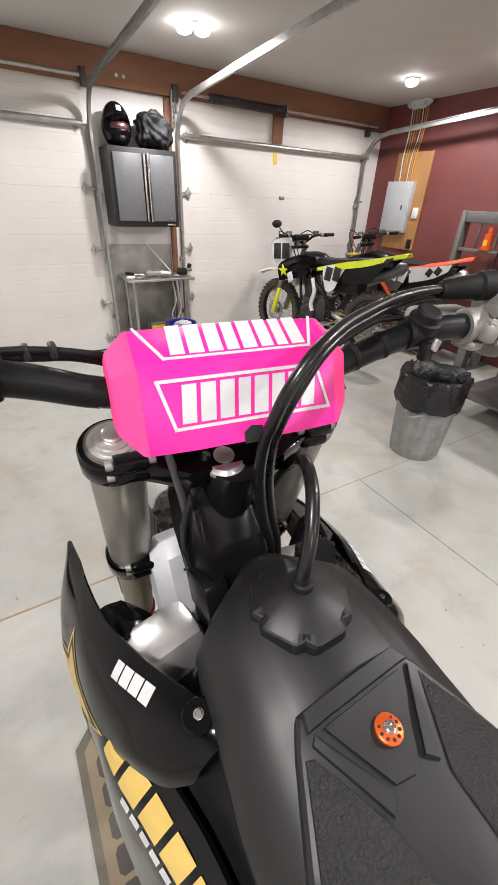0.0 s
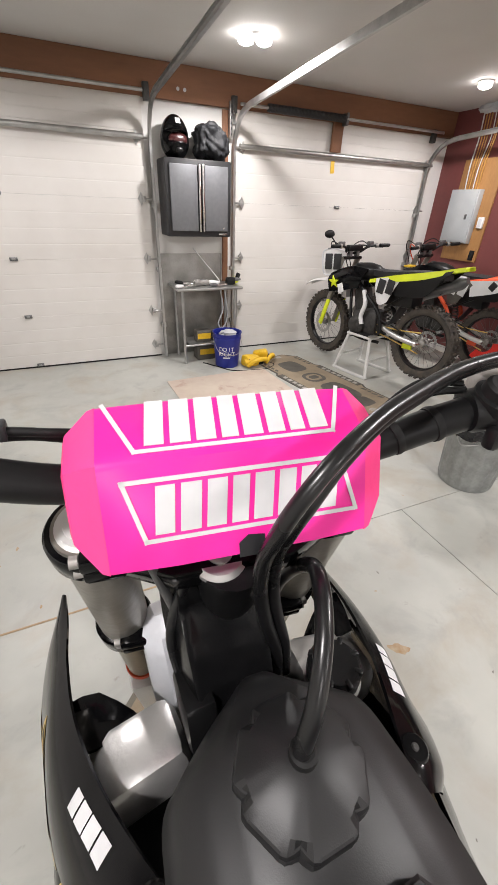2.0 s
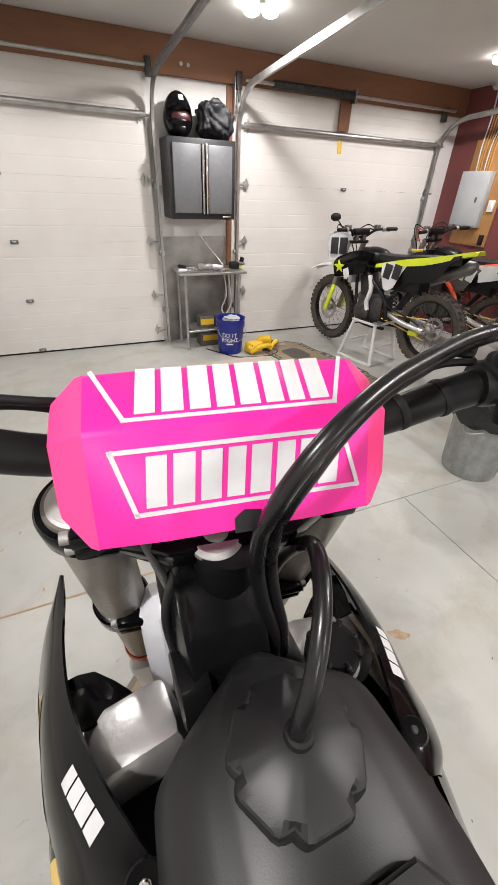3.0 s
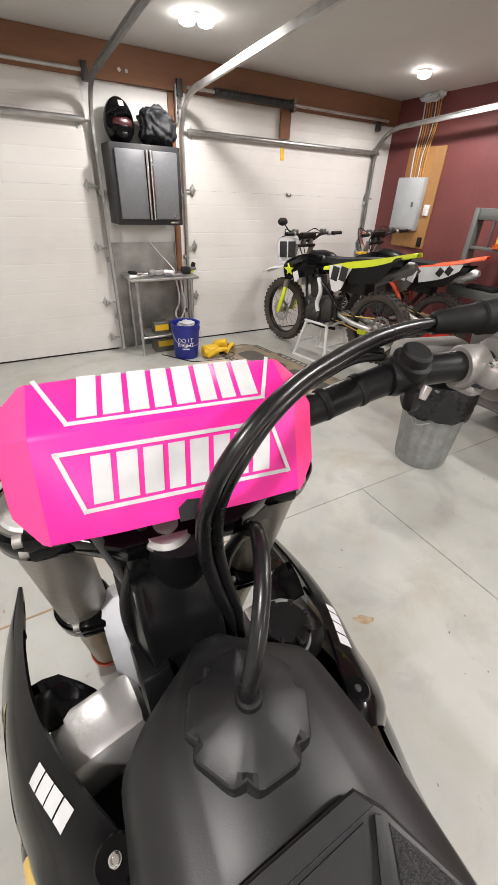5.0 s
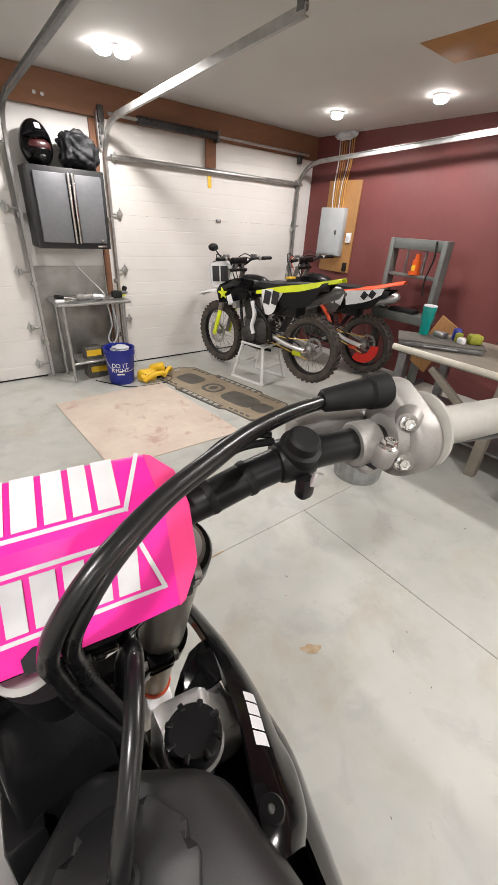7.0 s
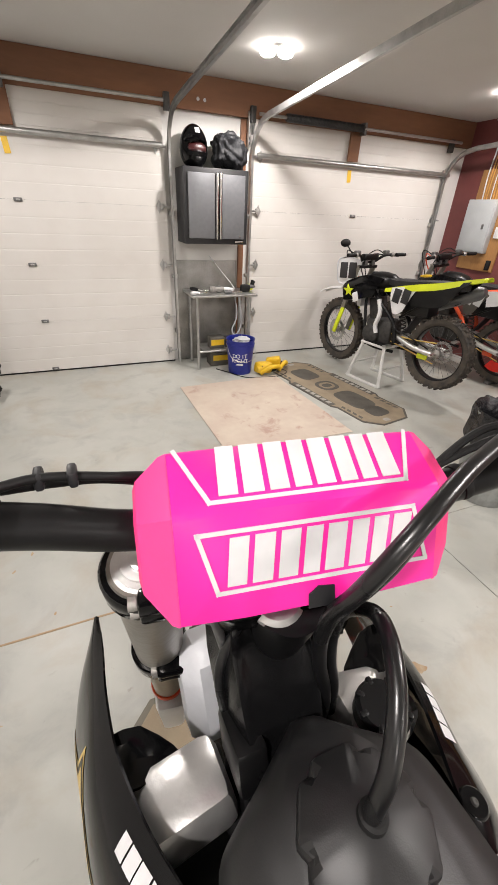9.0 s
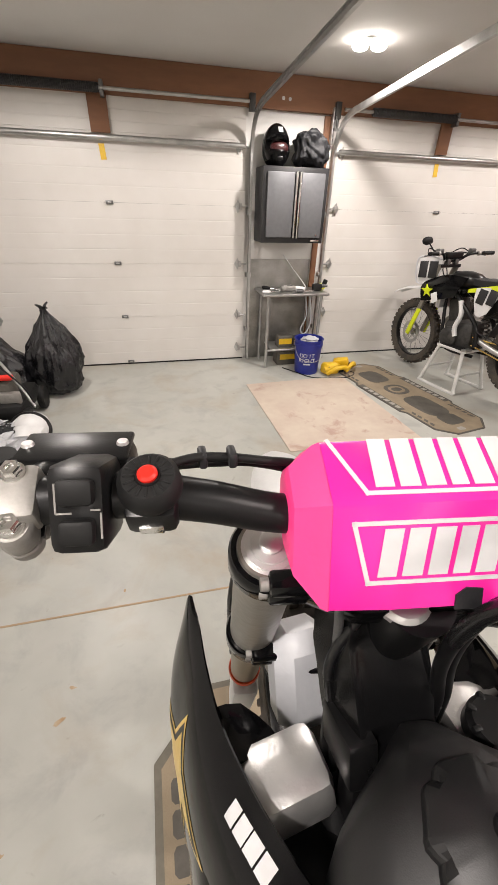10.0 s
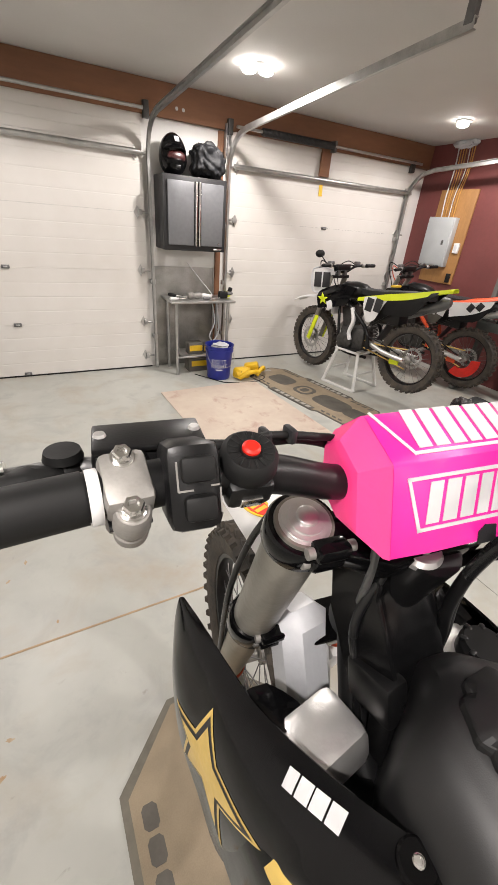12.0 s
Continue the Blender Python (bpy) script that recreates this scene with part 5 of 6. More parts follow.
for i, (a, b) in enumerate(((-0.04, 0.03), (0.04, 0.03))):
    part("frame_spar", tube([along(a * 0.4, 0.16, 0.02, 1.2), (MX + a * 1.3, 3.98, 0.96), (MX + a * 2.2, 3.8, 0.84), (MX + a * 2.6, 3.55, 0.7)], 0.02, 12, 5), BLACK, NB, "black frame spar")
for s in (-1, 1):
    a = 0.116 * s
    f = part("fork_leg", lathe(along(a, 0.0), along(a, 0.3), [(0, 0.0285), (0.03, 0.0305), (1, 0.0305)], 32), FORKGREY, NB, "grey anodised upper fork tube")
    part("fork_cap", lathe(along(a, -0.011), along(a, 0.004), [(0, 0.009), (0.06, 0.0105), (0.3, 0.0105), (0.36, 0.0175), (0.5, 0.018), (0.54, 0.0225), (0.66, 0.0225), (0.7, 0.0255), (0.8, 0.0255), (0.84, 0.0285), (1, 0.0285)], 32), SATIN, f, "bright machined fork cap")
    part("lower_tube", lathe(along(a, 0.3), along(a, 0.53), [(0, 0.0265), (1, 0.0255)], 28), FORKTAN, f, "tan fork tube below the clamp")
    part("seal_ring", lathe(along(a, 0.505), along(a, 0.52), [(0, 0.0285), (0.2, 0.0295), (0.8, 0.0295), (1, 0.0285)], 28), REDPL, f, "red fork seal ring")
    part("fork_guard", box(along(a, 0.67, 0.052), (0.05, 0.055, 0.28), 0.012, Matrix.Rotation(radians(-8), 4, "Z") @ Matrix.Rotation(radians(18), 4, "X")), WHITEPL, f, "white plastic fork guard")
    part("slider", lathe(along(a, 0.53), along(a, 0.84), [(0, 0.024), (0.8, 0.024), (1, 0.02)], 24), CHROME, f)
    for d0, nm in ((0.004, "upper_clamp"), (0.245, "lower_clamp")):
        c0 = along(a, d0)
        cl_ = part(nm, lathe(c0 - AX * 0.0, c0 + AX * (0.03 if d0 < 0.1 else 0.04), [(0, 0.034), (0.12, 0.0362), (0.88, 0.0362), (1, 0.034)], 32), GLOSSBLACK, NB, "black anodised triple clamp ring")
        for k, dz in enumerate((0.006, 0.024)):
            p = along(a - s * 0.012, d0 + dz) - V * 0.034
            part("clamp_bolt", lathe(p - U * 0.024, p + U * 0.024, [(0, 0.0055), (0.14, 0.0055), (0.15, 0.004), (0.85, 0.004), (0.86, 0.0055), (1, 0.0055)], 12), ALLOY, cl_)
            part("clamp_lug", box(p, (0.034, 0.02, 0.0145), 0.004, Matrix.Rotation(radians(-8), 4, "Z")), GLOSSBLACK, cl_)
for d0, hgt in ((0.006, 0.03), (0.245, 0.038)):
    m = basis(along(0, d0 + hgt / 2, 0.055), U, V)
    bm = prism([(-0.1, -0.02), (-0.05, -0.045), (0.05, -0.045), (0.1, -0.02), (0.1, 0.025), (0.04, 0.012), (-0.04, 0.012), (-0.1, 0.025)], -hgt / 2, hgt / 2, bevel=0.004)
    m = basis(along(0, d0 + hgt / 2, 0.055), U, U.cross(AX))
    bm.transform(m)
    part("clamp_bridge", bm, GLOSSBLACK, NB, "black triple clamp")
for a in (-0.05, 0.05):
    part("bar_mount", box(S(a, 0.044, 1.283), (0.032, 0.036, 0.06), 0.008, Matrix.Rotation(radians(-8), 4, "Z")), BLACK, NB, "black handlebar mount")
part("brake_hose", tube([along(-0.12, 0.03, 0.11, 1.26), along(-0.135, 0.12, 0.115, 1.26), along(-0.145, 0.25, 0.105, 1.26), along(-0.14, 0.45, 0.08, 1.26)], 0.0045, 10), HOSE, NB, "black brake hose beside the fork")
part("clutch_line", tube([S(-0.072, 0.022, 1.262), S(-0.06, 0.03, 1.2), (-1.262, 4.056, 1.112), (-1.259, 4.05, 1.088)], 0.0042, 10), DARKSTEEL, NB, "bare metal line beside the steering head")
part("line_boot", lathe((-1.26, 4.053, 1.1), (-1.262, 4.03, 1.06), [(0, 0.008), (0.5, 0.011), (1, 0.012)], 14), RUBBER, NB, "black rubber boot")
part("clutch_hose", tube([S(-0.03, 0.03, 1.24), S(-0.044, 0.03, 1.2), (-1.278, 4.04, 1.13), (-1.272, 4.02, 1.06), (-1.268, 4.0, 0.98)], 0.0048, 10), HOSE, NB, "black hose beside the head")
part("wiring_box", box((-1.267, 4.0, 1.075), (0.03, 0.06, 0.05), 0.006, pose(0, 0, 0, -20, 0, 0)), BLACK, NB, "black electrical connector cover")
part("coil_cover", box((-1.262, 3.978, 1.03), (0.026, 0.03, 0.085), 0.006, pose(0, 0, 0, -10, 0, 0)), BLACK, NB)
bm = box((-1.262, 4.122, 0.962), (0.078, 0.07, 0.15), 0.02, pose(0, 0, 0, -20, 0, 4), seg=1)
part("overflow_cover", bm, GREYPL, NB, "pale grey angular plastic cover")

# front mudguard and wheel
rows = []
for b, z, w in ((0.24, 1.03, 0.07), (0.29, 1.037, 0.078), (0.34, 1.04, 0.085), (0.5, 1.01, 0.085), (0.66, 0.945, 0.06), (0.72, 0.915, 0.03)):
    rows.append([S(-w, b, z - 0.03), S(-w * 0.8, b, z), S(-w * 0.3, b, z + 0.01), S(w * 0.3, b, z + 0.01), S(w * 0.8, b, z), S(w, b, z - 0.03)])
fen = part("front_fender", sheet(rows, 0.004, 4, 3), WHITEPL, NB, "white plastic front fender")
m = basis(S(-0.052, 0.33, 1.0495), U, V)
m = m @ pose(0, 0, 0, 0, 0, 25)
ov = lambda r, k: [(r * k * math.cos(2 * math.pi * i / 28), r * math.sin(2 * math.pi * i / 28)) for i in range(28)]
part("sticker", prism(ov(0.036, 0.62), 0, 0.001, m=m), YELLOW, fen, "yellow and red oval sticker")
part("sticker_field", prism(ov(0.031, 0.55), 0.001, 0.0016, m=m), REDBTN, fen)
for k in range(3):
    part("logo_bar", prism([(-0.013, -0.017 + k * 0.0125), (0.013, -0.017 + k * 0.0125), (0.013, -0.009 + k * 0.0125), (-0.013, -0.009 + k * 0.0125)], 0.0016, 0.0021, m=m), YELLOW, fen)


def wheel(parent, c, axle, R, wide, local=False, knobs=44, rim_mat=BLACK, sprocket=0.0, disc=0.0):
    """Knobbly tyre, rim, hub and spokes about an axle."""
    c, axle = Vector(c), Vector(axle).normalized()
    e1 = axle.cross(Vector((0, 0, 1))).normalized()
    e2 = e1.cross(axle).normalized()

    def P(ang, r, off):
        return c + r * (math.cos(ang) * e1 + math.sin(ang) * e2) + off * axle
    hgt = R * 0.24
    prof = [(R - hgt, -wide * 0.32), (R - hgt * 0.7, -wide * 0.47), (R - hgt * 0.3, -wide * 0.47), (R - 0.018, -wide * 0.3), (R - 0.012, 0), (R - 0.018, wide * 0.3), (R - hgt * 0.3, wide * 0.47), (R - hgt * 0.7, wide * 0.47), (R - hgt, wide * 0.32)]
    bm = skin([[P(2 * math.pi * i / 60, r, o) for r, o in prof] for i in range(60)], loop=True, caps=False)
    for i in range(knobs):
        for o, tilt in ((-0.42, 0.5), (-0.17, 0), (0.17, 0), (0.42, 0.5)):
            an = 2 * math.pi * (i + (0.5 if abs(o) < 0.3 else 0)) / knobs
            rad = R - (0.008 if abs(o) < 0.3 else 0.024)
            er = math.cos(an) * e1 + math.sin(an) * e2
            mm = basis(c + er * rad + axle * (o * wide), axle + er * (-tilt * (1 if o > 0 else -1)), er.cross(axle))
            own = bmesh.new()
            bmesh.ops.create_cube(own, size=1, matrix=mm @ Matrix.Diagonal((wide * 0.2, 2.3 * R / knobs, 0.024, 1)))
            vs = [bm.verts.new(v.co) for v in own.verts]
            own.verts.index_update()
            for f in own.faces:
                bm.faces.new([vs[v.index] for v in f.verts])
            own.free()
    ty_ = part("tyre", bm, TYRE, parent, "dusty knobbly tyre", local=local)
    rr = R - hgt
    bm = skin([[P(2 * math.pi * i / 60, r, o) for r, o in ((rr + 0.004, -wide * 0.3), (rr - 0.012, -wide * 0.26), (rr - 0.018, 0), (rr - 0.012, wide * 0.26), (rr + 0.004, wide * 0.3))] for i in range(60)], loop=True, caps=False)
    rim = part("rim", bm, rim_mat, parent, "dark wheel rim", local=local)
    hub = part("hub", lathe(c - axle * 0.045, c + axle * 0.045, [(0, 0.02), (0.1, 0.035), (0.25, 0.035), (0.3, 0.022), (0.7, 0.022), (0.75, 0.035), (0.9, 0.035), (1, 0.02)], 20), ALLOY, parent, "alloy hub", local=local)
    bm = None
    for i in range(28):
        an = 2 * math.pi * i / 28
        s = 1 if i % 2 else -1
        bm = rod(P(an + 0.25 * (1 if i % 4 < 2 else -1), 0.034, 0.03 * s), P(an, rr - 0.012, 0), 0.0016, seg=5, bm=bm)
    tagged(part("spokes", bm, DARKSTEEL, parent, "thin wire spokes", local=local), kind="stuff")
    for rad, side, mat, nm in ((disc, 1, STEEL, "brake_disc"), (sprocket, -1, STEEL, "sprocket")):
        if rad:
            o = side * 0.055
            n = 48
            bm = skin([[P(2 * math.pi * i / n, rad * (1 if i % 2 else (0.93 if nm == "sprocket" else 1)), o + dz) for i in range(n)] for dz in (-0.002, 0.002)], caps=False)
            own = skin([[P(2 * math.pi * i / n, rad * 0.72, o + dz) for i in range(n)] for dz in (-0.002, 0.002)], caps=False)
            bm = merge(bm, own)
            for dz in (-0.002, 0.002):
                bm = merge(bm, skin([[P(2 * math.pi * i / n, rad * k * (1 if k < 0.9 or i % 2 else (0.93 if nm == "sprocket" else 1)), o + dz) for i in range(n)] for k in (0.72, 1)], caps=False))
            for i in range(5):
                an = 2 * math.pi * i / 5
                bm = rod(P(an, 0.03, o), P(an, rad * 0.74, o), 0.006, seg=6, bm=bm)
            part(nm, bm, mat, parent, local=local)
    return ty_


wc = along(0, 0.80, 0.135, 1.26)
wheel(NB, wc, U, 0.345, 0.085)
rw = Vector((MX, wc.y - 1.48, wc.z - 0.01))
wheel(NB, rw, (1, 0, 0), 0.33, 0.115, sprocket=0.105)
seat_rows = [(3.62, 0.085, 1.105), (3.45, 0.088, 1.1), (3.25, 0.09, 1.1), (3.05, 0.085, 1.115), (2.9, 0.07, 1.125)]
part("seat", loft([[Vector((MX + w * a, y, z + dz)) for a, dz in ((-1.1, -0.09), (-1, -0.012), (-0.6, 0.004), (0.6, 0.004), (1, -0.012), (1.1, -0.09))] for y, w, z in seat_rows], 3), TEXTURED, NB, "black ribbed seat cover")
part("rear_fender", sheet([[(MX - w, y, z - 0.04), (MX - w * 0.7, y, z), (MX + w * 0.7, y, z), (MX + w, y, z - 0.04)] for y, z, w in ((3.3, 1.03, 0.1), (3.0, 1.07, 0.11), (2.8, 1.12, 0.1), (2.62, 1.15, 0.06))], 0.005, 3, 3), GLOSSBLACK, NB, "black rear fender")
for s in (-1, 1):
    part("swingarm", tube([(MX + 0.1 * s, rw.y, rw.z), (MX + 0.1 * s, rw.y + 0.3, rw.z + 0.02), (MX + 0.07 * s, 3.55, 0.6)], 0.025, 12), SATIN, NB, "alloy swingarm")
    part("subframe", tube([(MX + 0.09 * s, 3.5, 0.8), (MX + 0.09 * s, 3.2, 0.95), (MX + 0.07 * s, 2.9, 1.06)], 0.011, 8), BLACK, NB)
part("airbox", box((MX, 3.32, 0.9), (0.17, 0.3, 0.22), 0.03), BLACK, NB)
part("rear_axle", rod(rw - Vector((0.14, 0, 0)), rw + Vector((0.14, 0, 0)), 0.012), CHROME, NB)
part("axle", rod(wc - U * 0.13, wc + U * 0.13, 0.012), CHROME, NB)
part("engine", box((MX, 3.78, 0.62), (0.24, 0.36, 0.36), 0.05), ENGINE, NB, "dark engine cases")
part("cylinder", box((MX, 3.9, 0.82), (0.14, 0.14, 0.16), 0.02), ENGINE, NB)
part("skid_plate", box((MX, 3.78, 0.42), (0.2, 0.4, 0.04), 0.015), BLACK, NB)
st = thing("bike_stand", "white tubular bike stand under the motorcycle", "bike stand", (MX, 3.75, 0), "bike stands")


def stand(t, c, hgt, w0, w1, m):
    """Tapered tubular stand with a flat top; built about its own base."""
    for s in (-1, 1):
        part("side_hoop", tube([m @ Vector((s * w0, -w0, hgt - 0.02)), m @ Vector((s * w1 * 0.97, -w1, 0.05)), m @ Vector((s * w1, -w1 * 0.93, 0.012)), m @ Vector((s * w1, w1 * 0.93, 0.012)), m @ Vector((s * w1 * 0.97, w1, 0.05)), m @ Vector((s * w0, w0, hgt - 0.02))], 0.017, 12, 4), STAND, t)
        part("cross_bar", rod(m @ Vector((-w1 * 0.82, s * w1 * 0.82, hgt * 0.42)), m @ Vector((w1 * 0.82, s * w1 * 0.82, hgt * 0.42)), 0.011), STAND, t)
    bm = box((0, 0, hgt - 0.01), (2 * w0 + 0.04, 2 * w0 + 0.04, 0.02), 0.006)
    bm.transform(m)
    top = part("top_plate", bm, STAND, t)
    bm = box((0, 0, hgt + 0.004), (2 * w0, 2 * w0, 0.008), 0.003)
    bm.transform(m)
    part("rubber_pad", bm, RUBBER, top)


stand(st, None, 0.388, 0.11, 0.17, pose(MX, 3.75, 0))

# ---- the two bikes by the wall ----


def parked_bike(m, label, accent, tail, plate, plate_bar, frame_mat, guard, front_plate=True, L=1.28, turn=-2):
    """A motocross bike about its rear axle's foot: x forwards, y to its left."""
    t = tagged(new("dirt_bike"), label, "motorcycle", "parked dirt bikes")
    t.matrix_world = m
    q = lambda name, bm, mat, lab="", par=None, sharp=38: part(name, bm, mat, par or t, lab, sharp, local=True)
    steer = Matrix.Translation((L - 0.3, 0, 1.0)) @ Matrix.Rotation(radians(turn), 4, "Z") @ Matrix.Translation((-(L - 0.3), 0, -1.0))
    G = lambda x, y, z: steer @ Vector((x, y, z))
    ax = (G(0, 1, 0) - G(0, 0, 0)).normalized()
    wheel(t, G(L, 0, 0.345), ax, 0.345, 0.085, True, 38, disc=0.12)
    wheel(t, (0, 0, 0.33), (0, 1, 0), 0.33, 0.115, True, 34, sprocket=0.105)
    for s in (-1, 1):
        q("fork_leg", rod(G(L, 0.1 * s, 0.345), G(L - 0.29, 0.1 * s, 1.03), 0.024, 0.029), FORKGREY, "fork leg")
        q("fork_guard", box(G(L - 0.07, 0.115 * s, 0.47), (0.05, 0.022, 0.3), 0.008, steer.to_3x3().to_4x4() @ Matrix.Rotation(radians(-23), 4, "Y")), guard, "coloured fork guard")
        q("grip", rod(G(L - 0.4, 0.28 * s, 1.13), G(L - 0.42, 0.39 * s, 1.13), 0.017), RUBBER)
        q("hand_lever", tube([G(L - 0.36, 0.24 * s, 1.13), G(L - 0.33, 0.28 * s, 1.12), G(L - 0.35, 0.38 * s, 1.11)], 0.006, 8), DARKSTEEL)
        q("radiator_shroud", sheet([[(L - 0.62, 0.1 * s, 0.93), (L - 0.6, 0.15 * s, 0.86), (L - 0.55, 0.15 * s, 0.76)], [(L - 0.4, 0.12 * s, 0.95), (L - 0.38, 0.19 * s, 0.85), (L - 0.36, 0.18 * s, 0.72)], [(L - 0.18, 0.15 * s, 0.88), (L - 0.17, 0.19 * s, 0.82), (L - 0.2, 0.19 * s, 0.7)]], 0.005), GLOSSBLACK, "black radiator shroud")
        q("side_plate", sheet([[(0.24, 0.128 * s, 0.885), (0.3, 0.138 * s, 0.79), (0.37, 0.138 * s, 0.66)], [(0.38, 0.13 * s, 0.875), (0.41, 0.145 * s, 0.77), (0.43, 0.142 * s, 0.63)], [(0.53, 0.125 * s, 0.86), (0.52, 0.14 * s, 0.77), (0.48, 0.136 * s, 0.64)]], 0.004), plate, "number side plate")
        for k in range(2):
            x = 0.325 + k * 0.1
            q("number_bar", box((x + 0.02, 0.148 * s, 0.795), (0.08, 0.008, 0.125), 0.004, Matrix.Rotation(radians(-12), 4, "Y")), plate_bar, "plain number block")
        q("frame_rail", tube([(L - 0.34, 0.03 * s, 0.92), (L - 0.6, 0.11 * s, 0.74), (L - 0.82, 0.12 * s, 0.55), (L - 0.86, 0.11 * s, 0.36)], 0.02, 10), frame_mat, "frame rail")
        q("cradle_rail", tube([(L - 0.36, 0.03 * s, 0.86), (L - 0.42, 0.07 * s, 0.55), (L - 0.5, 0.09 * s, 0.3), (L - 0.85, 0.1 * s, 0.27)], 0.016, 10), BLACK)
        q("swingarm", tube([(0.0, 0.1 * s, 0.33), (0.22, 0.1 * s, 0.36), (0.44, 0.07 * s, 0.42)], 0.024, 10), SATIN, "alloy swingarm")
        q("footpeg", box((L - 0.86, 0.2 * s, 0.34), (0.05, 0.09, 0.02), 0.004), STEEL)
        q("subframe", tube([(0.42, 0.09 * s, 0.6), (0.15, 0.09 * s, 0.76), (-0.1, 0.07 * s, 0.86)], 0.01, 8), BLACK)
    q("handlebar", tube([G(L - 0.42, -0.4, 1.13), G(L - 0.36, -0.18, 1.125), G(L - 0.31, -0.08, 1.07), G(L - 0.31, 0.08, 1.07), G(L - 0.36, 0.18, 1.125), G(L - 0.42, 0.4, 1.13)], 0.013, 12), BARBLACK)
    q("bar_pad", box(G(L - 0.32, 0, 1.11), (0.06, 0.2, 0.06), 0.015, steer.to_3x3().to_4x4()), BLACK, "dark bar pad")
    for s in (-1, 1):
        q("lever_reservoir", box(G(L - 0.34, 0.2 * s, 1.15), (0.05, 0.06, 0.04), 0.01, steer.to_3x3().to_4x4()), DARKSTEEL)
        q("control_cable", tube([G(L - 0.33, 0.22 * s, 1.12), G(L - 0.2, 0.15 * s, 1.13), G(L - 0.16, 0.06 * s, 1.02), G(L - 0.24, 0.03 * s, 0.9)], 0.006, 8), REDPL if s > 0 else RUBBER)
    for s in (-1, 1):
        q("bar_clamp", box(G(L - 0.31, 0.05 * s, 1.06), (0.05, 0.04, 0.06), 0.008, steer.to_3x3().to_4x4()), DARKSTEEL)
        q("perch", lathe(G(L - 0.375, 0.235 * s, 1.128), G(L - 0.385, 0.265 * s, 1.13), [(0, 0.018), (0.2, 0.022), (0.8, 0.022), (1, 0.018)], 14), ALLOY, "alloy lever perch")
        q("brake_hose", tube([G(L - 0.31, 0.2 * s, 1.14), G(L - 0.2, 0.2 * s, 1.17), G(L - 0.13, 0.12 * s, 1.08), G(L - 0.2, 0.1 * s, 0.88), G(L - 0.1, 0.12 * s, 0.6)], 0.005, 8), RUBBER)
    q("triple_clamp", box(G(L - 0.29, 0, 1.02), (0.07, 0.24, 0.03), 0.008, steer.to_3x3().to_4x4()), BLACK)
    q("lower_clamp", box(G(L - 0.21, 0, 0.83), (0.07, 0.24, 0.035), 0.008, steer.to_3x3().to_4x4()), BLACK)
    rows = [[G(x, -w, z - 0.02), G(x, -w * 0.6, z), G(x, w * 0.6, z), G(x, w, z - 0.02)] for x, z, w in ((L - 0.32, 0.78, 0.06), (L - 0.1, 0.81, 0.08), (L + 0.15, 0.8, 0.085), (L + 0.36, 0.74, 0.05))]
    q("front_fender", sheet(rows, 0.004, 3, 3), plate if front_plate else BLACK, "front fender")
    if front_plate:
        pl = q("number_plate", sheet([[G(L - 0.32, 0.1, 1.07), G(L - 0.31, 0.105, 0.98), G(L - 0.26, 0.1, 0.88)], [G(L - 0.2, 0.15, 1.1), G(L - 0.19, 0.155, 0.98), G(L - 0.17, 0.14, 0.86)], [G(L - 0.08, 0.18, 1.08), G(L - 0.07, 0.185, 0.98), G(L - 0.08, 0.16, 0.87)]], 0.004), WHITEPL, "white wrap-round number plate")
        for k in range(2):
            q("number_bar", box(G(L - 0.24 + 0.095 * k, 0.143 + 0.031 * k, 0.985), (0.082, 0.008, 0.15), 0.003, Matrix.Rotation(radians(18), 4, "Z")), CABBLACK, "plain number block", pl)
        q("plate_edge", tube([G(L - 0.33, 0.098, 1.07), G(L - 0.2, 0.15, 1.105), G(L - 0.075, 0.182, 1.085), G(L - 0.065, 0.187, 0.98), G(L - 0.075, 0.162, 0.865), G(L - 0.17, 0.142, 0.855), G(L - 0.265, 0.1, 0.875)], 0.008, 8), GREYPL, "grey-green plate border", pl)
        q("side_stripe", sheet([[(0.62, 0.112, 0.845), (0.62, 0.118, 0.815)], [(0.3, 0.132, 0.9), (0.3, 0.14, 0.845)], [(0.02, 0.125, 0.935), (0.02, 0.132, 0.88)], [(-0.28, 0.06, 0.985), (-0.28, 0.064, 0.965)]], 0.005), accent, "fluorescent side stripe")
        q("tail_light", box((0.28, 0.0, 0.97), (0.06, 0.09, 0.02), 0.006), YELLOW)
    if front_plate:
        q("rear_mirror", lump(G(L - 0.3, 0.33, 1.235), (0.02, 0.065, 0.035), 7, 0.05), RUBBER, "black folding mirror")
        q("mirror_stem", rod(G(L - 0.38, 0.29, 1.13), G(L - 0.31, 0.32, 1.22), 0.006), RUBBER)
        q("frame_guard", tube([(L - 0.62, 0.125, 0.74), (L - 0.66, 0.135, 0.62), (L - 0.62, 0.13, 0.5), (L - 0.64, 0.13, 0.42)], 0.022, 10), WHITEPL, "white frame guard")
        q("logo_patch", box((L - 0.36, 0.19, 0.745), (0.07, 0.01, 0.09), 0.004, Matrix.Rotation(radians(20), 4, "Y")), WHITEPL, "white shroud logo")
        pts = []
        for k in range(10):
            a = math.pi / 2 + math.pi * k / 5
            r = 0.065 if k % 2 == 0 else 0.026
            pts.append((r * math.cos(a), r * math.sin(a)))
        mm = basis((L - 0.27, 0.203, 0.8), (1, 0.1, 0), (0, 0.3, 1))
        q("star_decal", prism(pts, -0.006, 0.006, m=mm), FLUO, "fluorescent star decal")
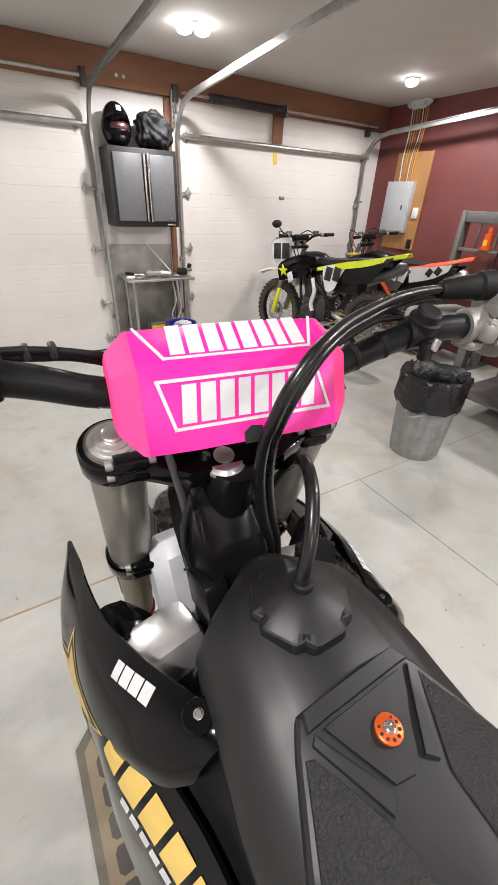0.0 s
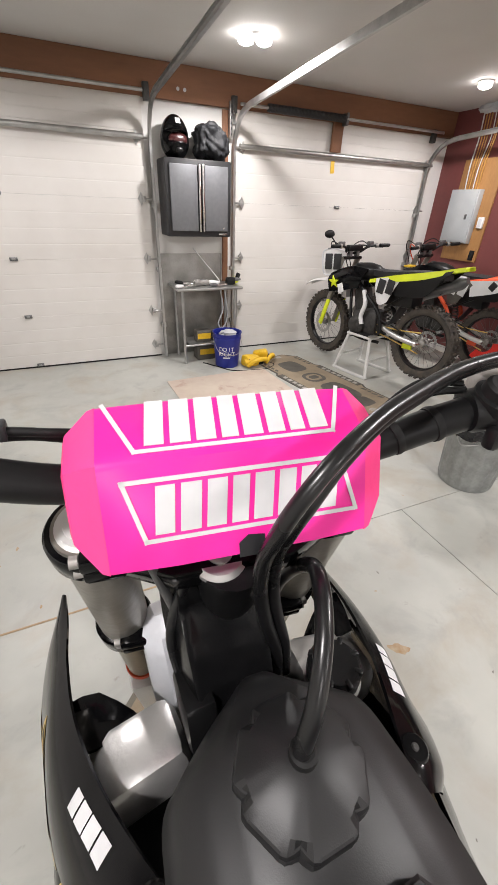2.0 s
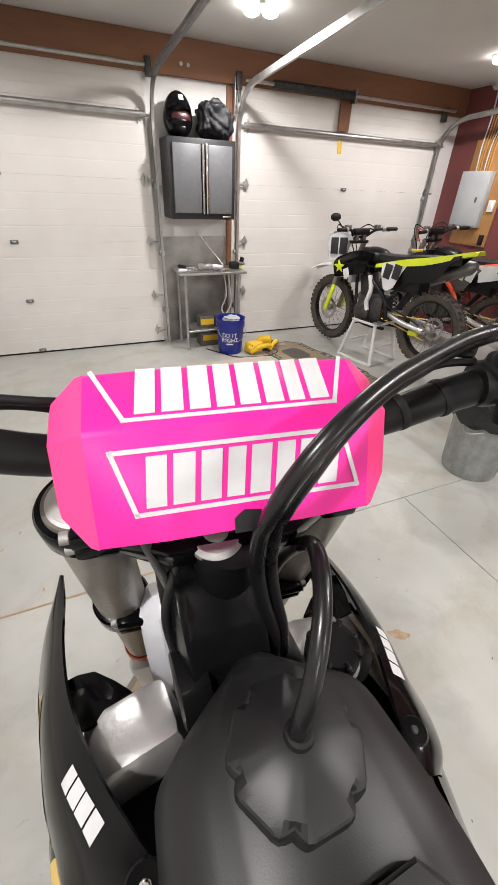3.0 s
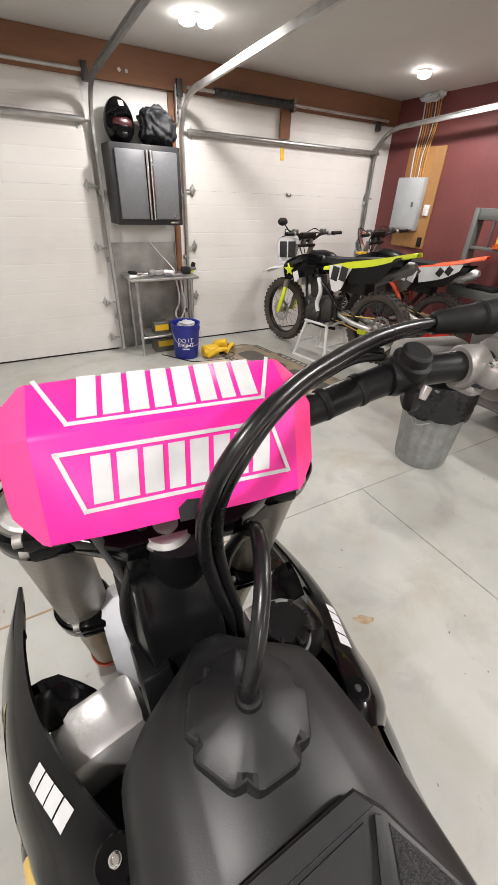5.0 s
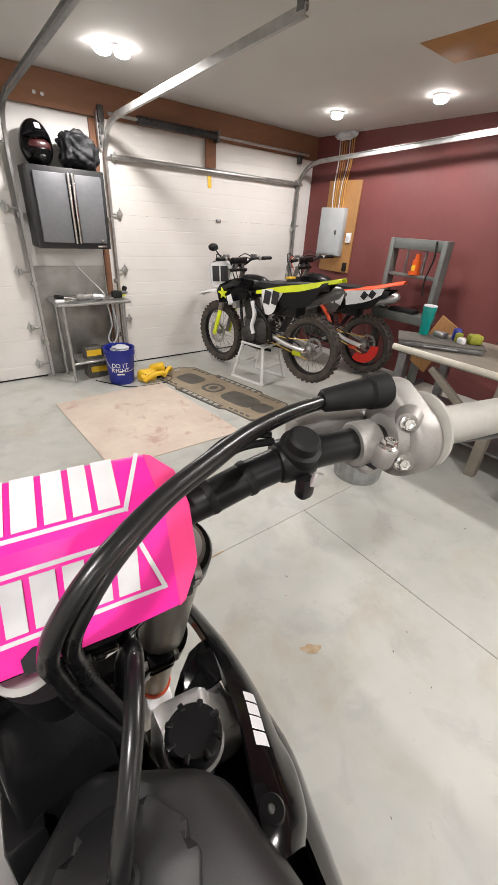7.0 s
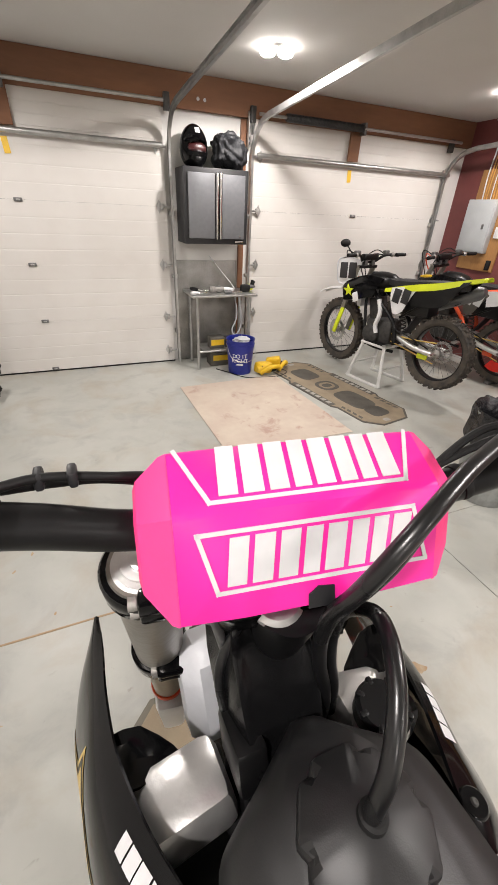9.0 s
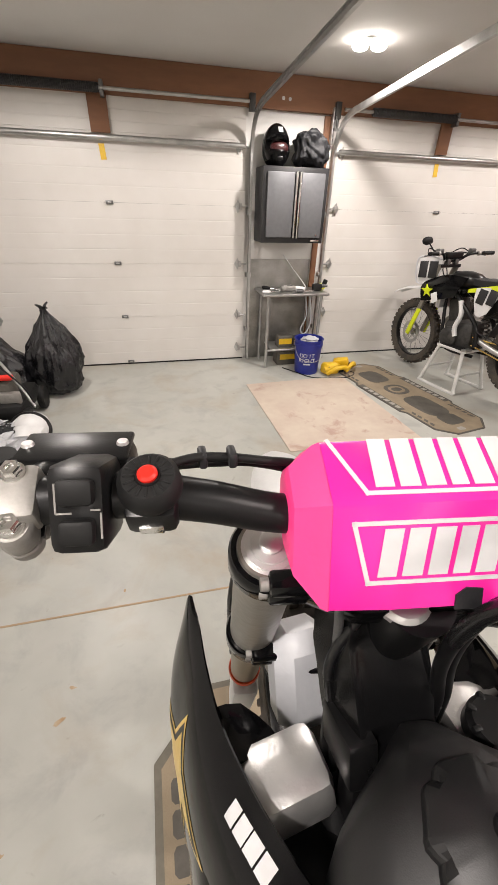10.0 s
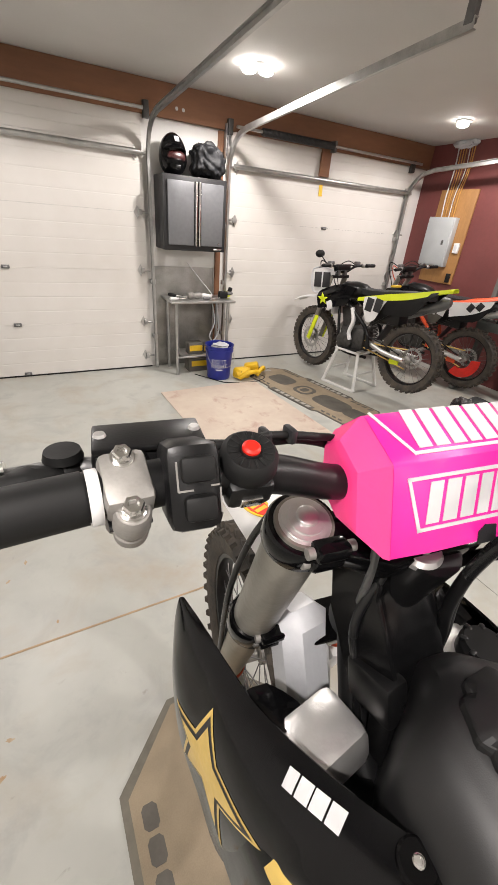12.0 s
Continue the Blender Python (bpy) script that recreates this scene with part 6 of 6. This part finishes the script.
    seat = [[(x, w * a, z + dz) for a, dz in ((-1, -0.06), (-1, -0.01), (-0.5, 0.0), (0.5, 0.0), (1, -0.01), (1, -0.06))] for x, z, w in ((-0.12, 0.93, 0.07), (0.1, 0.94, 0.085), (0.35, 0.93, 0.085), (0.55, 0.93, 0.08), (0.72, 0.96, 0.06), (0.86, 0.98, 0.05))]
    q("seat", loft([[Vector(p) for p in s] for s in seat], 3), CLOTH, "black gripper seat")
    q("fuel_tank", lump((L - 0.52, 0, 0.9), (0.2, 0.11, 0.085), 2, 0.04), BLACK)
    rows = [[(x, -w, z - 0.03), (x, -w * 0.7, z), (x, w * 0.7, z), (x, w, z - 0.03)] for x, z, w in ((0.5, 0.85, 0.1), (0.25, 0.89, 0.11), (0.0, 0.925, 0.105), (-0.18, 0.965, 0.09), (-0.3, 0.985, 0.05))]
    rows = [[(x, y, z + (0 if front_plate else 0.075) * max(0, 0.45 - x) / 0.75) for x, y, z in r] for r in rows]
    q("rear_fender", sheet(rows, 0.005, 3, 3), tail, "bright rear fender")
    for s in (-1, 1):
        q("tail_panel", sheet([[(0.42, 0.115 * s, 0.86), (0.36, 0.125 * s, 0.8), (0.3, 0.12 * s, 0.72)], [(0.1, 0.118 * s, 0.9), (0.05, 0.125 * s, 0.84), (0.0, 0.12 * s, 0.74)], [(-0.2, 0.09 * s, 0.955), (-0.18, 0.098 * s, 0.925), (-0.12, 0.1 * s, 0.88)]], 0.004), BLACK, "black tail side panel")
    q("mud_flap", sheet([[(0.2, -0.06, 0.8), (0.2, 0.08, 0.8)], [(0.24, -0.06, 0.66), (0.24, 0.085, 0.66)], [(0.36, -0.06, 0.46), (0.36, 0.08, 0.46)]], 0.006), CABBLACK, "black mud flap ahead of the wheel")
    q("clutch_cover", lathe((0.6, -0.09, 0.4), (0.6, -0.14, 0.4), [(0, 0.09), (0.7, 0.085), (1, 0.06)], 20), ALLOY)
    q("rear_brake_line", tube([(0.05, 0.1, 0.37), (0.25, 0.125, 0.45), (0.42, 0.13, 0.5), (0.5, 0.12, 0.62)], 0.006, 6), RUBBER)
    if not front_plate:
        q("tail_graphic", sheet([[(0.3, 0.13, 0.885), (0.26, 0.138, 0.74)], [(0.06, 0.13, 0.93), (0.02, 0.136, 0.82)], [(-0.14, 0.112, 0.975), (-0.12, 0.116, 0.91)]], 0.003), WHITEPL, "white tail graphic")
        for k in range(2):
            q("number_bar", box((0.06 - 0.085 * k, 0.1385 - 0.008 * k, 0.875 + 0.026 * k), (0.062, 0.006, 0.075), 0.002, Matrix.Rotation(radians(-28), 4, "Y")), CABBLACK, "plain dark number block")
        q("disc_guard", prism([(0.2 * math.cos(radians(a)), 0.2 * math.sin(radians(a))) for a in range(170, 301, 10)] + [(0.1 * math.cos(radians(a)), 0.1 * math.sin(radians(a))) for a in range(300, 169, -10)], -0.004, 0.004, m=basis((0, 0.068, 0.33), (1, 0, 0), (0, 0, 1))), REDBTN, "red disc guard")
    q("engine", box((0.66, 0, 0.42), (0.34, 0.2, 0.28), 0.06), ENGINE, "dark engine cases")
    q("ignition_cover", lathe((0.72, 0.09, 0.4), (0.72, 0.15, 0.4), [(0, 0.1), (0.7, 0.095), (1, 0.07)], 24), ENGINE)
    q("cylinder", box((0.76, 0, 0.64), (0.14, 0.13, 0.22), 0.02, Matrix.Rotation(radians(12), 4, "Y")), ENGINE)
    q("radiator", box((L - 0.36, 0, 0.76), (0.05, 0.26, 0.22), 0.01), SATIN)
    q("airbox", box((0.28, 0, 0.72), (0.3, 0.17, 0.2), 0.03), BLACK)
    q("exhaust_header", tube([(0.82, -0.06, 0.6), (0.95, -0.08, 0.5), (0.85, -0.13, 0.42), (0.55, -0.13, 0.55), (0.3, -0.13, 0.68)], 0.02, 12), ALLOY)
    q("muffler", lathe((0.34, -0.14, 0.67), (-0.2, -0.16, 0.87), [(0, 0.03), (0.1, 0.055), (0.9, 0.06), (0.94, 0.05), (1, 0.03)], 20), SATIN if not front_plate else DARKSTEEL, "oval muffler")
    q("shock_spring", tube([(0.42 + 0.05 * k / 40 + 0.03 * math.cos(k * 0.9), 0.03 * math.sin(k * 0.9), 0.45 + 0.2 * k / 40) for k in range(41)], 0.006, 6, 2), ENGINE, "coil spring")
    for dz in (0.07, -0.065):
        q("chain", tube([(0.0, 0.058, 0.33 + dz * 1.4), (0.28, 0.06, 0.36 + dz * 0.8), (0.55, 0.06, 0.4 + dz * 0.5)], 0.006, 6), GOLD, "gold drive chain")
    q("chain_guide", box((0.12, 0.062, 0.285), (0.1, 0.03, 0.05), 0.008), accent)
    q("rear_axle", rod((0, -0.14, 0.33), (0, 0.14, 0.33), 0.012), CHROME)
    return t


parked_bike(pose(1.62, 6.36, 0.125, 0, 4.6, 100), "black and fluorescent yellow dirt bike on a white stand", FLUO, FLUO, WHITEPL, CABBLACK, BLACK, FLUO)
parked_bike(pose(2.64, 6.48, 0.03, -3, -1.5, 99), "orange and black dirt bike parked beside the wall", REDPL, REDPL, MATDARK, WHITEPL, REDPL, BLACK, False)
ws = thing("bike_stand", "white tubular stand under the fluorescent yellow bike", "bike stand", (1.45, 6.98, 0), "bike stands")
stand(ws, None, 0.4, 0.135, 0.2, pose(1.47, 6.98, 0, 0, 0, 12))

# ---- east wall: electrical panel, press, bench ----
ex = RX - 0.001
single("backing_board", box((ex - 0.01, 7.52, 1.51), (0.02, 0.5, 1.0), 0.002), PLY, "orange-brown plywood backing board on the wall", "board")
pn = thing("breaker_panel", "grey steel electrical panel on a plywood board", "electrical panel", (3.03, 7.6, 1.45))
part("box", box((ex - 0.055, 7.6, 1.46), (0.07, 0.38, 0.53), 0.005), PANELGREY, pn)
pdoor = part("panel_door", box((ex - 0.094, 7.6, 1.46), (0.01, 0.355, 0.5), 0.003), PANELGREY, pn)
part("latch", box((ex - 0.101, 7.5, 1.46), (0.008, 0.025, 0.05), 0.002), DARKSTEEL, pdoor)
ot = thing("wall_socket", "white socket on the plywood board", "socket", (3.07, 7.33, 1.4))
part("plate", box((ex - 0.03, 7.335, 1.41), (0.025, 0.07, 0.11), 0.004), WHITEPL, ot)
part("outlet", box((ex - 0.044, 7.335, 1.41), (0.004, 0.035, 0.07), 0.003), GREYPL, ot)
sb = thing("wall_switch", "brown switch box low on the plywood board", "switch", (3.07, 7.33, 1.08))
part("box", box((ex - 0.03, 7.33, 1.08), (0.03, 0.05, 0.1), 0.004), RUBBER, sb)
for k in range(7):
    rnd = random.Random(40 + k)
    y0, y1 = 7.45 + 0.035 * k, 7.5 + 0.028 * k
    single("power_cable", tube([(ex - 0.03 - 0.005 * (k % 3), y1, 1.72), (ex - 0.035 - 0.008 * (k % 2), y1 + 0.03 * (rnd.random() - 0.5), 1.95), (ex - 0.03, y0 + 0.02 * rnd.random(), 2.2), (ex - 0.03, y0 + 0.03, CEIL)], 0.005 if k % 3 else 0.0065, 8), (COPPER, COPPER, GREYPL, PLY)[k % 4], "electrical cable running from the panel to the ceiling", "cable", group="panel cables")
single("foam_patch", lump((ex - 0.06, 7.58, 2.44), (0.05, 0.15, 0.045), 3, 0.4), PALECLOTH, "crumpled pale insulation at the ceiling", "insulation")

PX, PY = 2.82, 6.2
pr = thing("shop_press", "grey steel workshop press frame", "press", (PX, PY, 0))
for s in (-1, 1):
    part("upright", box((PX, PY + s * 0.29, 0.73), (0.12, 0.05, 1.46), 0.006), PRESSGREY, pr)
    part("foot", box((PX, PY + s * 0.29, 0.02), (0.5, 0.06, 0.04), 0.006), DARKSTEEL, pr)
part("top_beam", box((PX, PY, 1.41), (0.1, 0.62, 0.1), 0.006), PRESSGREY, pr)
part("mid_beam", box((PX, PY, 1.12), (0.09, 0.6, 0.03), 0.005), PRESSGREY, pr)
part("bed", box((PX - 0.02, PY, 0.72), (0.22, 0.64, 0.09), 0.006), PRESSGREY, pr)
jack = part("jack", lathe((PX - 0.02, PY - 0.02, 1.135), (PX - 0.02, PY - 0.02, 1.33), [(0, 0.06), (0.15, 0.06), (0.16, 0.042), (0.7, 0.042), (0.72, 0.025), (1, 0.025)], 20), ORANGE, pr, "orange bottle jack")
part("jack_label", box((PX - 0.063, PY - 0.02, 1.2), (0.004, 0.04, 0.05)), YELLOW, jack)
for s in (-1, 1):
    part("return_spring", rod((PX - 0.02, PY + 0.1 * s, 1.13), (PX - 0.02, PY + 0.1 * s, 1.36), 0.012), DARKSTEEL, pr)
part("hose_loop", tube([(PX - 0.06, PY - 0.2, 1.45), (PX - 0.07, PY - 0.22, 1.3), (PX - 0.07, PY - 0.18, 1.1), (PX - 0.07, PY - 0.2, 0.95)], 0.008, 8), RUBBER, pr)
part("tool_tray", box((PX - 0.05, PY - 0.02, 0.785), (0.12, 0.3, 0.04), 0.01), RUBBER, pr)
part("press_bar", rod((PX - 0.1, PY + 0.34, 0.79), (PX - 0.08, PY - 0.05, 0.79), 0.008), CHROME, pr)

BX0, BX1, BY0, BY1, BZ = 1.52, 2.35, 2.9, 5.42, 0.75
wb = thing("workbench", "timber workbench with a pale steel front rail", "workbench", ((BX0 + BX1) / 2, 4.2, 0))
part("benchtop", box(((BX0 + BX1) / 2 + 0.01, (BY0 + BY1) / 2, BZ - 0.02), (BX1 - BX0, BY1 - BY0, 0.04), 0.004), BENCH, wb)
part("front_rail", rod((BX0 - 0.005, BY1 + 0.02, BZ - 0.005), (BX0 - 0.005, BY0, BZ - 0.005), 0.024), CREAM, wb, "pale steel front tube")
for x in (BX0 + 0.04, BX1 - 0.04):
    for y in (BY0 + 0.06, 4.62, BY1 - 0.06):
        part("leg", box((x, y, (BZ - 0.04) / 2), (0.07, 0.07, BZ - 0.04), 0.005), BENCH if y < 5 else DARKSTEEL, wb)
part("lower_shelf", box(((BX0 + BX1) / 2, (BY0 + BY1) / 2, 0.2), (BX1 - BX0 - 0.1, BY1 - BY0 - 0.1, 0.02), 0.003), DARKSTEEL, wb)
part("brace", box((BX0 + 0.04, 4.9, 0.5), (0.04, 0.55, 0.05), 0.004, Matrix.Rotation(radians(35), 4, "X")), BENCH, wb)
tbx = thing("tool_chest", "dark grey steel tool chest on the workbench", "tool chest", (1.845, 5.262, BZ))
CH = pose(1.845, 5.262, BZ, 0, 0, 33)
for name, c_, size, bev, mt in (("chest", (0, 0, 0.02), (0.3, 0.6, 0.04), 0.005, DARKSTEEL), ("chest_lid", (0, 0, 0.045), (0.31, 0.62, 0.01), 0.003, MATDARK), ("drawer", (-0.153, 0, 0.02), (0.008, 0.54, 0.028), 0.002, DARKSTEEL)):
    bm = box(c_, size, bev)
    bm.transform(CH)
    part(name, bm, mt, tbx)
part("drawer_pull", rod(CH @ Vector((-0.162, -0.12, 0.022)), CH @ Vector((-0.162, 0.12, 0.022)), 0.005), STEEL, tbx)
cxu, cyu, czu = 1.885, 5.43, BZ + 0.0505
tm = thing("tumbler", "teal insulated steel tumbler on the tool chest", "tumbler", (cxu, cyu, czu))
part("cup", lathe((cxu, cyu, czu), (cxu, cyu, czu + 0.215), [(0, 0.034), (0.03, 0.037), (0.45, 0.038), (0.55, 0.046), (0.97, 0.052), (1, 0.05)], 28), TEAL, tm)
part("lid", lathe((cxu, cyu, czu + 0.215), (cxu, cyu, czu + 0.225), [(0, 0.051), (0.5, 0.051), (1, 0.046)], 28), GREYPL, tm, "pale plastic lid")
for k, (name, x, y, size, mt, lb, cat) in enumerate((
        ("small_box", 1.945, 5.19, (0.075, 0.06, 0.09), BLUE, "small blue box on the tool chest", "box"),
        ("bottle", 1.97, 5.06, (0.09, 0.1, 0.07), OLIVE, "olive-yellow plastic bottle on the tool chest", "bottle"),
        ("glue_tube", 1.87, 5.11, (0.06, 0.045, 0.045), WHITEPL, "white tube lying on the tool chest", "tube"),
        ("socket_set", 1.93, 5.31, (0.1, 0.07, 0.04), STEEL, "heap of grey steel sockets", "sockets"),
        ("spray_can", 1.9, 5.15, (0.05, 0.05, 0.07), OLIVE, "short olive-yellow can on the tool chest", "can"))):
    single(name, box((x, y, czu + size[2] / 2), size, min(size) * 0.25, Matrix.Rotation(radians(33 + 15 * k), 4, "Z")), mt, lb, cat)
single("canvas_bag", lump((2.1, 4.78, BZ + 0.1), (0.13, 0.16, 0.1), 9, 0.2), CLOTH, "dark canvas bag on the bench", "bag")
single("work_glove", lump((1.95, 4.75, BZ + 0.05), (0.1, 0.08, 0.05), 6, 0.3), FLUO, "yellow-green work gloves on the bench", "gloves")
single("offcut_board", box((2.35, 5.55, 0.62), (0.02, 0.2, 0.5), 0.003, Matrix.Rotation(radians(25), 4, "X")), PLY, "brown cardboard piece leaning by the bench", "board")
sw_ = thing("floor_jack", "black and timber wheeled trolley beside the bench", "trolley", (1.45, 4.35, 0))
part("deck", box((1.42, 4.1, 0.16), (0.2, 0.45, 0.05), 0.01), RUBBER, sw_)
for y in (3.93, 4.28):
    part("castor", lathe((1.36, y, 0.065), (1.4, y, 0.065), [(0, 0.055), (0.2, 0.065), (0.8, 0.065), (1, 0.055)], 20), RUBBER, sw_)
    part("castor_fork", box((1.38, y, 0.11), (0.05, 0.03, 0.06), 0.006), DARKSTEEL, sw_)
part("timber", box((1.4, 4.12, 0.26), (0.05, 0.32, 0.16), 0.005, Matrix.Rotation(radians(12), 4, "X")), PLY, sw_)

# ---- west side clutter ----


def bin_bag(c, r, hgt, seed, label):
    bm = bmesh.new()
    bmesh.ops.create_uvsphere(bm, u_segments=96, v_segments=56, radius=1)
    for v in bm.verts:
        d = v.co.normalized()
        a = math.atan2(d.y, d.x)
        k = (d.z + 1) / 2
        prof = float(np.interp(k, (0, 0.04, 0.15, 0.34, 0.5, 0.66, 0.8, 0.9, 0.95, 1), (0.02, 0.7, 0.93, 1.0, 0.93, 0.74, 0.48, 0.2, 0.1, 0.13)))
        fold = 1 + (0.07 * math.sin(13 * a + 5 * k + seed) + 0.05 * math.sin(23 * a - 7 * k)) * (0.25 + k) + 0.16 * noise.fractal(Vector((d.x * 2.5, d.y * 2.5, k * 3 + seed)), 0.6, 2, 4)
        v.co = Vector((c[0] + r * prof * fold * math.cos(a), c[1] + r * prof * fold * math.sin(a), max(0.0, hgt * k * (1 + 0.03 * math.sin(3 * a)))))
    t = thing("garbage_bag", label, "garbage bag", c, "garbage bags")
    part("sack", bm, BAGBLACK, t, sharp=70)
    top = Vector((c[0], c[1], hgt * 0.97))
    for k in range(4):
        a = 1.5 * k + seed
        part("tie_end", tube([top - Vector((0, 0, 0.05)), top + Vector((0.02 * math.cos(a), 0.02 * math.sin(a), 0.03)), top + Vector((0.06 * math.cos(a), 0.06 * math.sin(a), 0.06 - 0.03 * (k % 2)))], 0.012, 8, 4, radii=(0.02, 0.006)), BAGBLACK, t)
    return t


bin_bag((-2.3, 7.45, 0), 0.215, 0.74, 1.0, "full shiny black garbage bag tied at the top")
bin_bag((-2.82, 7.35, 0), 0.33, 0.62, 2.6, "slumped black garbage bag against the door")
mw = thing("lawn_mower", "dark lawn mower with a red cap among the clutter", "lawn mower", (-2.62, 6.95, 0))
part("deck", box((-2.62, 6.9, 0.17), (0.46, 0.5, 0.14), 0.05), RUBBER, mw)
eng = part("engine", box((-2.62, 6.9, 0.3), (0.3, 0.3, 0.14), 0.04), MATDARK, mw)
part("engine_cover", lathe((-2.62, 6.9, 0.36), (-2.62, 6.9, 0.41), [(0, 0.13), (0.7, 0.12), (1, 0.08)], 28), BLACK, eng)
part("fuel_lid", box((-2.5, 6.8, 0.4), (0.1, 0.06, 0.03), 0.01), REDBTN, eng, "red filler cap")
part("muffler", box((-2.48, 6.73, 0.27), (0.14, 0.05, 0.09), 0.012), ALLOY, mw)
for x in (-2.86, -2.38):
    for y in (6.68, 7.12):
        part("wheel", lathe((x - 0.025, y, 0.1), (x + 0.025, y, 0.1), [(0, 0.09), (0.2, 0.1), (0.8, 0.1), (1, 0.09)], 24), RUBBER, mw)
for s in (0, 1):
    part("push_handle", tube([(-2.8 + 0.42 * s, 7.1, 0.2), (-2.85 + 0.4 * s, 7.05, 0.6), (-2.95 + 0.42 * s, 7.0, 0.85)] if not s else [(-2.34, 6.75, 0.18), (-2.55, 6.9, 0.5), (-2.85, 7.05, 0.8)], 0.011, 10), STEEL, mw, "bare metal handle tube")
part("control_cable", tube([(-2.6, 6.95, 0.42), (-2.5, 6.75, 0.5), (-2.36, 6.7, 0.35), (-2.35, 6.8, 0.15)], 0.006, 8), RUBBER, mw)
single("drop_cloth", lump((-2.62, 6.25, 0.09), (0.36, 0.28, 0.14), 4, 0.35, 4), PALECLOTH, "crumpled pale grey cloth on the floor", "cloth")
wh = thing("white_helmet", "white motocross helmet with a black band on the floor", "helmet", (-2.33, 6.52, 0))
part("shell", lump((-2.33, 6.52, 0.118), (0.125, 0.145, 0.115), 12, 0.03, 4), WHITEPL, wh)
part("band", tube([(-2.33 + 0.128 * math.cos(a), 6.52 + 0.05 * math.sin(a) - 0.03, 0.118 + 0.112 * math.sin(a)) for a in (radians(k) for k in range(-20, 201, 20))], 0.014, 8, 3), BLACK, wh, "black rubber edge band")
part("peak", sheet([[(-2.44, 6.42, 0.17), (-2.33, 6.38, 0.215), (-2.22, 6.42, 0.17)], [(-2.42, 6.34, 0.15), (-2.33, 6.28, 0.19), (-2.24, 6.34, 0.15)]], 0.005), WHITEPL, wh, "white visor peak")
part("eye_port", lump((-2.31, 6.4, 0.1), (0.085, 0.04, 0.045), 5, 0.05), CABBLACK, wh, "dark eye port")
single("cardboard_sheet", box((-2.75, 6.05, 0.12), (0.5, 0.3, 0.03), 0.004, Matrix.Rotation(radians(6), 4, "Y")), WHITEPL, "white flat box on the heap", "box")
single("black_sack", lump((-2.35, 5.75, 0.1), (0.3, 0.22, 0.12), 15, 0.2, 4), CLOTH, "black cloth sack on the floor", "sack")
jersey = thing("riding_jersey", "grey and dark blue riding shirt crumpled on the heap", "clothing", (-2.55, 6.4, 0.15))
for k, (x, y, z, mt, sx) in enumerate(((-2.62, 6.42, 0.2, PALECLOTH, 0.16), (-2.48, 6.36, 0.18, CLOTH, 0.09), (-2.56, 6.28, 0.2, BLUE, 0.06))):
    part("fold", lump((x, y, z), (sx, 0.11, 0.05), 20 + k, 0.45, 4, 4.0), mt, jersey)
metal = thing("metal_tray", "bright crumpled metal tray among the clutter", "tray", (-2.5, 6.08, 0.13))
part("tray", box((-2.5, 6.1, 0.16), (0.34, 0.12, 0.02), 0.005, Matrix.Rotation(radians(7), 4, "Z")), CHROME, metal)
part("lip", box((-2.5, 6.035, 0.172), (0.34, 0.012, 0.03), 0.004, Matrix.Rotation(radians(7), 4, "Z")), CHROME, metal)
